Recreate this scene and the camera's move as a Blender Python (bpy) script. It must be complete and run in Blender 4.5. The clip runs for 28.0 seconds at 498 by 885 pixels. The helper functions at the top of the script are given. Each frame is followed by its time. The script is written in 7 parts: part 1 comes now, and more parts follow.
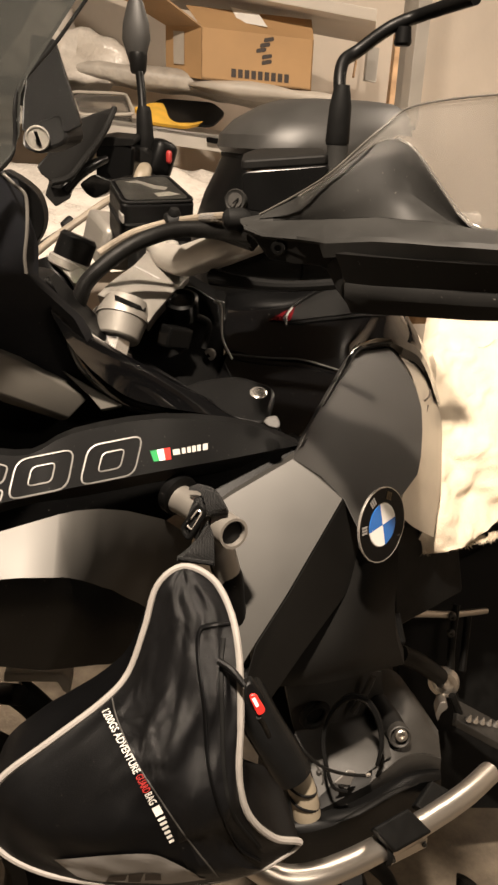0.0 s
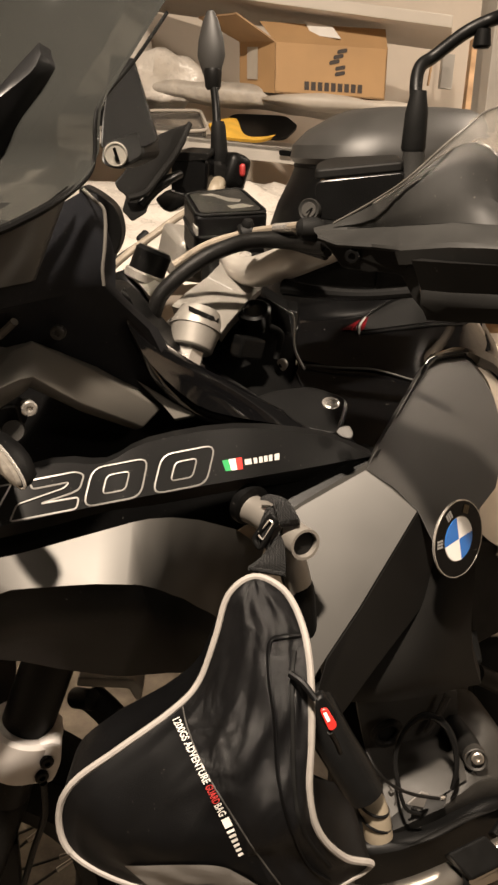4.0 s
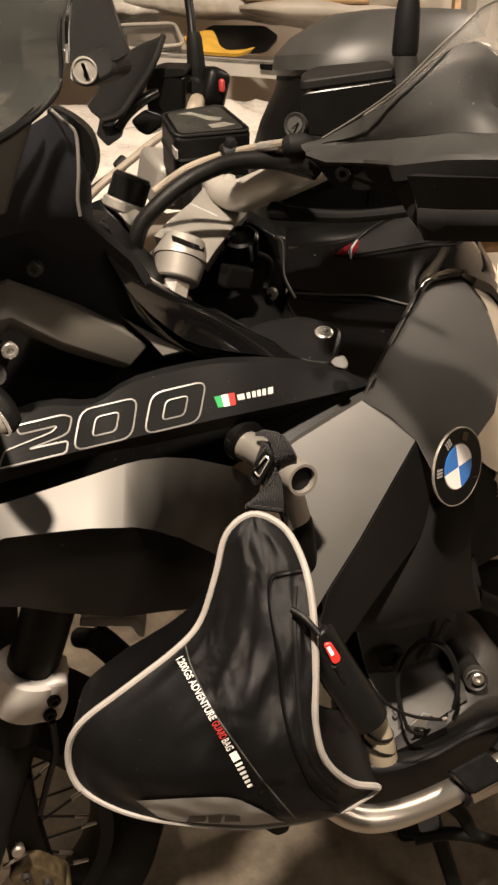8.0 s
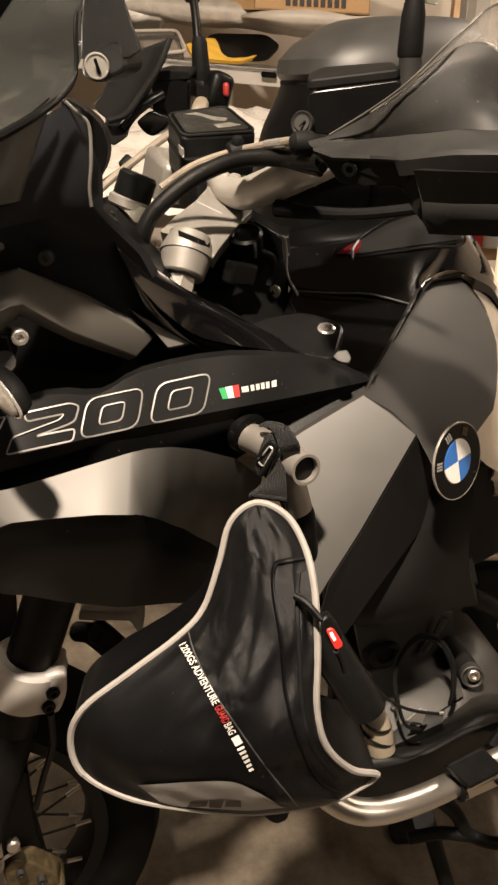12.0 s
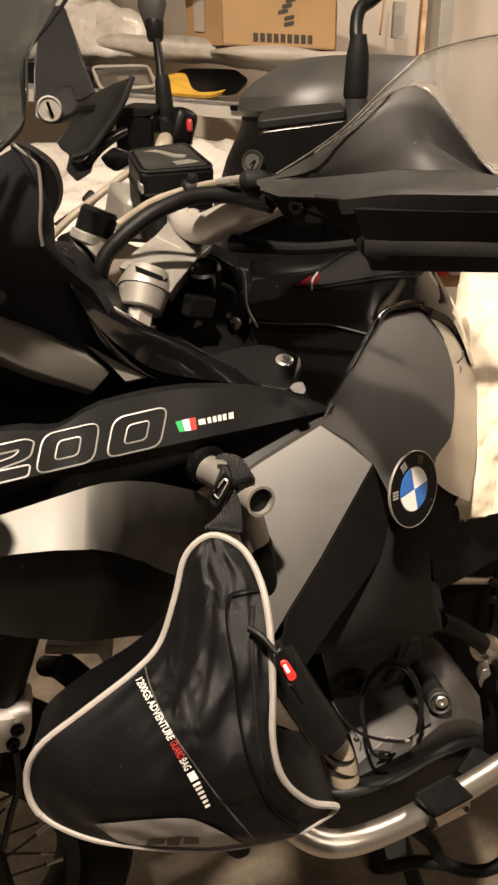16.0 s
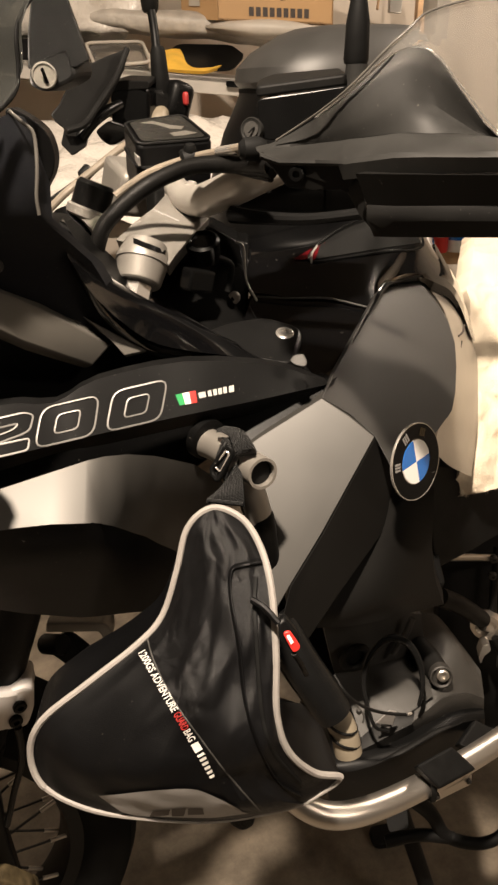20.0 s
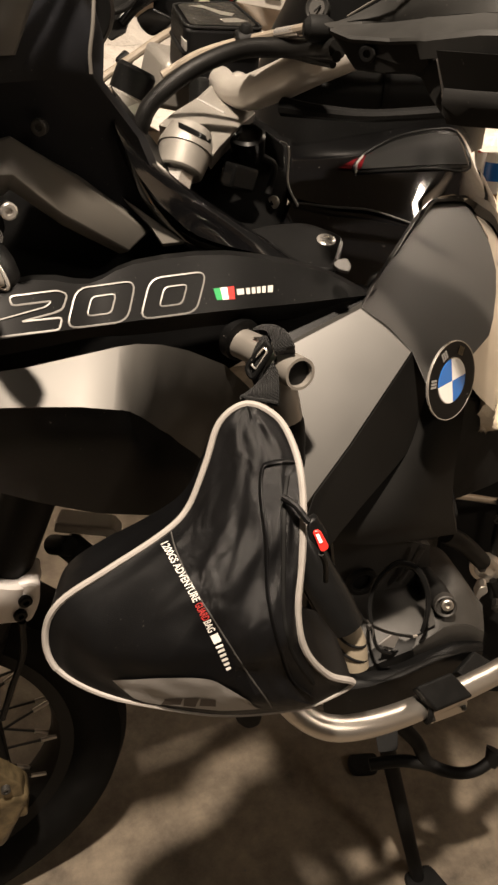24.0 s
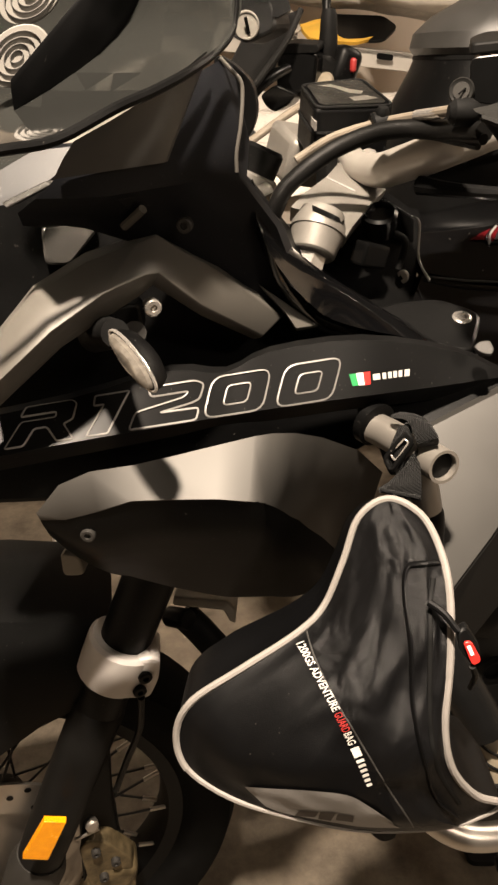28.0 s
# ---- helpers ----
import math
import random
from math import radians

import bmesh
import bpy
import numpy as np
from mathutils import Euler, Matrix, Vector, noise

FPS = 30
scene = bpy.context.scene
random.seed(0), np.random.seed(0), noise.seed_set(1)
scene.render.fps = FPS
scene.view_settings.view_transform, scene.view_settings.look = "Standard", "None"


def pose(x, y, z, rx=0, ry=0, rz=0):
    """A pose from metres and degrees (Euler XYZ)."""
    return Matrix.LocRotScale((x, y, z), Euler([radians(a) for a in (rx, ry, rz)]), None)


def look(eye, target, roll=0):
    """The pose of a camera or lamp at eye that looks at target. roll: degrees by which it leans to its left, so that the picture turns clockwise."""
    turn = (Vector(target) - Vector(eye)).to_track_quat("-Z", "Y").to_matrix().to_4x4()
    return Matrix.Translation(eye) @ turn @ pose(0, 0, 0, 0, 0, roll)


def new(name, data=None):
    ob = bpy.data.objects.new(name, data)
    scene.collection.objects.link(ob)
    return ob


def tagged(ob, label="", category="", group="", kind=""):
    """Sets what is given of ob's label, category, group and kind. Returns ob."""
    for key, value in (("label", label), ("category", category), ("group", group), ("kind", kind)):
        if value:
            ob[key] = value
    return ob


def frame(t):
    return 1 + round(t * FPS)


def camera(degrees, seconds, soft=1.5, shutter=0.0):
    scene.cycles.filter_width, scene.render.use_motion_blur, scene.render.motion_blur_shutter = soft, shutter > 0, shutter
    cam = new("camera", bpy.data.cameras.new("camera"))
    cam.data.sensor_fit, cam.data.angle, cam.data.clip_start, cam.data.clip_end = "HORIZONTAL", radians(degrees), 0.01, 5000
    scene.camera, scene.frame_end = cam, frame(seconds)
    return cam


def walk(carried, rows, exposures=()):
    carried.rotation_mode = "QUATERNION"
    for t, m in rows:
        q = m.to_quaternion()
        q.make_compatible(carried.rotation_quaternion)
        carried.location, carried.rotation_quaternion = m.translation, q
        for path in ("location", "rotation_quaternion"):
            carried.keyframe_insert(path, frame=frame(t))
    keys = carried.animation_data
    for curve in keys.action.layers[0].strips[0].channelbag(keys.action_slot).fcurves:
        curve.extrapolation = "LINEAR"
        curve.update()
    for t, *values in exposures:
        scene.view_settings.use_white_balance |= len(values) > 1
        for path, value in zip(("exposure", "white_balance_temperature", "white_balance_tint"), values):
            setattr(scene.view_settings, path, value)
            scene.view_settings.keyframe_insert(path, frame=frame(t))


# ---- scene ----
cam = camera(38.3, 28.0, soft=2.6)
# seconds, eye, target, roll
PATH = [
    (0, (0.0103, 0.0222, 1.2722), (0.3671, 0.8663, 0.8720), 2.00),
    (0.5, (-0.0060, 0.0555, 1.2721), (0.3346, 0.9103, 0.8806), 1.58),
    (1, (0.0018, 0.0298, 1.2658), (0.3324, 0.8891, 0.8755), 0.63),
    (1.5, (0.0115, 0.0146, 1.2697), (0.3292, 0.8814, 0.8854), -0.39),
    (2, (0.0027, 0.0208, 1.2645), (0.3035, 0.8922, 0.8771), -1.20),
    (2.5, (0.0085, 0.0221, 1.2641), (0.3004, 0.8953, 0.8738), -1.20),
    (3, (0.0065, 0.0242, 1.2645), (0.2879, 0.9002, 0.8728), -0.78),
    (3.5, (0.0087, 0.0199, 1.2653), (0.2839, 0.8986, 0.8752), -0.29),
    (4, (0.0094, 0.0249, 1.2695), (0.2765, 0.9076, 0.8830), 0.01),
    (4.5, (0.0060, 0.0278, 1.2746), (0.2672, 0.9158, 0.8961), 0.10),
    (6.5, (0.0050, 0.0258, 1.2675), (0.2629, 0.9095, 0.8767), -1.59),
    (7, (0.0052, 0.0283, 1.2678), (0.2654, 0.9041, 0.8613), -2.00),
    (7.5, (0.0094, 0.0310, 1.2611), (0.2722, 0.8876, 0.8169), -2.09),
    (8, (0.0136, 0.0417, 1.2649), (0.2772, 0.8826, 0.7921), -2.04),
    (8.5, (0.0067, 0.0380, 1.2368), (0.2620, 0.8570, 0.7230), -2.10),
    (9, (0.0097, 0.0370, 1.2348), (0.2640, 0.8491, 0.7096), -2.19),
    (9.5, (0.0107, 0.0355, 1.2472), (0.2685, 0.8514, 0.7297), -2.18),
    (10, (0.0145, 0.0327, 1.2560), (0.2743, 0.8565, 0.7520), -2.23),
    (10.5, (0.0159, 0.0366, 1.2590), (0.2805, 0.8671, 0.7688), -1.99),
    (11, (0.0106, 0.0356, 1.2644), (0.2779, 0.8760, 0.7931), -1.64),
    (11.5, (0.0053, 0.0341, 1.2608), (0.2758, 0.8774, 0.7964), -1.34),
    (12, (0.0006, 0.0308, 1.2556), (0.2756, 0.8745, 0.7946), -1.04),
    (12.5, (0.0188, 0.0254, 1.2554), (0.3084, 0.8665, 0.7986), -0.56),
    (13, (0.0102, 0.0298, 1.2613), (0.3067, 0.8707, 0.8085), -0.33),
    (13.5, (0.0166, 0.0283, 1.2619), (0.3215, 0.8680, 0.8124), -0.07),
    (15.5, (0.0200, 0.0203, 1.2671), (0.3248, 0.8685, 0.8340), -0.89),
    (16, (0.0225, 0.0213, 1.2636), (0.3225, 0.8719, 0.8319), -1.36),
    (16.5, (0.0240, 0.0221, 1.2599), (0.3226, 0.8744, 0.8304), -1.56),
    (17, (0.0220, 0.0176, 1.2707), (0.3198, 0.8732, 0.8473), -1.62),
    (17.5, (0.0106, 0.0202, 1.2720), (0.3056, 0.8786, 0.8525), -1.47),
    (18, (0.0025, 0.0214, 1.2711), (0.2954, 0.8803, 0.8509), -1.35),
    (18.5, (0.0021, 0.0231, 1.2650), (0.2938, 0.8793, 0.8386), -1.38),
    (19, (0.0043, 0.0246, 1.2596), (0.2966, 0.8762, 0.8245), -1.48),
    (19.5, (0.0098, 0.0249, 1.2578), (0.3063, 0.8716, 0.8159), -1.57),
    (20, (0.0194, 0.0224, 1.2527), (0.3192, 0.8632, 0.8018), -1.69),
    (20.5, (0.0261, 0.0202, 1.2507), (0.3311, 0.8574, 0.7968), -1.83),
    (22.5, (0.0280, 0.0238, 1.2320), (0.3432, 0.8404, 0.7484), 0.03),
    (23, (0.0043, 0.0276, 1.2151), (0.3112, 0.8384, 0.7168), 1.25),
    (23.5, (-0.0047, 0.0299, 1.2166), (0.2975, 0.8361, 0.7079), 2.47),
    (24, (-0.0124, 0.0285, 1.2117), (0.2869, 0.8327, 0.6982), 3.30),
    (24.5, (-0.0140, 0.0273, 1.2032), (0.2875, 0.8316, 0.6912), 3.63),
    (25, (-0.0059, 0.0315, 1.1989), (0.3043, 0.8402, 0.6992), 3.51),
    (25.5, (-0.0052, 0.0490, 1.2056), (0.3063, 0.8725, 0.7314), 2.66),
    (26, (-0.0028, 0.0397, 1.2196), (0.2962, 0.8796, 0.7666), 1.53),
    (26.5, (0.0041, 0.0466, 1.2376), (0.2759, 0.8984, 0.7898), 0.58),
    (27, (-0.0136, 0.0494, 1.2732), (0.2133, 0.9173, 0.8314), -0.11),
    (27.5, (-0.0287, 0.0519, 1.2619), (0.1701, 0.9241, 0.8149), -0.07),
    (28, (-0.0354, 0.0696, 1.2366), (0.1464, 0.9339, 0.7676), -0.20),
]
walk(cam, [(t, look(eye, target, roll)) for t, eye, target, roll in PATH], [(0, 0.0), (25.5, 0.0), (27, 0.15), (28, 0.17)])


# ---- world and light ----
world = bpy.data.worlds.new("garage_dark")
scene.world = world
world.use_nodes = True
world.node_tree.nodes["Background"].inputs["Color"].default_value = (1.0, 0.9, 0.78, 1)
world.node_tree.nodes["Background"].inputs["Strength"].default_value = 0.0
scene.view_settings.exposure = 0.0


def area_lamp(name, eye, target, sx, sy, watts, colour):
    d = bpy.data.lights.new(name, "AREA")
    d.shape, d.size, d.size_y, d.energy, d.color = "RECTANGLE", sx, sy, watts, colour
    ob = new(name, d)
    ob.matrix_world = look(eye, target)
    return ob


WARM = (1.0, 0.83, 0.66)
# one ceiling lamp a little ahead of the viewer, as the shadows show
area_lamp("key_or_fill_light", (-0.12, 0.06, 2.44), (-0.12, 0.06, 0), 0.08, 0.07, 108, WARM)
# an unseen fill lamp over the bench, added to brighten the background
area_lamp("key_or_fill_light", (1.9, 1.25, 2.44), (1.9, 1.25, 0), 0.5, 0.3, 32, WARM)
# an unseen fill lamp behind the viewer, added to lift the near sides
area_lamp("key_or_fill_light", (1.15, -1.3, 2.44), (1.15, -1.3, 0), 0.5, 0.3, 20, WARM)


# ---- shape helpers ----
from mathutils.bvhtree import BVHTree
V = Vector


def cat(p0, p1, p2, p3, u):
    """Catmull-Rom between p1 and p2."""
    return 0.5 * ((2 * p1) + (p2 - p0) * u + (2 * p0 - 5 * p1 + 4 * p2 - p3) * u * u + (3 * p1 - p0 - 3 * p2 + p3) * u ** 3)


def curve(pts, n=4, closed=False):
    """A smooth line through pts with n steps a span."""
    p = [V(q) for q in pts]
    if n <= 1 or len(p) < 3:
        return p
    k, out = len(p), []
    for i in range(k if closed else k - 1):
        a = p[i - 1] if closed or i else 2 * p[0] - p[1]
        b, c = p[i], p[(i + 1) % k]
        d = p[(i + 2) % k] if closed or i + 2 < k else 2 * c - b
        out += [cat(a, b, c, d, j / n) for j in range(n)]
    return out if closed else out + [p[-1]]


def finish(bm, angle=34):
    bmesh.ops.recalc_face_normals(bm, faces=bm.faces)
    lim = radians(angle)
    mark = bm.faces.layers.int.get("plane")
    for f in bm.faces:
        f.smooth = not (mark and f[mark])
    for e in bm.edges:
        if len(e.link_faces) == 2 and e.calc_face_angle(0) > lim:
            e.smooth = False
    return bm


def to_mesh(name, bm, material):
    me = bpy.data.meshes.new(name)
    bm.to_mesh(me)
    bm.free()
    me.materials.append(material)
    return me


def thing(name, label, category, group="", at=(0, 0, 0), kind=""):
    ob = new(name)
    ob.empty_display_size = 0.05
    ob.location = at
    return tagged(ob, label, category, group, kind)


def part(name, bm, material, parent=None, label="", angle=34):
    """One mesh object under a thing or a part; the mesh is given in world places."""
    ob = new(name, to_mesh(name, finish(bm, angle), material))
    if parent is not None:
        if parent.parent is not None and parent.parent.parent is not None:
            parent = parent.parent
        ob.parent = parent
        base = Matrix.Translation(parent.location)
        if parent.parent is not None:
            base = Matrix.Translation(parent.parent.location) @ base
        ob.data.transform(base.inverted())
    return tagged(ob, label)


def solo(name, bm, material, label, category, group="", kind="", angle=34):
    """A thing that is a single mesh."""
    return tagged(part(name, bm, material, None, "", angle), label, category, group, kind)


def bevel(bm, width, seg=2, angle=30, planes=True):
    """Rounds the sharp edges; planes keeps the large faces truly flat."""
    ed = [e for e in bm.edges if len(e.link_faces) == 2 and e.calc_face_angle(0) > radians(angle)]
    if ed:
        mark = bm.faces.layers.int.get("plane") or bm.faces.layers.int.new("plane")
        for f in bm.faces:
            f[mark] = 1 if planes else 0
        ed = [e for e in bm.edges if len(e.link_faces) == 2 and e.calc_face_angle(0) > radians(angle)]
        res = bmesh.ops.bevel(bm, geom=ed, offset=width, segments=seg, profile=0.5, affect="EDGES", clamp_overlap=True)
        for f in res["faces"]:
            f[mark] = 0
    return bm


def slab(pts, back, edge=0.0, seg=2):
    """A plate with the outline pts, as deep as the vector back."""
    bm = bmesh.new()
    a = [bm.verts.new(V(p)) for p in pts]
    b = [bm.verts.new(V(p) + V(back)) for p in pts]
    k = len(a)
    bm.faces.new(a)
    bm.faces.new(b[::-1])
    for i in range(k):
        bm.faces.new((a[i], b[i], b[(i + 1) % k], a[(i + 1) % k]))
    bmesh.ops.recalc_face_normals(bm, faces=bm.faces)
    if edge:
        bevel(bm, edge, seg)
    return bm


def corners(pts, r, n=4):
    """pts with rounded corners."""
    p, out = [V(q) for q in pts], []
    for i, c in enumerate(p):
        a, b = p[i - 1] - c, p[(i + 1) % len(p)] - c
        ra = min(r, a.length * 0.45, b.length * 0.45)
        s, e = c + a.normalized() * ra, c + b.normalized() * ra
        out += [s.lerp(c, u).lerp(c.lerp(e, u), u) for u in (j / n for j in range(n + 1))]
    return out


def loft(rows, back=None, nu=3, nv=1, edge=0.0):
    """A skin over rows of places, smooth along the rows (nu) and across (nv); back gives it depth."""
    rows = [curve(r, nu) for r in rows]
    if nv > 1:
        cols = [curve(c, nv) for c in zip(*rows)]
        rows = [list(r) for r in zip(*cols)]
    bm = bmesh.new()
    g = [[bm.verts.new(p) for p in r] for r in rows]
    m, n = len(g), len(g[0])
    for i in range(m - 1):
        for j in range(n - 1):
            bm.faces.new((g[i][j], g[i][j + 1], g[i + 1][j + 1], g[i + 1][j]))
    if back is not None:
        h = [[bm.verts.new(v.co + V(back)) for v in r] for r in g]
        for i in range(m - 1):
            for j in range(n - 1):
                bm.faces.new((h[i][j], h[i + 1][j], h[i + 1][j + 1], h[i][j + 1]))
        for i in range(m - 1):
            bm.faces.new((g[i][0], g[i + 1][0], h[i + 1][0], h[i][0]))
            bm.faces.new((g[i][-1], h[i][-1], h[i + 1][-1], g[i + 1][-1]))
        for j in range(n - 1):
            bm.faces.new((g[0][j], h[0][j], h[0][j + 1], g[0][j + 1]))
            bm.faces.new((g[-1][j], g[-1][j + 1], h[-1][j + 1], h[-1][j]))
        if edge:
            bmesh.ops.recalc_face_normals(bm, faces=bm.faces)
            bevel(bm, edge, 2, 50, False)
    return bm


def rings(loops, cap=True):
    """A closed skin over loops of equal length."""
    bm = bmesh.new()
    g = [[bm.verts.new(V(p)) for p in r] for r in loops]
    k = len(g[0])
    for a, b in zip(g, g[1:]):
        for j in range(k):
            bm.faces.new((a[j], a[(j + 1) % k], b[(j + 1) % k], b[j]))
    if cap:
        bm.faces.new(g[0][::-1])
        bm.faces.new(g[-1])
    return bm


def tube(pts, r, n=12, step=5, closed=False, hollow=0.0, flat=1.0):
    """A round bar along pts; r may be one radius or one a point; hollow: depth of an open bore at its end."""
    p = curve(pts, step, closed)
    rad = [r] * len(p)
    if isinstance(r, (list, tuple)):
        rad = []
        for i in range(len(p)):
            u = i / (len(p) - 1) * (len(r) - 1)
            j = min(int(u), len(r) - 2)
            rad.append(r[j] + (r[j + 1] - r[j]) * (u - j))
    side, loops = None, []
    for i, c in enumerate(p):
        if closed:
            d = (p[(i + 1) % len(p)] - p[i - 1]).normalized()
        else:
            d = (p[min(i + 1, len(p) - 1)] - p[max(i - 1, 0)]).normalized()
        if side is None:
            side = d.cross(V((0, 0, 1)) if abs(d.z) < 0.9 else V((1, 0, 0))).normalized()
        side = (side - d * side.dot(d)).normalized()
        up = d.cross(side)
        loops.append([c + side * math.cos(a) * rad[i] + up * math.sin(a) * rad[i] * flat for a in (j * math.tau / n for j in range(n))])
    if closed:
        return rings(loops + [loops[0]], cap=False)
    if hollow:
        d = (p[-1] - p[-2]).normalized()
        loops += [[p[-1] + (q - p[-1]) * 0.82 for q in loops[-1]], [p[-1] - d * hollow + (q - p[-1]) * 0.82 for q in loops[-1]]]
    return rings(loops)


def cyl(a, b, r, r2=None, n=24, edge=0.0, seg=2):
    a, b = V(a), V(b)
    bm = tube([a, b], [r, r if r2 is None else r2], n, 1)
    if edge:
        bmesh.ops.recalc_face_normals(bm, faces=bm.faces)
        bevel(bm, edge, seg, 50, False)
    return bm


def lathe(profile, a, d, n=28):
    """Turns (along, radius) pairs round the axis from a in direction d."""
    a, d = V(a), V(d).normalized()
    s = d.cross(V((0, 0, 1)) if abs(d.z) < 0.9 else V((1, 0, 0))).normalized()
    u = d.cross(s)
    return rings([[a + d * h + (s * math.cos(t) + u * math.sin(t)) * max(r, 1e-5) for t in (j * math.tau / n for j in range(n))] for h, r in profile])


def block(c, size, turn=(0, 0, 0), edge=0.004, seg=2):
    m = Matrix.LocRotScale(V(c), Euler([radians(a) for a in turn]), V(size))
    bm = bmesh.new()
    bmesh.ops.create_cube(bm, size=1.0, matrix=m)
    if edge:
        bevel(bm, edge, seg)
    return bm


def join(*bms):
    out = bmesh.new()
    for b in bms:
        me = bpy.data.meshes.new("tmp")
        b.to_mesh(me)
        b.free()
        out.from_mesh(me)
        bpy.data.meshes.remove(me)
    return out


def bolt(at, d, r, name, material, parent, label=""):
    """A socket-head bolt whose head faces along d."""
    at, d = V(at), V(d).normalized()
    bm = lathe([(-0.004, r), (r * 0.45, r), (r * 0.6, r * 0.8), (r * 0.6, r * 0.45), (r * 0.2, r * 0.42), (r * 0.2, 0)], at, d, 16)
    return part(name, bm, material, parent, label)


def words(text, size, origin, right, up, depth=0.0004, squeeze=1.0):
    """Raised lettering as a mesh, from origin along right."""
    cu = bpy.data.curves.new("lettering", "FONT")
    cu.body, cu.size, cu.extrude, cu.resolution_u, cu.offset = text, size, depth, 3, size * 0.02
    ob = bpy.data.objects.new("lettering", cu)
    scene.collection.objects.link(ob)
    dg = bpy.context.evaluated_depsgraph_get()
    me = bpy.data.meshes.new_from_object(ob.evaluated_get(dg))
    bpy.data.objects.remove(ob)
    x, y = V(right).normalized(), V(up).normalized()
    z = x.cross(y).normalized()
    y = z.cross(x)
    m = Matrix.Translation(V(origin)) @ Matrix((x * squeeze, y, z)).transposed().to_4x4()
    me.transform(m)
    bm = bmesh.new()
    bm.from_mesh(me)
    bpy.data.meshes.remove(me)
    return bm


def lump(bm, amount, scale, seed=0.0):
    """Uneven surface: moves points along their normals by noise."""
    bmesh.ops.recalc_face_normals(bm, faces=bm.faces)
    bm.normal_update()
    mv = [(v, v.normal * amount * noise.noise(v.co * scale + V((seed, seed * 2, 0)))) for v in bm.verts]
    for v, d in mv:
        v.co += d
    return bm


def tree(bm):
    return BVHTree.FromBMesh(bm)


STATION = V((0.01, 0.025, 1.262))


def onto(pts, skin_tree, lift=0.0005):
    """Places laid on a skin along lines from a point in front of it; lift keeps them proud."""
    out = []
    for q in pts:
        d = (V(q) - STATION).normalized()
        hit = skin_tree.ray_cast(STATION, d)
        out.append(hit[0] - d * lift if hit[0] is not None else None)
    good = [q for q in out if q is not None]
    return [q if q is not None else min(good, key=lambda g: (g - V(o)).length) for q, o in zip(out, pts)]


def lay(bm, skin_tree, lift=0.0006):
    """Lays a flat print on a skin."""
    vs = list(bm.verts)
    for v, q in zip(vs, onto([v.co for v in vs], skin_tree, lift)):
        v.co = q
    return bm


def print_on(pts, skin_tree, lift=0.0006, fine=3):
    """A thin printed patch with the given outline of four corners."""
    a, b, c, d = [V(q) for q in pts]
    bm = bmesh.new()
    g = [[bm.verts.new(a.lerp(b, j / fine).lerp(d.lerp(c, j / fine), i / fine)) for j in range(fine + 1)] for i in range(fine + 1)]
    for i in range(fine):
        for j in range(fine):
            bm.faces.new((g[i][j], g[i][j + 1], g[i + 1][j + 1], g[i + 1][j]))
    return lay(bm, skin_tree, lift)


def line_on(pts, skin_tree, r, step=5, closed=False, flat=0.6, lift=0.0002, n=6):
    return tube(onto(curve(pts, step, closed), skin_tree, lift), r, n, 1, closed, flat=flat)


# ---- materials ----
def material(name, colour, rough=0.5, metal=0.0, vary=0.15, scale=30.0, bump=0.0, fine=400.0, coat=0.0, second=None, mix_scale=4.0, rough_vary=0.12):
    """Two scales of noise drive colour, roughness and relief."""
    m = bpy.data.materials.new(name)
    m.use_nodes = True
    nt = m.node_tree
    bs = nt.nodes["Principled BSDF"]
    co = nt.nodes.new("ShaderNodeTexCoord")
    n1 = nt.nodes.new("ShaderNodeTexNoise")
    n1.inputs["Scale"].default_value, n1.inputs["Detail"].default_value = scale, 5
    n2 = nt.nodes.new("ShaderNodeTexNoise")
    n2.inputs["Scale"].default_value, n2.inputs["Detail"].default_value = fine, 2
    for n in (n1, n2):
        nt.links.new(co.outputs["Object"], n.inputs["Vector"])
    ramp = nt.nodes.new("ShaderNodeValToRGB")
    c2 = second or colour
    ramp.color_ramp.elements[0].position, ramp.color_ramp.elements[1].position = 0.3, 0.7
    ramp.color_ramp.elements[0].color = (*[c * (1 - vary) for c in colour], 1)
    ramp.color_ramp.elements[1].color = (*[min(1, c * (1 + vary)) for c in c2], 1)
    nt.links.new(n1.outputs["Fac"], ramp.inputs["Fac"])
    nt.links.new(ramp.outputs["Color"], bs.inputs["Base Color"])
    bs.inputs["Metallic"].default_value = metal
    mr = nt.nodes.new("ShaderNodeMapRange")
    mr.inputs["To Min"].default_value, mr.inputs["To Max"].default_value = max(0.02, rough - rough_vary * rough * 2), min(1, rough + rough_vary * rough * 2)
    nt.links.new(n1.outputs["Fac"], mr.inputs["Value"])
    nt.links.new(mr.outputs["Result"], bs.inputs["Roughness"])
    bs.inputs["Specular IOR Level"].default_value = 0.13 if metal == 0 and max(colour) < 0.02 and not coat else 0.5
    if coat:
        bs.inputs["Coat Weight"].default_value, bs.inputs["Coat Roughness"].default_value = coat, 0.08
    if bump:
        bp = nt.nodes.new("ShaderNodeBump")
        bp.inputs["Strength"].default_value, bp.inputs["Distance"].default_value = bump, 0.002
        nt.links.new(n2.outputs["Fac"], bp.inputs["Height"])
        nt.links.new(bp.outputs["Normal"], bs.inputs["Normal"])
    return m


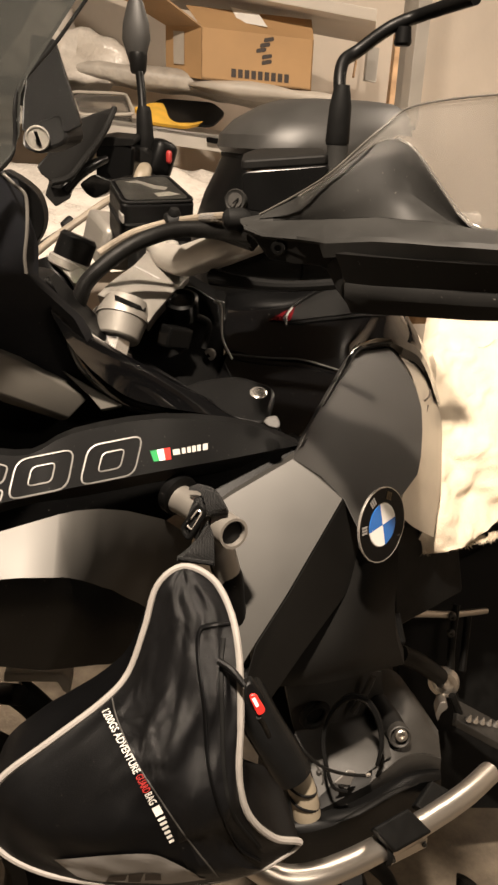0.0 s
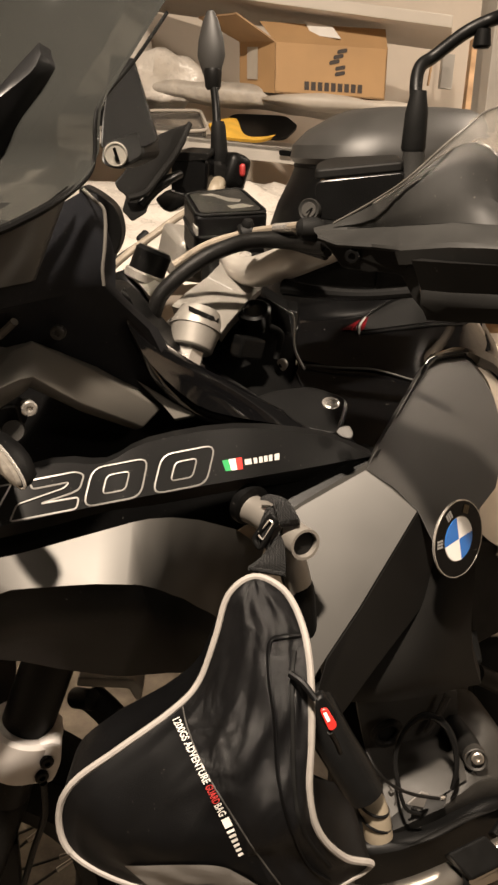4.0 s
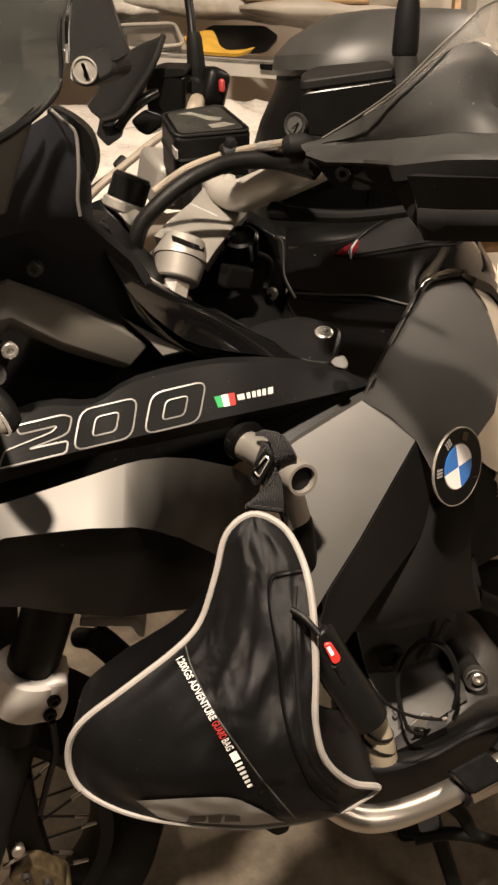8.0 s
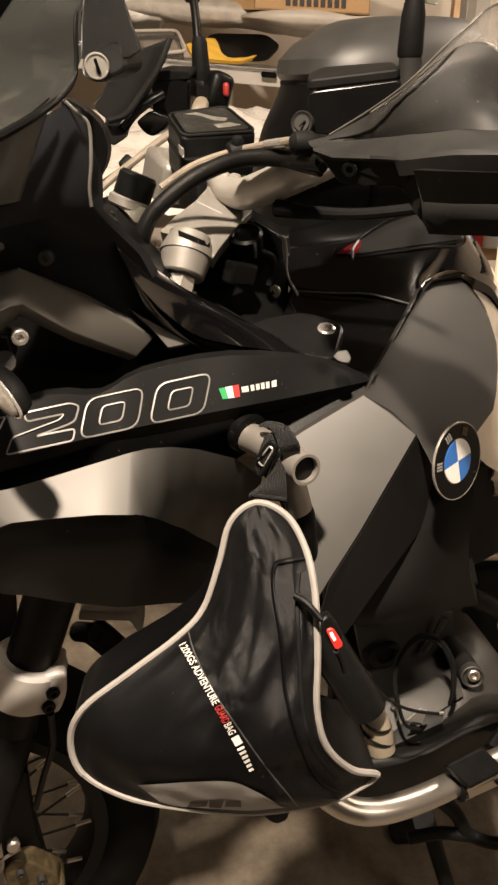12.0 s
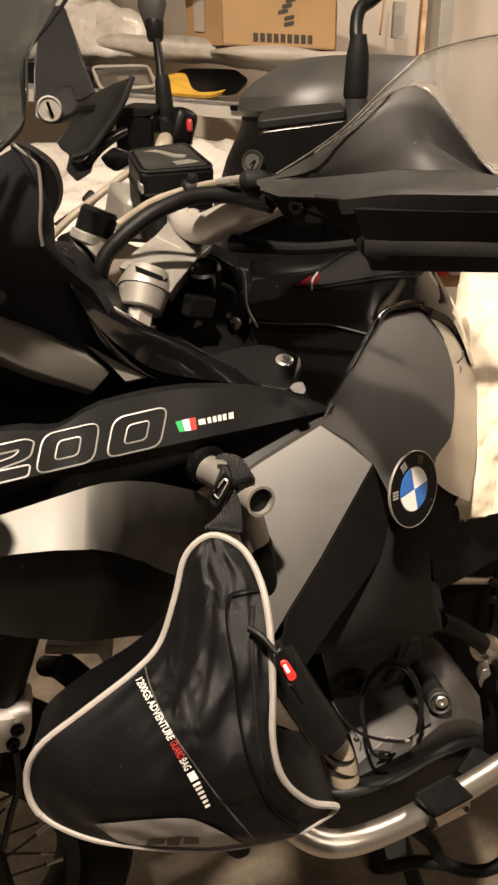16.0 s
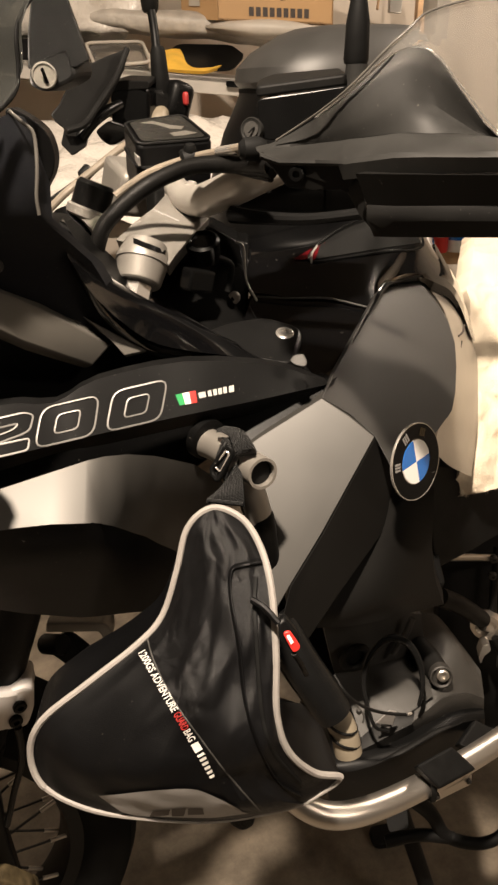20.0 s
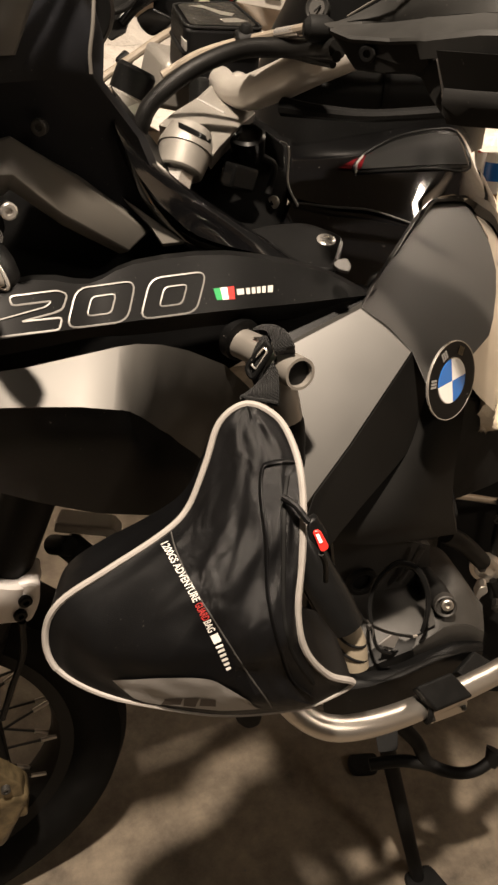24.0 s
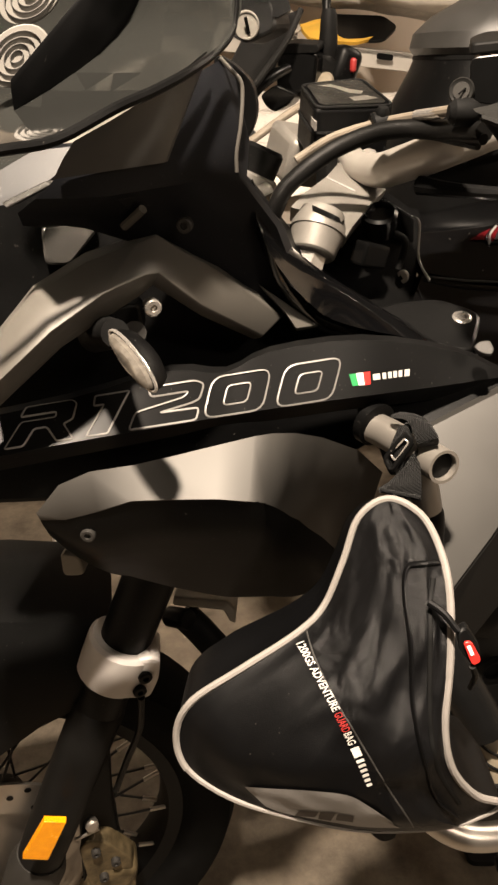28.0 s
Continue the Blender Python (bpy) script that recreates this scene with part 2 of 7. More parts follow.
def woven(name, colour, rough, pitch, strength=0.5):
    """Cloth: crossing ribs on top of the noise."""
    m = material(name, colour, rough, vary=0.25, scale=25)
    nt = m.node_tree
    co = nt.nodes["Texture Coordinate"]
    hs = []
    for turn in (0.0, 1.5708):
        mp = nt.nodes.new("ShaderNodeMapping")
        mp.inputs["Rotation"].default_value = (0, turn, 0.3)
        w = nt.nodes.new("ShaderNodeTexWave")
        w.inputs["Scale"].default_value, w.inputs["Distortion"].default_value = pitch, 0.6
        nt.links.new(co.outputs["Object"], mp.inputs["Vector"])
        nt.links.new(mp.outputs["Vector"], w.inputs["Vector"])
        hs.append(w)
    ad = nt.nodes.new("ShaderNodeMath")
    nt.links.new(hs[0].outputs["Fac"], ad.inputs[0])
    nt.links.new(hs[1].outputs["Fac"], ad.inputs[1])
    bp = nt.nodes.new("ShaderNodeBump")
    bp.inputs["Strength"].default_value, bp.inputs["Distance"].default_value = strength, 0.0008
    nt.links.new(ad.outputs[0], bp.inputs["Height"])
    nt.links.new(bp.outputs["Normal"], nt.nodes["Principled BSDF"].inputs["Normal"])
    nt.nodes["Principled BSDF"].inputs["Sheen Weight"].default_value = 0.25
    return m


def clear(name, colour, rough=0.03, weight=1.0, ior=1.45):
    m = bpy.data.materials.new(name)
    m.use_nodes = True
    bs = m.node_tree.nodes["Principled BSDF"]
    bs.inputs["Base Color"].default_value = (*colour, 1)
    bs.inputs["Roughness"].default_value = rough
    bs.inputs["Transmission Weight"].default_value = weight
    bs.inputs["IOR"].default_value = ior
    return m


M_GLOSS = material("gloss_black_paint", (0.002, 0.002, 0.0022), 0.08, vary=0.2, scale=12, coat=0.6)
M_SATIN = material("satin_black_plastic", (0.003, 0.003, 0.003), 0.4, vary=0.3, scale=14, bump=0.06, fine=900)
M_MATTE = material("grained_black_plastic", (0.0065, 0.0063, 0.006), 0.5, vary=0.3, scale=20, bump=0.03, fine=1100)
M_NAVY = material("dark_cowl_paint", (0.0085, 0.009, 0.0108), 0.42, vary=0.2, scale=10)
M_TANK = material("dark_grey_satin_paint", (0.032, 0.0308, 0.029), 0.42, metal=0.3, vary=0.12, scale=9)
M_DUCT = material("grey_metallic_satin_paint", (0.09, 0.086, 0.08), 0.5, metal=0.45, vary=0.08, scale=9)
M_BEAM = material("warm_grey_metallic_paint", (0.1, 0.0935, 0.083), 0.48, metal=0.2, vary=0.08, scale=16)
M_CAST = material("silver_painted_casting", (0.21, 0.197, 0.178), 0.46, metal=0.45, vary=0.08, scale=40, bump=0.12, fine=1500)
M_STEEL = material("brushed_steel_tube", (0.55, 0.513, 0.467), 0.36, metal=0.95, vary=0.05, scale=14, rough_vary=0.04)
M_TUBE = material("satin_steel_tube", (0.36, 0.335, 0.302), 0.42, metal=0.7, vary=0.05, scale=14, rough_vary=0.04)
M_CHROME = material("bright_steel", (0.65, 0.62, 0.58), 0.25, metal=0.8, vary=0.05, scale=80)
M_BAR = material("grey_anodised_bar", (0.4, 0.375, 0.34), 0.36, metal=0.4, vary=0.06, scale=40)
M_ENGINE = material("grey_engine_casting", (0.03, 0.0282, 0.0257), 0.52, metal=0.25, vary=0.18, scale=50, bump=0.2, fine=1200)
M_RUBBER = material("black_rubber", (0.0045, 0.0045, 0.0044), 0.6, vary=0.3, scale=60, bump=0.06, fine=900)
M_HOSE = material("black_hose", (0.006, 0.0058, 0.0055), 0.4, vary=0.3, scale=40, bump=0.2, fine=1500)
M_TAN = material("beige_cable_sheath", (0.18, 0.152, 0.118), 0.45, vary=0.12, scale=60)
M_NYLON = material("black_nylon_cloth", (0.0028, 0.0028, 0.0031), 0.36, vary=0.3, scale=35, bump=0.3, fine=2400)
M_LEATHER = material("coated_black_cloth", (0.0024, 0.0024, 0.0026), 0.4, vary=0.25, scale=12, bump=0.15, fine=1400)
M_PIPING = material("reflective_white_piping", (0.24, 0.222, 0.205), 0.6, vary=0.08, scale=90, bump=0.3, fine=1500)
M_GREYPATCH = material("reflective_grey_patch", (0.21, 0.2, 0.19), 0.4, vary=0.1, scale=30, bump=0.15, fine=1800)
M_WHITE = material("white_print", (0.75, 0.73, 0.7), 0.5, vary=0.05)
M_SILVERLINE = material("silver_print", (0.27, 0.26, 0.248), 0.42, metal=0.3, vary=0.06)
M_RED = material("red_plastic", (0.55, 0.025, 0.02), 0.35, vary=0.1)
M_DARKRED = material("dark_red_lens", (0.07, 0.004, 0.006), 0.1, vary=0.1, coat=0.5)
M_GREEN = material("green_print", (0.02, 0.28, 0.08), 0.4, vary=0.05)
M_BLUE = material("blue_enamel", (0.02, 0.13, 0.45), 0.15, vary=0.05, coat=0.5)
M_BLACKEN = material("black_enamel", (0.003, 0.003, 0.003), 0.25, vary=0.1)
M_LOCK = material("silver_lock_face", (0.17, 0.159, 0.14), 0.45, metal=0.2, vary=0.06)
M_GLOSSHOSE = material("shiny_black_hose", (0.006, 0.006, 0.006), 0.22, vary=0.2, scale=40)
M_LID = material("charcoal_shell_plastic", (0.029, 0.0279, 0.0262), 0.5, vary=0.15, scale=20, bump=0.05, fine=900)
M_ORANGE = material("orange_reflector", (1.0, 0.36, 0.002), 0.25, vary=0.08, scale=120, bump=0.3, fine=600)
M_GOLD = material("gold_caliper_paint", (0.13, 0.1, 0.055), 0.45, metal=0.5, vary=0.5, scale=60, bump=0.2, fine=300)
M_TYRE = material("tyre_rubber", (0.0045, 0.0044, 0.0042), 0.7, vary=0.35, scale=30, bump=0.4, fine=700)
M_SCREEN = clear("smoked_screen", (0.115, 0.117, 0.11), 0.06, 0.88, 1.2)
M_CLEAR = clear("clear_plastic", (0.5, 0.48, 0.45), 0.05, 0.93, 1.25)
M_FLEECE = material("cream_sheepskin", (0.62, 0.53, 0.41), 0.95, vary=0.05, scale=18, bump=0.4, fine=420, second=(0.7, 0.61, 0.48))
M_CARD = material("brown_cardboard", (0.42, 0.26, 0.125), 0.75, vary=0.1, scale=7, bump=0.1, fine=300)
M_CARDIN = material("cardboard_inside", (0.34, 0.22, 0.12), 0.8, vary=0.12, scale=9)
M_INK = material("dark_ink", (0.04, 0.03, 0.025), 0.6, vary=0.2)
M_WALL = material("painted_plaster_wall", (0.62, 0.55, 0.47), 0.75, vary=0.12, scale=3, bump=0.25, fine=60)
M_CEIL = material("dark_unseen_ceiling", (0.07, 0.064, 0.056), 0.8, vary=0.06, scale=2)
M_FLOOR = material("concrete_floor", (0.074, 0.059, 0.043), 0.66, vary=0.32, scale=11, bump=0.35, fine=90, second=(0.15, 0.122, 0.09))
for n in M_FLOOR.node_tree.nodes:
    if n.type == "TEX_NOISE" and n.inputs["Scale"].default_value < 20:
        n.inputs["Detail"].default_value, n.inputs["Roughness"].default_value = 11, 0.72
M_SHELF = material("white_laminate", (0.5, 0.455, 0.4), 0.5, vary=0.08, scale=5)
M_METALSH = material("grey_steel_shelf", (0.4, 0.375, 0.34), 0.45, metal=0.3, vary=0.1, scale=12)
M_WOOD = material("pine_wood", (0.46, 0.28, 0.14), 0.6, vary=0.18, scale=16, bump=0.2, fine=200, second=(0.56, 0.36, 0.2))
M_FOAM = material("grey_packing_foam", (0.4, 0.365, 0.32), 0.5, vary=0.15, scale=30, bump=1.0, fine=85)
M_WRAP = material("bubble_wrap_film", (0.62, 0.575, 0.52), 0.28, vary=0.1, scale=25, bump=1.0, fine=130)
M_CLOTH = material("yellow_microfibre", (0.72, 0.42, 0.05), 0.85, vary=0.12, scale=30, bump=0.6, fine=500)
M_BOTTLE = clear("blue_bottle_plastic", (0.45, 0.7, 0.85), 0.1, 0.8, 1.2)
M_STICKER = material("yellow_sticker", (0.55, 0.48, 0.06), 0.4, vary=0.1)
M_DIM = material("dark_unseen_wall", (0.05, 0.046, 0.04), 0.8, vary=0.2, scale=2, bump=0.2, fine=50)
M_KNEE = material("brushed_grey_metal", (0.34, 0.31, 0.27), 0.42, metal=0.5, vary=0.12, scale=25)
# black plastic lightened for guard faces that catch the lamp
M_GUARD = material("lightened_black_plastic", (0.019, 0.0187, 0.0178), 0.52, vary=0.25, scale=25, bump=0.02, fine=1100)
M_EDGE = material("pale_acrylic_edge", (0.09, 0.084, 0.075), 0.2, vary=0.2, scale=60)
# cover paint brightened for its lit front facet
M_FACET = material("brightened_satin_grey_paint", (0.052, 0.0499, 0.0461), 0.36, metal=0.3, vary=0.1, scale=9)
# cover paint darkened for the shade on its lower facets
M_LOWER = material("shaded_satin_grey_paint", (0.0065, 0.0062, 0.0058), 0.5, vary=0.15, scale=12, bump=0.05, fine=900)
# cowl colour lightened for the facet that faces the lamp
M_COWL = material("lit_cowl_paint", (0.03, 0.0295, 0.028), 0.4, vary=0.15, scale=10)
M_CLAMP = material("pale_silver_clamp", (0.62, 0.59, 0.57), 0.5, metal=0.1, vary=0.06, scale=40)
M_PRINT = material("pale_print", (0.5, 0.48, 0.45), 0.5, vary=0.08)
M_REDPRINT = material("dull_red_print", (0.28, 0.02, 0.018), 0.5, vary=0.1)
M_PANEL = material("black_panel_paint", (0.006, 0.006, 0.006), 0.34, vary=0.2, scale=12)
M_STUB = material("dusty_beige_tube", (0.2, 0.17, 0.125), 0.5, vary=0.2, scale=40)
M_PALE = material("dusty_pale_plastic", (0.42, 0.38, 0.33), 0.5, vary=0.1, scale=20)
M_CRYSTAL = material("crystal_lens", (0.3, 0.275, 0.24), 0.15, metal=0.6, vary=0.4, scale=160, coat=0.4)
M_VINYL = material("dark_glossy_vinyl", (0.02, 0.0195, 0.018), 0.12, vary=0.3, scale=40, bump=0.3, fine=120)
M_WEB = woven("black_webbing", (0.006, 0.006, 0.006), 0.5, 260.0, 0.9)
M_RAIL = material("glossy_black_rail", (0.006, 0.006, 0.0062), 0.34, vary=0.2, scale=20)
M_RINGS = material("white_ring_print", (0.26, 0.247, 0.226), 0.5, vary=0.06)


def dusty(m, amount=0.1, scale=420.0, sparse=0.735):
    """Sparse pale dust specks over a dark surface."""
    nt = m.node_tree
    bs = nt.nodes["Principled BSDF"]
    src = bs.inputs["Base Color"].links[0].from_socket
    n = nt.nodes.new("ShaderNodeTexNoise")
    n.inputs["Scale"].default_value, n.inputs["Detail"].default_value = scale, 1.0
    nt.links.new(nt.nodes["Texture Coordinate"].outputs["Object"], n.inputs["Vector"])
    r = nt.nodes.new("ShaderNodeMapRange")
    r.inputs["From Min"].default_value, r.inputs["From Max"].default_value = sparse, sparse + 0.05
    nt.links.new(n.outputs["Fac"], r.inputs["Value"])
    mx = nt.nodes.new("ShaderNodeMix")
    mx.data_type = "RGBA"
    nt.links.new(r.outputs["Result"], mx.inputs[0])
    nt.links.new(src, mx.inputs[6])
    mx.inputs[7].default_value = (amount, amount * 0.93, amount * 0.84, 1)
    nt.links.new(mx.outputs[2], bs.inputs["Base Color"])


for mt in (M_GLOSS, M_GUARD, M_NAVY, M_PANEL, M_SATIN, M_MATTE):
    dusty(mt, 0.06, 420.0, 0.75)
dusty(M_LEATHER, 0.05, 500.0, 0.765)
dusty(M_FLOOR, 0.1, 160.0, 0.74)


def wrinkled(m, depth, scale, stretch):
    """Broad soft creases below the fine grain."""
    nt = m.node_tree
    bp = next(n for n in nt.nodes if n.type == "BUMP")
    mp = nt.nodes.new("ShaderNodeMapping")
    mp.inputs["Scale"].default_value = (1.0, 1.0, stretch)
    mp.inputs["Rotation"].default_value = (0.0, 0.35, 0.0)
    n = nt.nodes.new("ShaderNodeTexNoise")
    n.inputs["Scale"].default_value, n.inputs["Detail"].default_value, n.inputs["Distortion"].default_value = scale, 2.5, 0.6
    b2 = nt.nodes.new("ShaderNodeBump")
    b2.inputs["Strength"].default_value, b2.inputs["Distance"].default_value = 1.0, depth
    nt.links.new(nt.nodes["Texture Coordinate"].outputs["Object"], mp.inputs["Vector"])
    nt.links.new(mp.outputs["Vector"], n.inputs["Vector"])
    nt.links.new(n.outputs["Fac"], b2.inputs["Height"])
    nt.links.new(b2.outputs["Normal"], bp.inputs["Normal"])

M_TYRE.node_tree.nodes["Principled BSDF"].inputs["Specular IOR Level"].default_value = 0.06
M_NYLON.node_tree.nodes["Principled BSDF"].inputs["Specular IOR Level"].default_value = 0.19
M_WEB.node_tree.nodes["Principled BSDF"].inputs["Sheen Weight"].default_value = 0.06
wrinkled(M_NYLON, 0.0036, 34.0, 0.45)


# ---- the garage ----
def wall(name, c, size, mat=None, label=""):
    return solo(name, block(c, size, edge=0), mat or M_WALL, label, "wall", kind="structure")


solo("floor", block((0.4, 0.4, -0.05), (6.2, 6.2, 0.1), edge=0), M_FLOOR, "stained bare concrete garage floor", "floor", kind="structure")
# unseen ceiling, added dark so that gloss black reflects little
solo("ceiling", block((0.4, 0.4, 2.56), (6.2, 6.2, 0.1), edge=0), M_CEIL, "unseen dark ceiling that closes the garage", "ceiling", kind="structure")
wall("wall_back", (0.4, 2.55, 1.25), (6.0, 0.1, 2.52), label="beige painted garage wall behind the bench")
# unseen wall behind the viewer, added dark for the same reflections
wall("wall_front", (0.4, -2.65, 1.25), (6.0, 0.1, 2.52), M_DIM, "unseen dark wall behind the viewer")
wall("wall_left", (-2.6, -0.05, 1.25), (0.1, 5.1, 2.52), None, "beige side wall of the garage")
# unseen wall, added to close the room and bounce light
wall("wall_right", (3.4, -0.05, 1.25), (0.1, 5.1, 2.52), label="beige side wall of the garage")


# ---- the motorcycle: forward is -x, its left side is -y ----
MID = 0.78
bike = thing("motorcycle", "large black and grey touring enduro motorcycle parked in a garage", "motorcycle", at=(0.4, MID, 0))
BACK = (0.004, 0.012, 0)

# side panel with the model number
panel_bm = loft([
    [(-0.167, 0.532, 1.019), (-0.068, 0.550, 1.025), (0.007, 0.562, 1.036), (0.050, 0.566, 1.029), (0.086, 0.571, 1.041), (0.161, 0.574, 1.044), (0.246, 0.580, 1.025), (0.289, 0.568, 1.006)],
    [(-0.165, 0.508, 1.001), (-0.068, 0.524, 1.004), (0.004, 0.538, 1.003), (0.047, 0.545, 1.003), (0.082, 0.548, 1.004), (0.156, 0.553, 1.005), (0.220, 0.562, 1.003), (0.293, 0.570, 1.003)],
    [(-0.175, 0.535, 0.976), (-0.071, 0.550, 0.979), (0.005, 0.560, 0.982), (0.051, 0.567, 0.985), (0.088, 0.570, 0.983), (0.166, 0.575, 0.984), (0.231, 0.580, 0.983), (0.299, 0.585, 0.991)]], BACK, 3)
panel_tree = tree(panel_bm)
side_panel = part("side_panel", panel_bm, M_PANEL, bike, "gloss black side panel with silver outlined numerals")

# numerals drawn as outlines in a slanted frame: u along, v up
NB0, NB1, NT0, NT1 = V((-0.111, 0.520, 1.006)), V((0.137, 0.550, 1.007)), V((-0.104, 0.547, 1.023)), V((0.142, 0.550, 1.041))


def on_panel(u, v):
    return NB0.lerp(NB1, u).lerp(NT0.lerp(NT1, u), v)


def outline(pts, closed=True, r=0.0008, round_by=0.0):
    p = [on_panel(u, v) for u, v in pts]
    if round_by:
        p = corners(p, round_by, 4)
    fine = []
    for a, b in zip(p, p[1:] + p[:1]):
        fine += [a.lerp(b, k / 3) for k in range(3)]
    return line_on(fine, panel_tree, 0.0003, 1, closed, r / 0.0003, 0.0005)


def numeral(name, *lines):
    part(name, join(*lines), M_SILVERLINE, side_panel, "silver outlined character")


numeral("numeral", outline([(0.005, 0), (0.035, 0.62), (0.13, 0.62), (0.13, 0.75), (0.03, 0.75), (0.04, 1), (0.17, 1), (0.185, 0.9), (0.18, 0.5), (0.155, 0.42), (0.19, 0), (0.145, 0), (0.11, 0.4), (0.075, 0.4), (0.055, 0)], True, 0.0008, 0.002))
numeral("numeral", outline([(0.225, 0), (0.265, 0.75), (0.235, 0.75), (0.235, 1), (0.335, 1), (0.285, 0)], True, 0.0008, 0.0015))
numeral("numeral", outline([(0.345, 0), (0.36, 0.42), (0.5, 0.62), (0.515, 0.75), (0.4, 0.75), (0.39, 1), (0.53, 1), (0.56, 0.88), (0.55, 0.52), (0.53, 0.45), (0.43, 0.32), (0.55, 0.3), (0.545, 0)], True, 0.0008, 0.003))
for u0 in (0.565, 0.79):
    numeral("numeral", outline([(u0, 0), (u0 + 0.02, 1), (u0 + 0.2, 1), (u0 + 0.185, 0)], True, 0.0008, 0.009), outline([(u0 + 0.058, 0.26), (u0 + 0.068, 0.74), (u0 + 0.142, 0.74), (u0 + 0.133, 0.26)], True, 0.0007, 0.004))

# small flag sticker and a name reduced to bars
fl = [V(p) for p in ((0.145, 0.550, 1.026), (0.162, 0.550, 1.027), (0.163, 0.550, 1.016), (0.148, 0.550, 1.016))]
for k, mt in enumerate((M_GREEN, M_WHITE, M_RED)):
    a, b = k / 3, (k + 1) / 3
    part("flag_band", print_on([fl[0].lerp(fl[1], a), fl[0].lerp(fl[1], b), fl[3].lerp(fl[2], b), fl[3].lerp(fl[2], a)], panel_tree), mt, side_panel)
nm = [V(p) for p in ((0.165, 0.553, 1.023), (0.197, 0.553, 1.025), (0.197, 0.553, 1.019), (0.166, 0.553, 1.018))]
for k, w in enumerate((0.22, 0.13, 0.13, 0.13, 0.13, 0.17)):
    a = (0, 0.25, 0.4, 0.54, 0.68, 0.84)[k]
    part("name_bar", print_on([nm[0].lerp(nm[1], a), nm[0].lerp(nm[1], a + w - 0.03), nm[3].lerp(nm[2], a + w - 0.03), nm[3].lerp(nm[2], a)], panel_tree), M_PRINT, side_panel)

# dark inner fairing behind the panels
part("inner_fairing", slab([(-0.104, 0.640, 1.175), (0.076, 0.640, 1.154), (0.148, 0.650, 1.069), (0.231, 0.650, 1.008), (0.312, 0.650, 0.985), (0.214, 0.620, 0.938), (0.114, 0.620, 0.880), (-0.157, 0.620, 0.903)], (0.02, 0.05, 0), 0.006), M_SATIN, bike)

# air duct below it
duct = part("air_duct", loft([
    [(-0.095, 0.513, 0.957), (-0.077, 0.511, 0.979), (-0.055, 0.511, 0.987), (-0.024, 0.514, 0.987), (0.000, 0.527, 0.983), (0.039, 0.529, 0.988), (0.065, 0.529, 0.992), (0.079, 0.529, 0.993), (0.099, 0.535, 0.988), (0.123, 0.544, 0.977), (0.160, 0.560, 0.953), (0.191, 0.577, 0.918)],
    [(-0.093, 0.512, 0.952), (-0.075, 0.504, 0.955), (-0.053, 0.500, 0.961), (-0.029, 0.499, 0.967), (-0.001, 0.498, 0.965), (0.031, 0.498, 0.961), (0.054, 0.498, 0.956), (0.067, 0.498, 0.953), (0.088, 0.524, 0.926), (0.107, 0.546, 0.901), (0.136, 0.568, 0.865), (0.174, 0.589, 0.813)]], (0.002, 0.02, -0.024), 1), M_DUCT, bike, "grey satin air duct cover", 60)
part("duct_underside", loft([
    [(-0.093, 0.513, 0.951), (-0.075, 0.505, 0.954), (-0.053, 0.501, 0.960), (-0.029, 0.500, 0.966), (-0.001, 0.499, 0.964), (0.031, 0.499, 0.960), (0.054, 0.499, 0.955), (0.067, 0.499, 0.952), (0.088, 0.525, 0.925), (0.107, 0.547, 0.900), (0.136, 0.570, 0.864), (0.174, 0.590, 0.812)],
    [(-0.092, 0.514, 0.946), (-0.073, 0.512, 0.928), (-0.052, 0.512, 0.918), (-0.027, 0.513, 0.922), (0.001, 0.512, 0.920), (0.033, 0.512, 0.916), (0.056, 0.512, 0.911), (0.069, 0.512, 0.908), (0.090, 0.539, 0.879), (0.109, 0.561, 0.854), (0.138, 0.583, 0.817), (0.176, 0.603, 0.765)],
    [(-0.090, 0.530, 0.925), (-0.073, 0.540, 0.895), (-0.050, 0.550, 0.868), (-0.035, 0.560, 0.855), (-0.004, 0.560, 0.839), (0.025, 0.562, 0.825), (0.043, 0.564, 0.816), (0.058, 0.567, 0.810), (0.098, 0.597, 0.779), (0.123, 0.612, 0.762), (0.171, 0.628, 0.751), (0.210, 0.634, 0.746)]], BACK, 2, 3), M_SATIN, duct, "black plastic lower half")
bolt((-0.061, 0.506, 0.939), (-0.25, -0.95, 0), 0.0055, "duct_bolt", M_ENGINE, duct)

# grey arched beam over the turn signal
part("fairing_beam", loft([
    [(-0.115, 0.530, 1.072), (-0.078, 0.550, 1.108), (-0.043, 0.570, 1.123), (-0.008, 0.585, 1.129), (0.007, 0.595, 1.130), (0.056, 0.610, 1.100), (0.114, 0.625, 1.054)],
    [(-0.112, 0.505, 1.072), (-0.076, 0.525, 1.109), (-0.042, 0.545, 1.123), (-0.008, 0.560, 1.130), (0.005, 0.567, 1.133), (0.051, 0.588, 1.101), (0.107, 0.613, 1.054)],
    [(-0.112, 0.485, 1.059), (-0.067, 0.500, 1.093), (-0.034, 0.520, 1.108), (-0.005, 0.535, 1.115), (0.004, 0.545, 1.113), (0.036, 0.575, 1.079), (0.089, 0.605, 1.041)],
    [(-0.117, 0.497, 1.038), (-0.068, 0.512, 1.075), (-0.037, 0.532, 1.087), (-0.011, 0.547, 1.097), (0.000, 0.557, 1.102), (0.035, 0.587, 1.069), (0.083, 0.612, 1.037)]], (0.004, 0.02, -0.004), 1, edge=0.0015), M_BEAM, bike, "warm grey painted arched fairing beam")
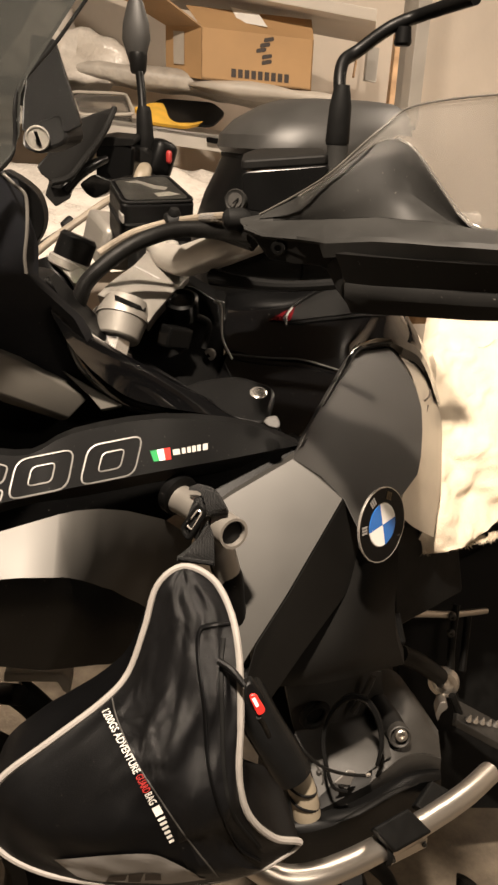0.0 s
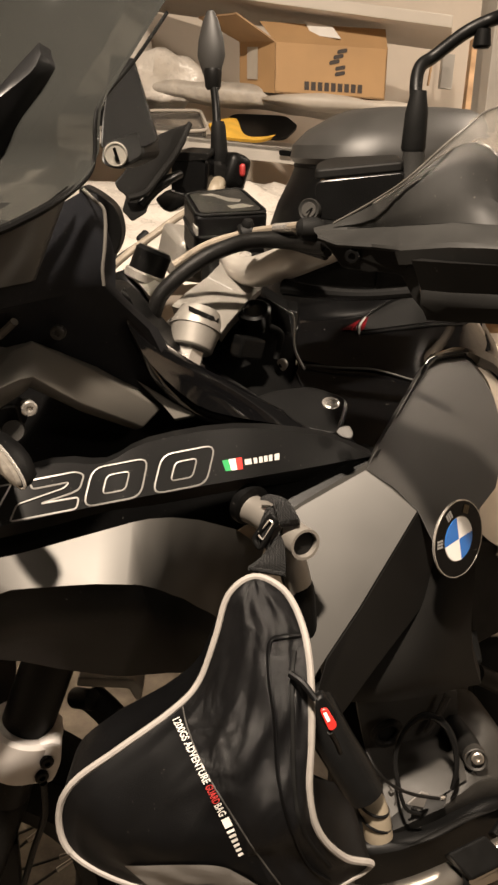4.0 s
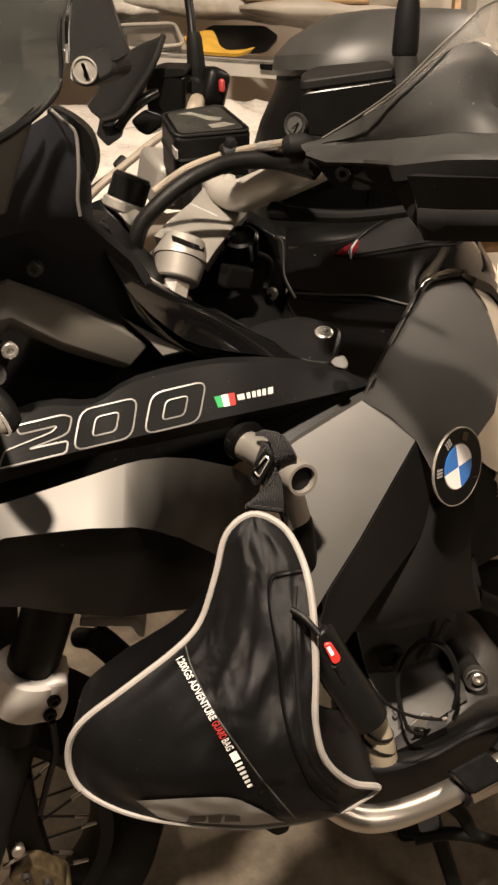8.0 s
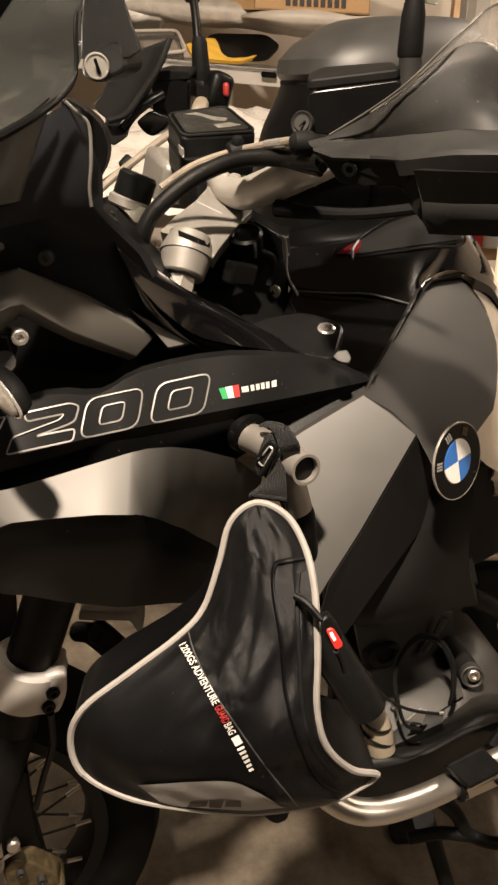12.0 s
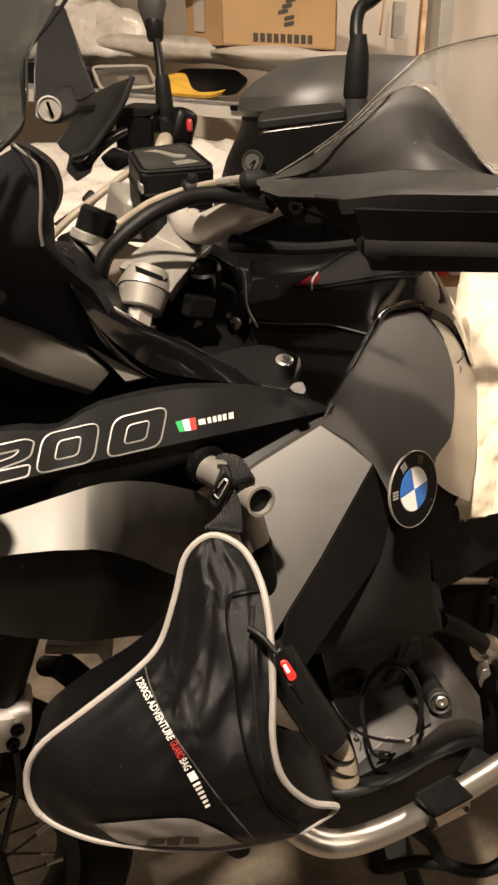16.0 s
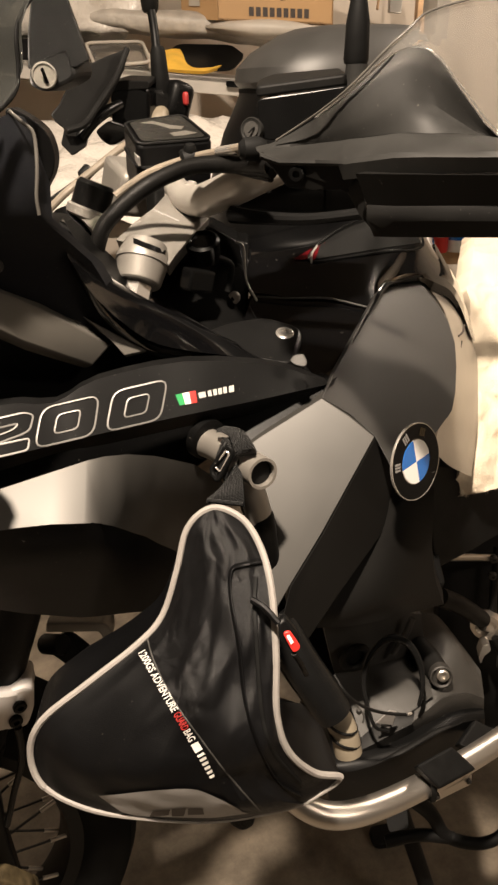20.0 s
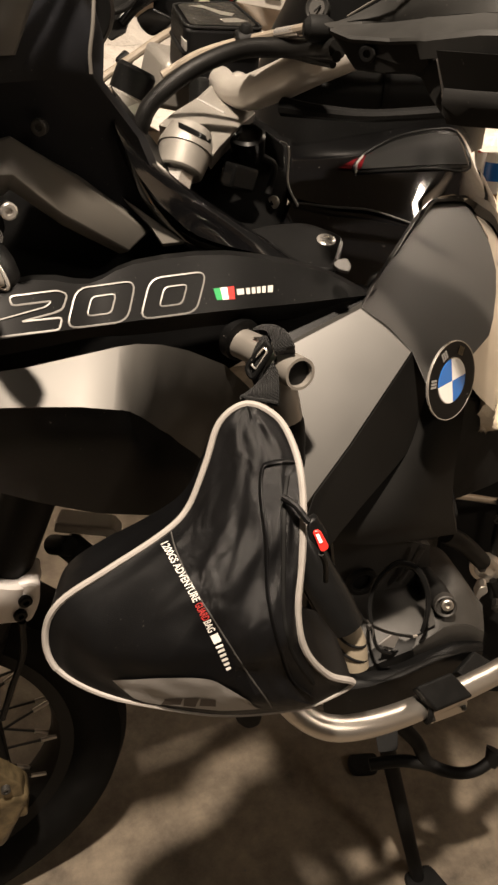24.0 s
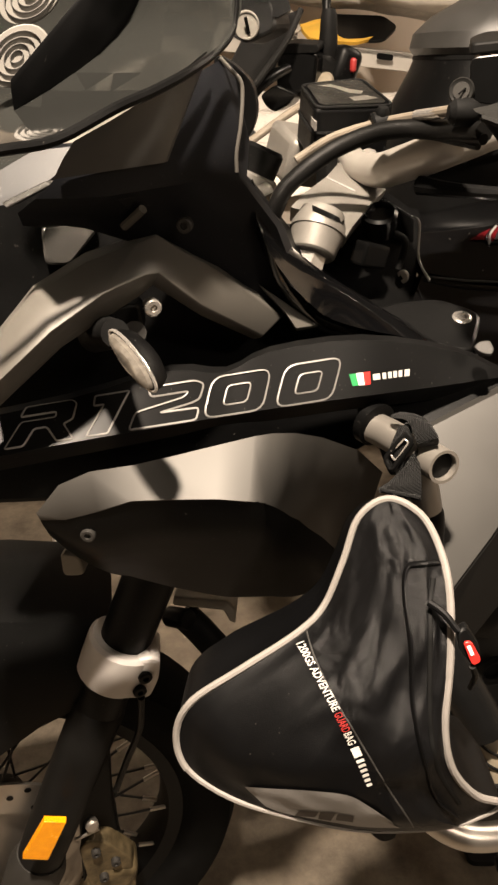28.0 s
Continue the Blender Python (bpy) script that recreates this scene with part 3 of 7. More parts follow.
part("beam_tip", slab([(0.086, 0.612, 1.083), (0.138, 0.612, 1.045), (0.117, 0.606, 1.045), (0.107, 0.604, 1.061)], (0.002, 0.006, -0.004), 0.001), M_BEAM, bike)

# cowl below the screen
cowl = part("cowl", loft([
    [(-0.040, 0.510, 1.194), (-0.019, 0.525, 1.204), (0.017, 0.548, 1.222), (0.053, 0.570, 1.238)],
    [(-0.055, 0.495, 1.179), (-0.025, 0.512, 1.179), (0.014, 0.540, 1.180), (0.063, 0.566, 1.194)],
    [(-0.065, 0.492, 1.171), (-0.029, 0.510, 1.168), (0.014, 0.543, 1.168), (0.061, 0.565, 1.171)],
    [(-0.078, 0.520, 1.159), (-0.040, 0.540, 1.153), (0.016, 0.575, 1.140), (0.099, 0.605, 1.127)],
    [(-0.078, 0.540, 1.148), (-0.041, 0.560, 1.141), (0.033, 0.600, 1.103), (0.140, 0.632, 1.039)]], (0.01, 0.014, -0.004), 2), M_NAVY, bike, "dark satin headlamp cowl")
# light on the upper facet is put into its paler colour
part("cowl_facet", loft([
    [(-0.041, 0.488, 1.200), (-0.000, 0.518, 1.218), (0.040, 0.549, 1.242)],
    [(-0.048, 0.489, 1.191), (-0.010, 0.516, 1.200), (0.025, 0.540, 1.213)],
    [(-0.054, 0.490, 1.181), (-0.020, 0.512, 1.182), (0.010, 0.532, 1.183)]], (0.003, 0.006, 0), 2, 2), M_COWL, cowl, "upper facet in a lightened copy of the cowl colour")
part("headlamp", slab(corners([(-0.142, 0.540, 1.183), (-0.079, 0.550, 1.189), (-0.036, 0.545, 1.193), (-0.056, 0.530, 1.176), (-0.082, 0.530, 1.163), (-0.145, 0.520, 1.149)], 0.006), (0.01, 0.03, 0), 0.003), M_NAVY, bike, "dark headlamp glass")
part("headlamp_trim", slab([(-0.086, 0.515, 1.166), (-0.060, 0.515, 1.177), (-0.057, 0.513, 1.175), (-0.083, 0.513, 1.163)], (0.004, 0.006, 0), 0.001), M_ENGINE, bike)
part("cowl_edge", tube([(0.052, 0.569, 1.239), (0.059, 0.569, 1.232), (0.065, 0.569, 1.226), (0.066, 0.568, 1.217), (0.064, 0.565, 1.200), (0.061, 0.564, 1.184), (0.061, 0.564, 1.172)], 0.0013, 8), M_BEAM, cowl, "thin pale edge")
part("cowl_lining", slab(corners([(0.050, 0.582, 1.243), (0.066, 0.584, 1.234), (0.077, 0.586, 1.224), (0.080, 0.586, 1.208), (0.077, 0.586, 1.196), (0.068, 0.586, 1.184), (0.062, 0.586, 1.164), (0.050, 0.580, 1.170)], 0.008), (0.006, 0.02, 0), 0.003), M_SATIN, cowl, "rounded black inner lining")
bolt((0.025, 0.566, 1.139), (-0.3, -0.95, 0), 0.0055, "cowl_bolt", M_ENGINE, cowl)

# glossy trim between the cowl and the tank
part("intake_trim", loft([
    [(0.078, 0.600, 1.161), (0.097, 0.610, 1.123), (0.138, 0.630, 1.086), (0.181, 0.635, 1.058), (0.220, 0.620, 1.035), (0.269, 0.600, 1.014)],
    [(0.079, 0.585, 1.137), (0.097, 0.592, 1.101), (0.136, 0.605, 1.058), (0.172, 0.605, 1.042), (0.212, 0.597, 1.033), (0.264, 0.590, 1.015)],
    [(0.081, 0.595, 1.125), (0.101, 0.605, 1.082), (0.138, 0.617, 1.040), (0.174, 0.615, 1.029), (0.215, 0.605, 1.024), (0.265, 0.595, 1.010)]], BACK, 3, 2), M_GLOSS, bike, "gloss black intake trim")
plate = part("tank_bracket", slab(corners([(0.198, 0.660, 1.037), (0.229, 0.669, 1.042), (0.267, 0.659, 1.046), (0.295, 0.630, 1.039), (0.267, 0.590, 1.020), (0.248, 0.597, 1.022), (0.209, 0.620, 1.032)], 0.012), (0.002, 0.004, -0.012), 0.003), M_PANEL, bike)
part("bracket_bolt", lathe([(-0.003, 0.0088), (0.0006, 0.0088), (0.0014, 0.0078), (0.0018, 0.0052), (0.0024, 0.005), (0.0024, 0.003), (0.0014, 0.0028), (0.0014, 0)], (0.2748, 0.6283, 1.0365), (-0.1, -0.35, 0.9), 20), M_CHROME, plate, "flat steel bolt head")
bolt((0.205, 0.640, 1.035), (-0.1, -0.35, 0.9), 0.006, "bracket_bolt", M_ENGINE, plate)

# tank: gloss upper shell, gloss flank, grey side cover
tank_bm = loft([
    [(0.279, 0.722, 1.053), (0.313, 0.701, 1.049), (0.348, 0.683, 1.049), (0.385, 0.664, 1.040), (0.408, 0.688, 1.047), (0.434, 0.708, 1.052), (0.479, 0.724, 1.051), (0.543, 0.735, 1.024)],
    [(0.282, 0.746, 1.063), (0.320, 0.735, 1.068), (0.354, 0.728, 1.075), (0.406, 0.727, 1.076), (0.451, 0.733, 1.076), (0.480, 0.745, 1.075), (0.502, 0.753, 1.072), (0.543, 0.763, 1.044)],
    [(0.291, 0.774, 1.080), (0.333, 0.768, 1.087), (0.377, 0.766, 1.094), (0.421, 0.775, 1.106), (0.459, 0.782, 1.111), (0.498, 0.791, 1.110), (0.519, 0.790, 1.092), (0.549, 0.790, 1.054)],
    [(0.289, 0.859, 1.080), (0.376, 0.867, 1.087), (0.438, 0.873, 1.095), (0.482, 0.884, 1.100), (0.531, 0.895, 1.108), (0.567, 0.891, 1.104), (0.582, 0.875, 1.088), (0.592, 0.860, 1.051)]], (0.004, 0.02, -0.01), 3, 3)
tank_tree = tree(tank_bm)
shell_ = part("tank_shell", tank_bm, M_GLOSS, bike, "gloss black fuel tank shell")
part("tank_flank", loft([
    [(0.278, 0.723, 1.050), (0.314, 0.701, 1.046), (0.349, 0.684, 1.046), (0.383, 0.663, 1.038)],
    [(0.253, 0.689, 1.024), (0.292, 0.659, 1.019), (0.317, 0.637, 1.019), (0.336, 0.609, 1.015)],
    [(0.231, 0.631, 0.995), (0.267, 0.599, 0.996), (0.281, 0.581, 0.996), (0.293, 0.562, 1.005)]], (0.004, 0.02, -0.006), 3, 2), M_GLOSS, bike, "gloss black tank flank")
# small chip standing in for a pale reflection on the gloss flank
part("tank_glint", slab(corners([(0.249, 0.558, 1.037), (0.255, 0.561, 1.040), (0.262, 0.557, 1.042), (0.263, 0.550, 1.037), (0.260, 0.547, 1.033), (0.252, 0.552, 1.034)], 0.003), (0.002, 0.005, -0.004), 0.001), M_ENGINE, bike)
part("panel_backing", slab([(0.172, 0.596, 0.982), (0.234, 0.596, 0.991), (0.299, 0.574, 1.006), (0.300, 0.561, 0.986), (0.251, 0.553, 0.961), (0.216, 0.537, 0.935), (0.181, 0.540, 0.937)], (0.004, 0.02, 0), 0.002), M_SATIN, bike)
cover = part("tank_side_cover", slab([(0.289, 0.561, 1.009), (0.370, 0.640, 1.044), (0.382, 0.651, 1.049), (0.401, 0.665, 1.054), (0.418, 0.674, 1.055), (0.457, 0.687, 1.051), (0.463, 0.683, 1.046), (0.472, 0.666, 1.029), (0.474, 0.649, 1.015), (0.468, 0.625, 0.999), (0.455, 0.601, 0.984), (0.437, 0.574, 0.968), (0.421, 0.555, 0.959), (0.381, 0.527, 0.950), (0.366, 0.497, 0.932), (0.321, 0.489, 0.941), (0.314, 0.518, 0.969), (0.299, 0.538, 0.985), (0.280, 0.556, 0.997)], (0.012, 0.02, 0), 0.0008, 2), M_TANK, bike, "dark grey satin tank side cover")
# one paint in reality: light and shade are put into the facet colours
part("front_facet", slab([(0.280, 0.556, 0.997), (0.298, 0.537, 0.984), (0.314, 0.518, 0.969), (0.248, 0.486, 0.903), (0.212, 0.471, 0.869), (0.193, 0.462, 0.851), (0.193, 0.496, 0.890), (0.188, 0.529, 0.926), (0.184, 0.553, 0.952), (0.220, 0.556, 0.970)], (0.012, 0.02, 0), 0.0007), M_FACET, cover, "forward facing facet in a brightened copy of the cover grey")
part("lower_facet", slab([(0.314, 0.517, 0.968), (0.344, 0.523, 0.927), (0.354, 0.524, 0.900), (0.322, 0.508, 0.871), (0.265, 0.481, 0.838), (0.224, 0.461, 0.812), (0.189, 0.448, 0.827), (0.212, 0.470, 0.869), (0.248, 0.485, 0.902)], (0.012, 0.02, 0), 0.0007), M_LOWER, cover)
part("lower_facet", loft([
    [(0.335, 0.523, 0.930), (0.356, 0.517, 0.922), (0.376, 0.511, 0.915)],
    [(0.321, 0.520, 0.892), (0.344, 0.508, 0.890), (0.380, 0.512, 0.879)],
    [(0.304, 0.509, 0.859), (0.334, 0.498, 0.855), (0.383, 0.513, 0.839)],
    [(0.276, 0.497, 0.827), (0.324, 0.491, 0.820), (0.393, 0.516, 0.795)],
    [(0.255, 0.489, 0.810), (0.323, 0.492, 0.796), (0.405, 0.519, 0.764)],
    [(0.246, 0.487, 0.799), (0.306, 0.499, 0.775), (0.412, 0.521, 0.749)]], (0.012, 0.02, 0), 5, 4), M_LOWER, cover, "curved belly of the side cover, darkened for the shade on it")
part("knee_panel", loft([
    [(0.475, 0.684, 1.038), (0.505, 0.700, 1.026), (0.530, 0.708, 1.004)],
    [(0.480, 0.668, 1.024), (0.517, 0.690, 1.005), (0.549, 0.710, 0.973)],
    [(0.474, 0.642, 0.999), (0.512, 0.670, 0.978), (0.565, 0.710, 0.943)],
    [(0.464, 0.618, 0.976), (0.499, 0.645, 0.955), (0.557, 0.690, 0.907)],
    [(0.444, 0.587, 0.942), (0.481, 0.615, 0.915), (0.539, 0.660, 0.878)],
    [(0.418, 0.568, 0.939), (0.456, 0.592, 0.906), (0.523, 0.640, 0.860)],
    [(0.402, 0.552, 0.920), (0.440, 0.575, 0.884), (0.507, 0.620, 0.832)]], (0.012, 0.02, 0), 3, 3), M_KNEE, bike, "light brushed grey knee panel")
for q in (((0.499, 0.662, 0.992), (0.511, 0.671, 0.993), (0.520, 0.682, 0.996)), ((0.489, 0.652, 0.979), (0.499, 0.658, 0.977), (0.510, 0.670, 0.982)), ((0.484, 0.640, 0.967), (0.497, 0.650, 0.967), (0.507, 0.663, 0.971))):
    part("scuff_mark", tube(q, 0.0012, 6), M_INK, bike)
part("cover_frame", loft([
    [(0.330, 0.598, 1.027), (0.361, 0.625, 1.043), (0.377, 0.640, 1.050), (0.399, 0.660, 1.061), (0.419, 0.672, 1.062), (0.462, 0.690, 1.059), (0.490, 0.700, 1.053), (0.515, 0.706, 1.038), (0.533, 0.705, 1.012), (0.549, 0.700, 0.970)],
    [(0.330, 0.595, 1.029), (0.361, 0.622, 1.045), (0.376, 0.637, 1.049), (0.399, 0.657, 1.061), (0.419, 0.669, 1.061), (0.459, 0.685, 1.057), (0.483, 0.691, 1.047), (0.507, 0.696, 1.034), (0.525, 0.697, 1.010), (0.541, 0.694, 0.976)],
    [(0.334, 0.600, 1.028), (0.366, 0.628, 1.044), (0.381, 0.642, 1.046), (0.404, 0.662, 1.058), (0.424, 0.674, 1.057), (0.461, 0.688, 1.052), (0.480, 0.690, 1.038), (0.505, 0.695, 1.026), (0.524, 0.697, 1.005), (0.539, 0.695, 0.979)]], (0.004, 0.012, -0.004), 3), M_GLOSS, bike, "gloss black frame round the side cover")
part("tank_rear_trim", loft([
    [(0.552, 0.800, 1.064), (0.551, 0.775, 1.048), (0.553, 0.750, 1.029), (0.561, 0.735, 0.998), (0.572, 0.725, 0.957)],
    [(0.537, 0.775, 1.057), (0.533, 0.750, 1.045), (0.536, 0.730, 1.029), (0.547, 0.720, 1.003), (0.560, 0.712, 0.962)],
    [(0.529, 0.765, 1.046), (0.521, 0.740, 1.042), (0.520, 0.715, 1.033), (0.535, 0.710, 1.007), (0.551, 0.705, 0.967)]], (0.004, 0.012, -0.004), 3, 2), M_GLOSS, bike, "gloss black trim behind the tank")
part("tank_seam", tube([(0.277, 0.717, 1.050), (0.311, 0.697, 1.049), (0.346, 0.679, 1.049), (0.382, 0.660, 1.040)], 0.0011, 6), M_ENGINE, bike)
# dark frame and body parts behind the covers
part("rear_frame_plate", slab([(0.450, 0.634, 0.856), (0.598, 0.685, 0.791), (0.607, 0.663, 0.700), (0.569, 0.668, 0.685), (0.462, 0.606, 0.719)], (0.03, 0.08, 0), 0.004), M_RUBBER, bike, "black frame plate under the seat")
part("under_cover", slab([(0.248, 0.550, 0.755), (0.445, 0.562, 0.737), (0.418, 0.557, 0.710), (0.361, 0.555, 0.721), (0.291, 0.548, 0.741)], (0.03, 0.06, 0), 0.004), M_RUBBER, bike)

# round enamel badge
b0, bn = V((0.341, 0.495, 0.950)), V((0.36, -0.86, 0.2)).normalized()
badge = part("badge", lathe([(0.001, 0.0348), (0.0022, 0.0348), (0.003, 0.0345), (0.003, 0.0338), (0.0022, 0.0337), (0.0022, 0)], b0, bn, 48), M_CHROME, bike, "round enamel badge in blue, white and black")
part("badge_ring", lathe([(0.0015, 0.0338), (0.0028, 0.0336), (0.0028, 0.0205), (0.0015, 0.02)], b0, bn, 48), M_BLACKEN, badge)
bs_ = bn.cross(V((0, 0, 1))).normalized()
bu_ = bs_.cross(bn)
for k in range(4):
    arc = [b0 + bn * 0.0024 + (bs_ * math.cos(a) + bu_ * math.sin(a)) * 0.0195 for a in (radians(90 * k - 4 + 90 * j / 8) for j in range(9))]
    part("badge_field", slab([b0 + bn * 0.0024] + arc, bn * 0.0006), M_WHITE if k % 2 else M_BLUE, badge)

for ang, mt in ((8, M_SILVERLINE), (65, M_SILVERLINE), (118, M_GOLD)):
    ca, sa = math.cos(radians(ang)), math.sin(radians(ang))
    rad_, tan_ = bs_ * ca + bu_ * sa, bu_ * ca - bs_ * sa
    for k in (-1, 0, 1):
        q = b0 + bn * 0.0029 + rad_ * 0.0267 + tan_ * 0.0027 * k
        part("badge_mark", slab([q - rad_ * 0.0036 - tan_ * 0.0009, q + rad_ * 0.0036 - tan_ * 0.0009, q + rad_ * 0.0036 + tan_ * 0.0009, q - rad_ * 0.0036 + tan_ * 0.0009], bn * 0.0004), mt, badge)

# vents on the tank shoulder
VL = [(0.348, 0.729, 1.077), (0.394, 0.730, 1.077), (0.445, 0.735, 1.077), (0.501, 0.750, 1.075)]
VH = [(0.364, 0.749, 1.088), (0.412, 0.770, 1.103), (0.462, 0.780, 1.110), (0.501, 0.788, 1.106)]


def on_shoulder(u0, u1, v0, v1, lift):
    lo, hi = curve(VL, 8), curve(VH, 8)
    k0, k1 = round(u0 * (len(lo) - 1)), round(u1 * (len(lo) - 1))
    rows = [[a.lerp(b, v0 + (v1 - v0) * q / 6) for a, b in list(zip(lo, hi))[k0:k1 + 1]] for q in range(7)]
    return lay(loft(rows, None, 1), tank_tree, lift)


vent = part("shoulder_vent", on_shoulder(0, 1, 0, 1, 0.0012), M_BLACKEN, shell_, "black slotted shoulder vent")
part("vent_rim", line_on(VL + VH[::-1], tank_tree, 0.0016, 6, True, 0.8, 0.001), M_SATIN, vent)
part("vent_edge", line_on([(0.354, 0.740, 1.072), (0.357, 0.745, 1.081), (0.368, 0.755, 1.087)], tank_tree, 0.0012, 5, lift=0.003), M_GREYPATCH, vent, "pale line at the end of the vent")
for k in range(4):
    part("vent_slat", on_shoulder(0.05 + k * 0.235, 0.05 + k * 0.235 + 0.228, 0.1, 0.9, 0.0024), M_RUBBER, vent)
part("shoulder_lens", print_on([(0.332, 0.738, 1.079), (0.357, 0.738, 1.076), (0.379, 0.757, 1.089), (0.357, 0.750, 1.085)], tank_tree, 0.002, 4), M_DARKRED, shell_, "small dark red lens")

# grey block and strut behind the beam
part("lamp_housing", slab(corners([(-0.073, 0.620, 1.132), (-0.033, 0.630, 1.132), (-0.033, 0.630, 1.125), (-0.055, 0.620, 1.103), (-0.073, 0.610, 1.106)], 0.006), (0, 0.03, 0), 0.002), M_FACET, bike, "pale headlamp housing")
part("cowl_strut", tube([(-0.016, 0.555, 1.142), (-0.004, 0.540, 1.155)], 0.003, 8, 1), M_BEAM, bike)


# screen: a smoked curved sheet, its two halves alike
def screen_row(z, xe, ye, xc):
    half = [V((xe, ye, z)), V((xe - 0.045, ye + 0.05, z - 0.002)), V((xc + 0.03, MID - 0.09, z)), V((xc, MID, z))]
    return half + [V((p.x, 2 * MID - p.y, p.z)) for p in half[-2::-1]]


screen = part("windscreen", loft([
    screen_row(1.165, -0.125, 0.47, -0.21),
    screen_row(1.19, -0.075, 0.487, -0.2),
    screen_row(1.205, -0.04, 0.503, -0.19),
    screen_row(1.222, 0.01, 0.52, -0.17),
    screen_row(1.243, 0.046, 0.549, -0.155),
    screen_row(1.262, 0.061, 0.565, -0.145),
    screen_row(1.28, 0.0635, 0.57, -0.135),
    screen_row(1.30, 0.072, 0.579, -0.125),
    screen_row(1.36, 0.119, 0.605, -0.09),
    screen_row(1.43, 0.165, 0.635, -0.05),
    screen_row(1.50, 0.21, 0.66, -0.01)], (0.004, 0.001, 0.0015), 4, 2), M_SCREEN, bike, "smoked clear windscreen")

screen.visible_shadow = False
part("screen_edge", tube([(-0.103, 0.460, 1.195), (-0.077, 0.470, 1.198), (-0.050, 0.485, 1.201), (-0.017, 0.500, 1.215), (0.004, 0.515, 1.222), (0.026, 0.530, 1.231), (0.046, 0.550, 1.241), (0.058, 0.560, 1.251), (0.062, 0.565, 1.264), (0.064, 0.570, 1.281), (0.071, 0.580, 1.296), (0.099, 0.600, 1.324), (0.129, 0.630, 1.358)], [0.003, 0.003, 0.003, 0.003, 0.003, 0.003, 0.0022, 0.0015, 0.0013, 0.0013, 0.0013, 0.0014, 0.0014], 8, 4), M_SATIN, screen, "thick dark edge")
part("screen_rail", loft([
    [(0.035, 0.635, 1.336), (0.020, 0.630, 1.322), (-0.006, 0.615, 1.296), (-0.075, 0.575, 1.227)],
    [(0.035, 0.628, 1.328), (0.026, 0.620, 1.315), (-0.007, 0.609, 1.290), (-0.076, 0.572, 1.223)],
    [(0.041, 0.636, 1.326), (0.038, 0.632, 1.313), (-0.011, 0.615, 1.256), (-0.078, 0.592, 1.178)]], (0.012, 0.02, -0.004), 3, 2), M_RAIL, bike, "glossy black rail beside the screen")
# two pale ribbed discs behind the screen
for c in ((-0.059, 0.600, 1.274), (-0.071, 0.585, 1.240)):
    disc_ = part("ribbed_disc", slab([V(c) + V((0.9, 0.1, 0.55)) * math.cos(a) * 0.021 + V((-0.35, 0.0, 0.75)) * math.sin(a) * 0.017 for a in (q * math.tau / 28 for q in range(28))], (0.001, 0.003, 0), 0.0005), M_RINGS, screen, "pale ribbed disc")
    for j in range(1, 5):
        part("disc_rib", tube([V(c) + V((0.0, -0.0008, 0)) + (V((0.9, 0.1, 0.55)) * math.cos(a) * 0.021 + V((-0.35, 0.0, 0.75)) * math.sin(a) * 0.017) * (0.2 * j) for a in (q * math.tau / 24 for q in range(24))], 0.0008, 5, 1, True, flat=0.4), M_GREYPATCH, disc_)

# handlebar
bar = part("handlebar", tube([(0.260, 1.090, 1.201), (0.262, 1.051, 1.192), (0.227, 0.816, 1.151), (0.228, 0.745, 1.146), (0.240, 0.690, 1.160), (0.258, 0.636, 1.180), (0.308, 0.627, 1.194), (0.397, 0.621, 1.194), (0.491, 0.613, 1.194)], [0.011, 0.011, 0.014, 0.016, 0.016, 0.014, 0.011, 0.011], 16), M_BAR, bike, "grey tapered metal handlebar")
part("grip", tube([(0.255, 0.685, 1.157), (0.283, 0.674, 1.158), (0.335, 0.665, 1.155), (0.462, 0.642, 1.158)], [0.014, 0.0175, 0.0175, 0.0175], 18, 2), M_RUBBER, bar, "black rubber grip")
part("grip_flange", tube([(0.332, 0.666, 1.155), (0.337, 0.664, 1.155)], 0.0205, 20, 1), M_RUBBER, bar)
part("clutch_lever", tube([(0.240, 0.669, 1.143), (0.258, 0.638, 1.143), (0.295, 0.606, 1.144), (0.355, 0.569, 1.153)], [0.008, 0.006, 0.005, 0.005], 10), M_SATIN, bar)

# hand guard
# upper faces take the lightened black, front faces a darker one for shade
guard = part("hand_guard", loft([
    [(0.224, 0.562, 1.208), (0.238, 0.555, 1.212), (0.256, 0.527, 1.227), (0.266, 0.498, 1.242), (0.292, 0.485, 1.266), (0.309, 0.470, 1.266), (0.322, 0.452, 1.244), (0.337, 0.429, 1.217), (0.360, 0.416, 1.214)],
    [(0.222, 0.555, 1.207), (0.236, 0.547, 1.210), (0.257, 0.523, 1.217), (0.267, 0.492, 1.226), (0.290, 0.473, 1.238), (0.306, 0.467, 1.238), (0.320, 0.458, 1.229), (0.335, 0.434, 1.216), (0.355, 0.408, 1.215)],
    [(0.220, 0.551, 1.207), (0.234, 0.543, 1.208), (0.257, 0.526, 1.211), (0.267, 0.496, 1.215), (0.289, 0.469, 1.219), (0.304, 0.453, 1.219), (0.318, 0.439, 1.219), (0.334, 0.423, 1.216), (0.351, 0.403, 1.215)]], (0.008, 0.01, 0.0), 3, 3), M_GUARD, bike, "black plastic hand guard")
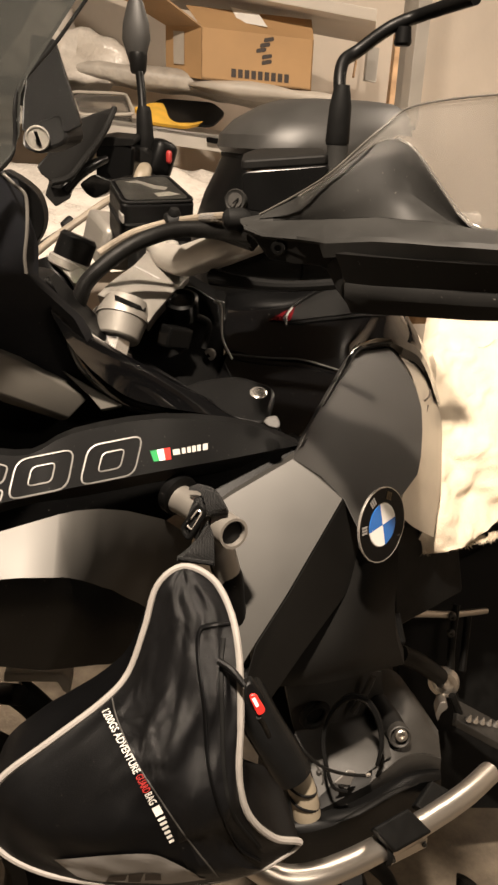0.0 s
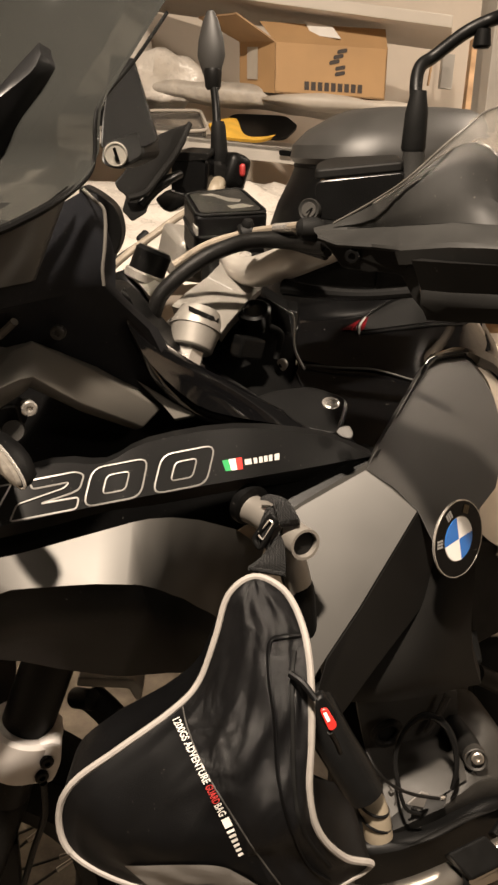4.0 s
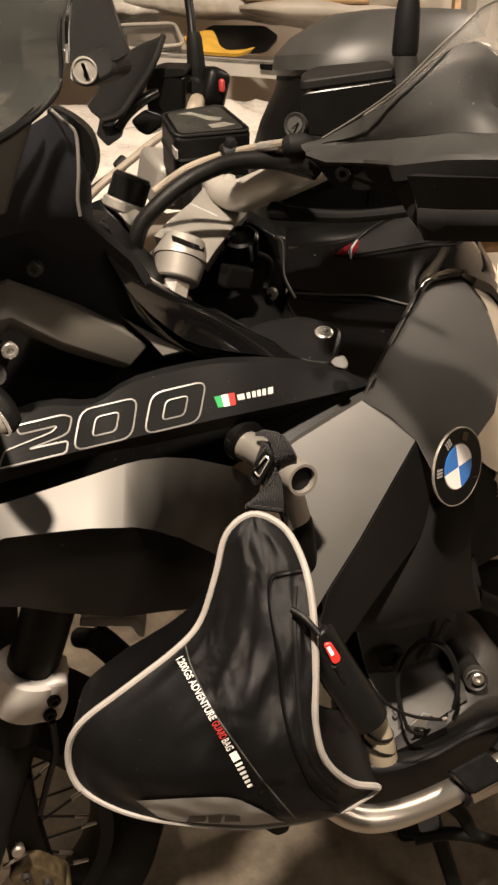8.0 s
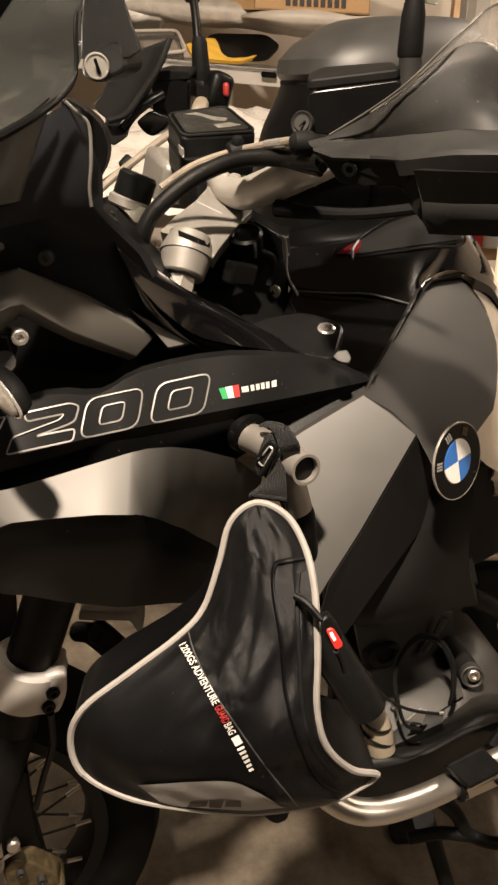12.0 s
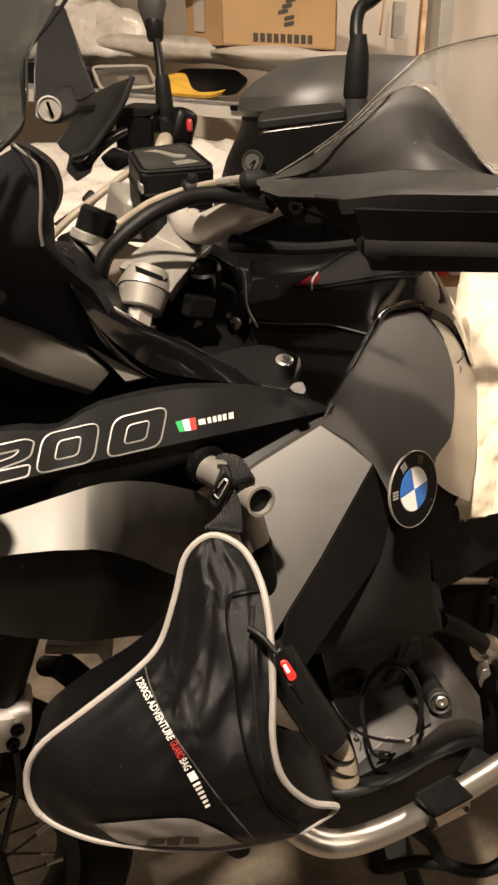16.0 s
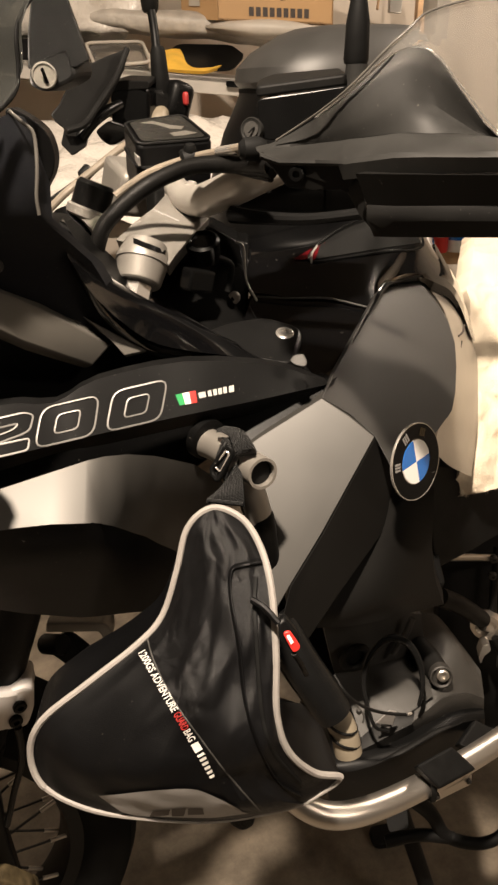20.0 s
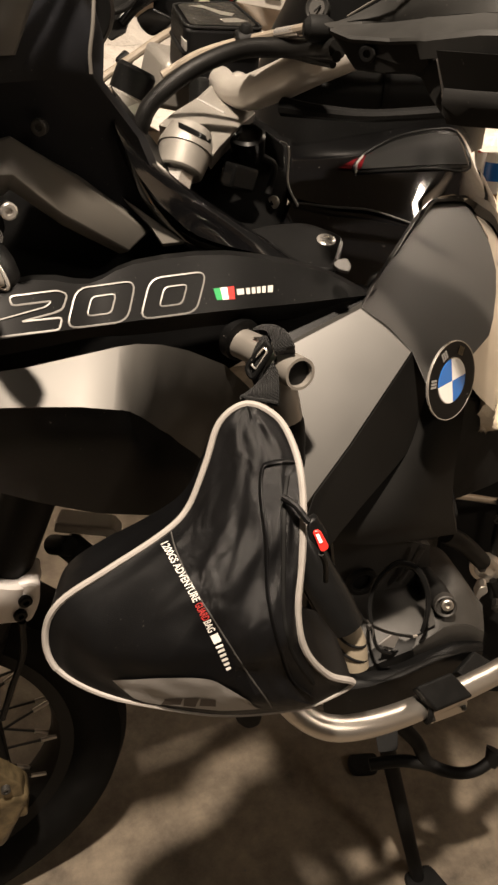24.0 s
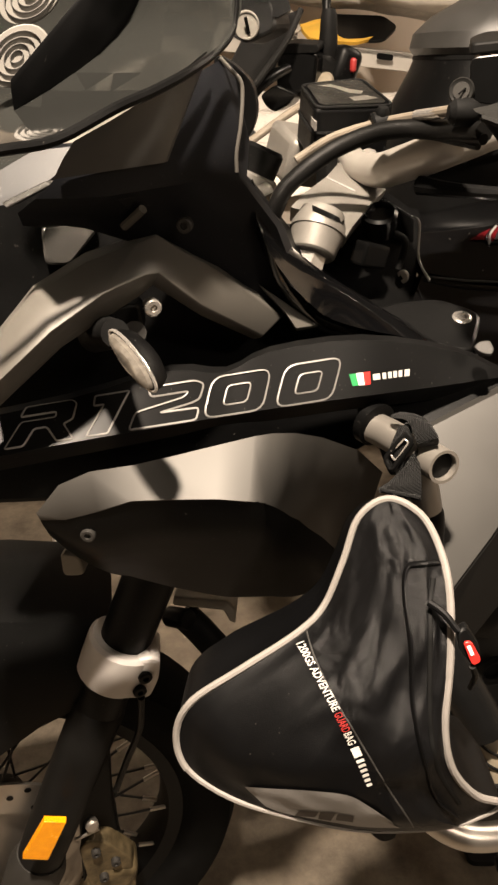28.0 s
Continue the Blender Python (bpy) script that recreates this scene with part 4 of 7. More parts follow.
part("guard_ledge", loft([
    [(0.220, 0.551, 1.207), (0.234, 0.543, 1.208), (0.257, 0.526, 1.211), (0.265, 0.501, 1.214), (0.267, 0.496, 1.215), (0.289, 0.469, 1.219), (0.304, 0.453, 1.219), (0.318, 0.439, 1.219), (0.334, 0.423, 1.216), (0.351, 0.403, 1.215)],
    [(0.217, 0.536, 1.206), (0.227, 0.525, 1.202), (0.247, 0.507, 1.202), (0.251, 0.478, 1.204), (0.252, 0.472, 1.205), (0.271, 0.443, 1.210), (0.287, 0.426, 1.211), (0.301, 0.413, 1.211), (0.318, 0.401, 1.211), (0.335, 0.386, 1.211)],
    [(0.217, 0.535, 1.204), (0.227, 0.524, 1.200), (0.247, 0.506, 1.200), (0.250, 0.476, 1.202), (0.251, 0.470, 1.202), (0.270, 0.441, 1.207), (0.285, 0.424, 1.208), (0.299, 0.411, 1.208), (0.316, 0.399, 1.208), (0.334, 0.384, 1.208)],
    [(0.217, 0.537, 1.202), (0.227, 0.526, 1.198), (0.247, 0.508, 1.198), (0.251, 0.479, 1.200), (0.252, 0.473, 1.192), (0.271, 0.444, 1.197), (0.287, 0.427, 1.198), (0.301, 0.414, 1.199), (0.318, 0.402, 1.199), (0.335, 0.387, 1.199)]], (0.008, 0.01, 0.0), 1), M_GUARD, guard, "upper ledge, lightened for the lamp falling on it")
part("guard_block", slab([(0.218, 0.548, 1.206), (0.228, 0.534, 1.202), (0.261, 0.494, 1.202), (0.264, 0.483, 1.198), (0.265, 0.480, 1.185), (0.264, 0.483, 1.179), (0.260, 0.493, 1.182), (0.251, 0.514, 1.181), (0.236, 0.532, 1.181), (0.228, 0.541, 1.194)], (0.02, 0.012, 0), 0.003, 3), M_MATTE, guard)
part("guard_front", loft([
    [(0.250, 0.453, 1.198), (0.268, 0.436, 1.198), (0.317, 0.399, 1.198), (0.340, 0.381, 1.199)],
    [(0.260, 0.454, 1.178), (0.273, 0.440, 1.178), (0.325, 0.404, 1.179), (0.349, 0.385, 1.180)],
    [(0.259, 0.452, 1.173), (0.272, 0.439, 1.173), (0.324, 0.402, 1.174), (0.348, 0.383, 1.175)],
    [(0.259, 0.452, 1.169), (0.272, 0.439, 1.169), (0.324, 0.402, 1.170), (0.348, 0.383, 1.171)],
    [(0.264, 0.450, 1.158), (0.278, 0.446, 1.157), (0.332, 0.409, 1.158), (0.358, 0.390, 1.160)]], (0.012, 0.006, 0.0), 1), M_MATTE, guard, "black front face")
part("guard_step", slab([(0.262, 0.489, 1.183), (0.265, 0.476, 1.193), (0.264, 0.464, 1.178), (0.262, 0.458, 1.172), (0.268, 0.456, 1.158), (0.263, 0.468, 1.169), (0.265, 0.483, 1.176)], (0.012, 0.012, 0), 0.001), M_MATTE, guard)
bolt((0.239, 0.520, 1.192), (-0.55, -0.8, 0), 0.0058, "guard_bolt", M_SATIN, guard)
spoil = part("guard_spoiler", loft([
    [(0.253, 0.521, 1.228), (0.264, 0.494, 1.244), (0.287, 0.477, 1.266), (0.305, 0.465, 1.267), (0.321, 0.451, 1.246), (0.336, 0.427, 1.219), (0.361, 0.412, 1.216)],
    [(0.254, 0.522, 1.229), (0.267, 0.492, 1.248), (0.290, 0.482, 1.270), (0.308, 0.475, 1.276), (0.321, 0.460, 1.269), (0.341, 0.444, 1.260), (0.371, 0.434, 1.258)],
    [(0.256, 0.522, 1.230), (0.271, 0.491, 1.251), (0.294, 0.486, 1.273), (0.310, 0.487, 1.286), (0.329, 0.480, 1.292), (0.351, 0.463, 1.296), (0.377, 0.451, 1.300)]], (0.003, 0.002, 0), 3, 2), M_CLEAR, guard, "clear smoked spoiler")
spoil.visible_shadow = False
part("spoiler_edge", tube([(0.234, 0.546, 1.213), (0.252, 0.519, 1.230), (0.264, 0.494, 1.246), (0.285, 0.483, 1.268), (0.303, 0.484, 1.281), (0.313, 0.484, 1.288), (0.329, 0.478, 1.293), (0.350, 0.462, 1.297), (0.376, 0.450, 1.300)], 0.0008, 8), M_EDGE, spoil)

# clutch reservoir, mirror
res = part("clutch_reservoir", slab(corners([(0.247, 0.620, 1.239), (0.314, 0.591, 1.247), (0.312, 0.590, 1.239), (0.292, 0.596, 1.217), (0.269, 0.603, 1.207), (0.249, 0.616, 1.209)], 0.006), (0.02, 0.03, 0.004), 0.003), M_BLACKEN, bike)
part("reservoir_lid", slab(corners([(0.248, 0.623, 1.240), (0.315, 0.593, 1.247), (0.324, 0.624, 1.252), (0.278, 0.661, 1.249), (0.262, 0.653, 1.245)], 0.005), (0.0, 0.0, 0.008), 0.002), M_MATTE, res)
part("pivot_cap", lathe([(-0.012, 0.0085), (0.0, 0.0095), (0.002, 0.0085), (0.001, 0.0068), (0.001, 0)], (0.240, 0.613, 1.217), (-0.55, -0.8, 0.15), 24), M_GUARD, res, "round metal cap with a slot")
part("cap_face", lathe([(0.0012, 0.0062), (0.0022, 0.006), (0.0022, 0)], (0.240, 0.613, 1.217), (-0.55, -0.8, 0.15), 24), M_ENGINE, res)
part("cap_slot", tube([(0.236, 0.609, 1.215), (0.241, 0.609, 1.219)], 0.0007, 6, 1), M_BLACKEN, res)
mirror = part("mirror", lathe([(0, 0.0092), (0.003, 0.0102), (0.03, 0.0093), (0.041, 0.0072), (0.046, 0.0062)], (0.327, 0.603, 1.262), (0.02, 0.0, 1), 20), M_RUBBER, bike, "black mirror stem with rubber boot")
part("mirror_stem", tube([(0.328, 0.604, 1.295), (0.331, 0.614, 1.313), (0.338, 0.622, 1.327), (0.351, 0.624, 1.335), (0.374, 0.613, 1.353), (0.396, 0.600, 1.363), (0.400, 0.538, 1.368)], 0.0054, 12), M_SATIN, mirror)
part("mirror_base", lathe([(0, 0.0105), (0.024, 0.009)], (0.327, 0.601, 1.238), (0.0, 0.0, 1), 20), M_GUARD, mirror)

# far side: right mirror, switch block, reservoir, lever guard
rm = part("mirror", lathe([(0, 0.012), (0.005, 0.0135), (0.055, 0.0105), (0.062, 0.008)], (0.292, 1.107, 1.235), (-0.02, 0.0, 1), 20), M_RUBBER, bike, "black far mirror seen from behind")
part("mirror_stem", tube([(0.295, 1.130, 1.290), (0.297, 1.143, 1.320), (0.299, 1.164, 1.355)], 0.0062, 12), M_SATIN, rm)
part("mirror_collar", lathe([(-0.02, 0.009), (-0.016, 0.0115), (0.004, 0.0135), (0.008, 0.012)], (0.298, 1.161, 1.360), (0, 0, 1), 18), M_MATTE, rm)
part("mirror_head", rings([[V((0.297, 1.164, 1.354)) + V((0.0, 0.0, h)) + (V((0.85, -0.5, 0)) * math.cos(a) * w * 0.85 + V((0.5, 0.85, 0)) * math.sin(a) * w * 0.5) for a in (j * math.tau / 14 for j in range(14))] for h, w in ((-0.004, 0.008), (0.0, 0.013), (0.012, 0.018), (0.03, 0.025), (0.05, 0.023), (0.075, 0.014), (0.087, 0.006))]), M_LID, rm)
sw = part("switch_block", block((0.311, 1.110, 1.229), (0.038, 0.05, 0.052), (0, 20, 10), 0.012, 3), M_SATIN, bike)
part("bar_stub", tube([(0.271, 1.074, 1.198), (0.277, 1.076, 1.207), (0.288, 1.100, 1.216)], 0.0125, 16), M_STUB, sw, "pale handlebar end")
part("kill_switch", block((0.320, 1.085, 1.232), (0.008, 0.01, 0.018), (0, 0, 10), 0.004, 3), M_REDPRINT, sw, "red switch")
part("brake_reservoir", slab(corners([(0.211, 1.060, 1.249), (0.250, 1.060, 1.252), (0.265, 1.065, 1.243), (0.260, 1.060, 1.207), (0.238, 1.055, 1.200), (0.212, 1.050, 1.197), (0.208, 1.055, 1.208)], 0.005), (0.03, 0.045, 0), 0.004), M_BLACKEN, bike)
part("reservoir_lid", slab(corners([(0.206, 1.055, 1.252), (0.228, 1.055, 1.257), (0.264, 1.060, 1.255), (0.264, 1.060, 1.246), (0.210, 1.055, 1.245)], 0.004), (0.02, 0.04, 0.006), 0.002), M_MATTE, bike)
part("brake_clamp", slab(corners([(0.262, 1.085, 1.241), (0.281, 1.085, 1.245), (0.302, 1.090, 1.232), (0.306, 1.090, 1.205), (0.288, 1.085, 1.195), (0.261, 1.080, 1.200)], 0.006), (0.03, 0.03, 0), 0.004), M_MATTE, bike)
part("brake_lever", tube([(0.156, 1.000, 1.193), (0.173, 1.005, 1.210), (0.197, 1.020, 1.222), (0.219, 1.040, 1.229)], [0.009, 0.0085, 0.007, 0.006], 12), M_BLACKEN, bike)
part("lever_pivot", slab(corners([(0.179, 1.020, 1.200), (0.199, 1.025, 1.212), (0.232, 1.045, 1.200), (0.222, 1.040, 1.189), (0.200, 1.030, 1.180), (0.188, 1.025, 1.187)], 0.006), (0.02, 0.03, 0), 0.004), M_BLACKEN, bike)
part("far_hand_guard", slab([(0.124, 0.990, 1.222), (0.129, 0.990, 1.213), (0.138, 0.990, 1.206), (0.131, 0.985, 1.189), (0.143, 0.985, 1.175), (0.161, 0.990, 1.184), (0.168, 1.000, 1.198), (0.175, 1.005, 1.208), (0.198, 1.020, 1.231), (0.229, 1.050, 1.268), (0.241, 1.060, 1.294), (0.207, 1.045, 1.284), (0.175, 1.030, 1.272), (0.156, 1.020, 1.258), (0.138, 1.000, 1.234)], (0.004, 0.012, 0), 0.002), M_MATTE, bike, "smoky grey far hand guard")
part("guard_lip", tube([(0.139, 0.980, 1.204), (0.162, 0.985, 1.210), (0.183, 1.000, 1.229), (0.216, 1.030, 1.261), (0.237, 1.050, 1.292)], 0.004, 10), M_MATTE, bike)

# navigation cradle with its lock
nav = part("navigation_cradle", slab([(0.098, 0.724, 1.338), (0.117, 0.729, 1.337), (0.128, 0.684, 1.271), (0.116, 0.675, 1.266), (0.077, 0.670, 1.265), (0.082, 0.685, 1.289)], (0.003, 0.012, 0), 0.0015), M_SATIN, bike, "black navigation cradle behind the screen")
part("lock_housing", slab(corners([(0.078, 0.670, 1.268), (0.111, 0.683, 1.280), (0.114, 0.671, 1.258), (0.098, 0.663, 1.252), (0.087, 0.659, 1.248), (0.075, 0.659, 1.253)], 0.01), (0.02, 0.03, 0), 0.003), M_SATIN, nav)
ln = (V((0.0, 0.0, 1.26)) - V((0.089, 0.669, 1.26))).normalized()
lock = part("lock", lathe([(-0.015, 0.0098), (0.0, 0.0098), (0.0015, 0.009), (0.0015, 0.0082), (0.0008, 0.008), (0.0008, 0)], (0.088, 0.661, 1.260), ln, 28), M_LOCK, nav, "round silver key lock")
part("key_slot", block(V((0.088, 0.658, 1.260)), (0.0024, 0.0016, 0.011), (20, -14, -12), 0), M_BLACKEN, lock)

# top yoke, fork caps, risers
FORKD = (V((-0.15, 0.65, 0.42)) - V((0.152, 0.66, 1.1))).normalized()
yoke_bm = loft([
    [(0.138, 0.713, 1.122), (0.159, 0.739, 1.130), (0.189, 0.770, 1.139), (0.218, 0.807, 1.151)],
    [(0.149, 0.704, 1.119), (0.175, 0.726, 1.125), (0.206, 0.748, 1.132), (0.232, 0.785, 1.143)],
    [(0.175, 0.678, 1.109), (0.191, 0.706, 1.118), (0.215, 0.733, 1.126), (0.235, 0.760, 1.135)],
    [(0.175, 0.662, 1.104), (0.187, 0.680, 1.109), (0.217, 0.717, 1.121), (0.242, 0.744, 1.129)]], (0.01, 0.04, -0.02), 1, edge=0.002)
yoke_tree = tree(yoke_bm)
yoke = part("top_yoke", yoke_bm, M_CAST, bike, "silver cast top yoke")
CUPD = V((-0.376, -0.457, -0.806))
cup = lathe([(-0.0165, 0.0165), (-0.0155, 0.0192), (0.0, 0.0248), (0.004, 0.0248), (0.0042, 0.0236), (0.0225, 0.0205), (0.0240, 0.0190), (0.0241, 0.012)], (0.157, 0.685, 1.107), CUPD, 40)
cup_tree = tree(cup)
part("fork_clamp", cup, M_CAST, yoke, "silver fork clamp")
part("clamp_slot", print_on([(0.146, 0.668, 1.131), (0.175, 0.668, 1.117), (0.174, 0.668, 1.113), (0.146, 0.668, 1.126)], cup_tree, 0.0012, 4), M_BLACKEN, yoke)
part("fork_nut", lathe([(0.024, 0.0125), (0.025, 0.0135), (0.040, 0.0135), (0.041, 0.0125)], (0.157, 0.685, 1.107), CUPD, 6), M_CHROME, yoke, "bright hexagon nut")
part("fork_cap", cyl(V((0.151, 0.681, 1.093)), V((0.142, 0.692, 1.053)), 0.0145, n=24), M_CHROME, yoke, "polished fork tube")
part("fork_collar", lathe([(0, 0.018), (0.004, 0.0195), (0.012, 0.0195), (0.014, 0.017)], V((0.147, 0.685, 1.076)), FORKD, 24), M_CAST, yoke)
part("yoke_seam", line_on([(0.180, 0.740, 1.144), (0.177, 0.736, 1.136), (0.180, 0.731, 1.127), (0.188, 0.725, 1.123), (0.198, 0.723, 1.124), (0.204, 0.723, 1.130)], yoke_tree, 0.0013, 5), M_ENGINE, yoke)
part("yoke_edge", line_on([(0.182, 0.738, 1.143), (0.196, 0.729, 1.136), (0.204, 0.724, 1.132)], yoke_tree, 0.0014, 6), M_SILVERLINE, yoke)
part("far_fork_cap", lathe([(0, 0.021), (0.026, 0.021), (0.03, 0.018)], (0.137, 0.854, 1.130), -FORKD, 28), M_SATIN, yoke, "black far fork cap")
part("cap_ring", lathe([(-0.004, 0.0225), (-0.002, 0.0245), (0.006, 0.0245), (0.008, 0.022)], (0.135, 0.853, 1.125), -FORKD, 28), M_CAST, yoke, "silver clamp ring")
part("far_clamp", slab(corners([(0.109, 0.856, 1.138), (0.120, 0.853, 1.137), (0.148, 0.824, 1.125), (0.149, 0.815, 1.119), (0.132, 0.806, 1.114), (0.127, 0.830, 1.122)], 0.004), (0.006, 0.03, -0.014), 0.003), M_CAST, yoke)
part("far_fork_tube", tube([(0.121, 0.870, 1.127), (0.122, 0.853, 1.096), (0.122, 0.838, 1.068)], 0.022, 20), M_SATIN, yoke)
part("bar_riser", block((0.195, 0.901, 1.145), (0.05, 0.07, 0.05), (15, 10, 10), 0.008, 3), M_CAST, yoke)
part("bar_clamp", slab(corners([(0.215, 0.769, 1.156), (0.232, 0.779, 1.163), (0.237, 0.764, 1.162), (0.226, 0.744, 1.138), (0.214, 0.750, 1.141)], 0.006), (0.012, 0.04, -0.01), 0.004), M_CAST, yoke)
part("yoke_backing", slab([(0.140, 0.792, 1.082), (0.203, 0.771, 1.085), (0.233, 0.773, 1.108), (0.292, 0.769, 1.095), (0.267, 0.710, 1.014), (0.207, 0.691, 1.028), (0.162, 0.716, 1.044), (0.129, 0.739, 1.065)], (0.02, 0.05, 0), 0.003), M_BLACKEN, bike)
part("ignition_block", slab(corners([(0.212, 0.747, 1.114), (0.244, 0.757, 1.119), (0.273, 0.745, 1.101), (0.282, 0.756, 1.057), (0.287, 0.763, 1.025), (0.239, 0.767, 1.026), (0.210, 0.757, 1.058)], 0.006), (0.02, 0.06, 0), 0.002), M_BLACKEN, bike)
bolt((0.259, 0.728, 1.048), (-0.4, -0.85, 0.1), 0.0065, "block_bolt", M_STEEL, bike)
part("block_edge", tube([(0.264, 0.732, 1.105), (0.271, 0.727, 1.099), (0.270, 0.719, 1.068), (0.272, 0.694, 1.052)], 0.0012, 8), M_SILVERLINE, bike)
part("ignition_switch", lathe([(0, 0.016), (0.02, 0.017), (0.022, 0.014), (0.019, 0.011), (0.019, 0)], (0.226, 0.717, 1.096), (-0.2, -0.4, 0.9), 24), M_BLACKEN, bike, "black ignition switch")
part("wiring_loom", tube([(0.218, 0.730, 1.106), (0.237, 0.719, 1.095), (0.253, 0.715, 1.085), (0.247, 0.712, 1.060)], 0.0035, 10), M_RUBBER, bike)
part("connector", block((0.211, 0.697, 1.079), (0.03, 0.02, 0.022), (0, 15, 20), 0.003), M_BLACKEN, bike)
part("warning_label", slab([(0.221, 0.726, 1.108), (0.239, 0.731, 1.111), (0.240, 0.726, 1.108), (0.222, 0.722, 1.105)], (0, 0.002, -0.001)), M_STICKER, bike, "small yellow label")

# hoses and cables
part("brake_hose", tube([(0.112, 0.700, 1.070), (0.113, 0.690, 1.105), (0.118, 0.683, 1.128), (0.127, 0.684, 1.143), (0.150, 0.685, 1.161), (0.177, 0.683, 1.176), (0.207, 0.667, 1.187), (0.236, 0.636, 1.189), (0.244, 0.578, 1.192)], 0.0075, 12), M_HOSE, bike, "thick black hose")
part("clutch_hose", tube([(0.212, 0.672, 1.189), (0.236, 0.634, 1.186), (0.243, 0.576, 1.187)], 0.004, 10), M_HOSE, bike)
part("throttle_cable", tube([(0.096, 0.914, 1.122), (0.124, 0.914, 1.144), (0.158, 0.924, 1.164), (0.196, 0.933, 1.186), (0.226, 0.950, 1.196)], 0.0045, 10), M_TAN, bike, "beige sheathed cable")
part("throttle_cable", tube([(0.105, 0.927, 1.133), (0.146, 0.935, 1.155), (0.197, 0.954, 1.182)], 0.0035, 10), M_HOSE, bike)
part("clutch_line", tube([(0.142, 0.711, 1.161), (0.172, 0.709, 1.178), (0.201, 0.693, 1.189), (0.221, 0.667, 1.196), (0.236, 0.609, 1.205)], 0.0038, 10), M_TAN, bike, "beige sheathed line")
part("hose_clip", lathe([(-0.007, 0.009), (-0.005, 0.0105), (0.005, 0.0105), (0.007, 0.009)], (0.208, 0.689, 1.190), (1, -0.1, 0.25), 16), M_RUBBER, bike)
part("clip_knob", lathe([(0, 0.005), (0.007, 0.006), (0.011, 0.004)], (0.208, 0.687, 1.193), (0, -0.3, 1), 14), M_RUBBER, bike)
part("cable_clip", lathe([(-0.008, 0.0065), (-0.006, 0.008), (0.006, 0.008), (0.008, 0.0065)], (0.153, 0.953, 1.158), (0.6, 0.1, 0.5), 14), M_RUBBER, bike)
part("lever_cable", tube([(0.210, 0.680, 1.185), (0.230, 0.650, 1.188), (0.240, 0.622, 1.187), (0.245, 0.596, 1.186)], 0.0035, 10), M_HOSE, bike)
part("lever_cable", tube([(0.213, 0.677, 1.182), (0.233, 0.647, 1.184), (0.243, 0.618, 1.182), (0.248, 0.592, 1.181)], 0.003, 10), M_HOSE, bike)
bolt((0.288, 0.612, 1.249), (0, -0.2, 1), 0.0035, "lid_screw", M_ENGINE, res)
bolt((0.269, 0.640, 1.246), (0, -0.2, 1), 0.0035, "lid_screw", M_ENGINE, res)
part("mirror_nut", lathe([(0, 0.006), (0.012, 0.0075), (0.014, 0.006)], (0.384, 0.607, 1.354), (0, 0, -1), 14), M_SATIN, mirror)
part("line_fitting", lathe([(-0.012, 0.005), (-0.008, 0.009), (0.004, 0.0095), (0.01, 0.006)], (0.234, 0.592, 1.204), (1, -0.2, 0), 16), M_RUBBER, bike)
part("line_ferrule", tube([(0.225, 0.655, 1.198), (0.233, 0.626, 1.202)], 0.0045, 12, 1), M_CHROME, bike)


# turn signal
SA, SB = V((-0.029, 0.495, 1.093)), V((-0.006, 0.468, 1.063))
sx, sz = (SB - SA).normalized(), V((-0.8, -0.55, 0.15)).normalized()
sz = (sz - sx * sz.dot(sx)).normalized()
sy = sx.cross(sz)


def oval(h, s):
    n = (SB - SA).length / 2
    return [SA.lerp(SB, 0.5) + sx * math.cos(a) * n * s + sy * math.sin(a) * 0.0068 * s + sz * h for a in (k * math.tau / 24 for k in range(24))]


sig = part("turn_signal", rings([oval(-0.014, 0.4), oval(-0.01, 0.8), oval(-0.002, 0.98), oval(0.003, 1.0), oval(0.005, 0.95)]), M_SATIN, bike, "turn signal with a crystal lens and dark ribbed back")
part("signal_lens", rings([oval(0.004, 0.93), oval(0.008, 0.85), oval(0.01, 0.5)]), M_CRYSTAL, sig, "clear crystal lens")
part("signal_rim", tube([q for q in oval(0.004, 1.0)], 0.0012, 6, 1, True), M_CHROME, sig)
for k in range(7):
    u = 0.25 + k * 0.1
    part("signal_rib", tube([SA.lerp(SB, u) + sy * 0.009 - sz * 0.001, SA.lerp(SB, u) + sy * 0.006 - sz * 0.011], 0.0011, 6, 1), M_RUBBER, sig)
part("signal_stalk", tube([(-0.041, 0.570, 1.066), (-0.029, 0.500, 1.089)], [0.014, 0.009], 14, 1), M_RUBBER, sig)
part("signal_bracket", slab(corners([(-0.039, 0.560, 1.082), (-0.032, 0.560, 1.087), (-0.010, 0.565, 1.087), (-0.008, 0.565, 1.067), (-0.014, 0.560, 1.062), (-0.036, 0.555, 1.062)], 0.005), (0.004, 0.02, 0), 0.002), M_MATTE, sig)
part("signal_stalk", tube([(-0.014, 0.570, 1.064), (-0.015, 0.545, 1.073)], 0.008, 14, 1), M_ENGINE, sig)
bolt((-0.002, 0.545, 1.090), (0.2, -1, 0), 0.006, "bracket_bolt", M_CHROME, bike)

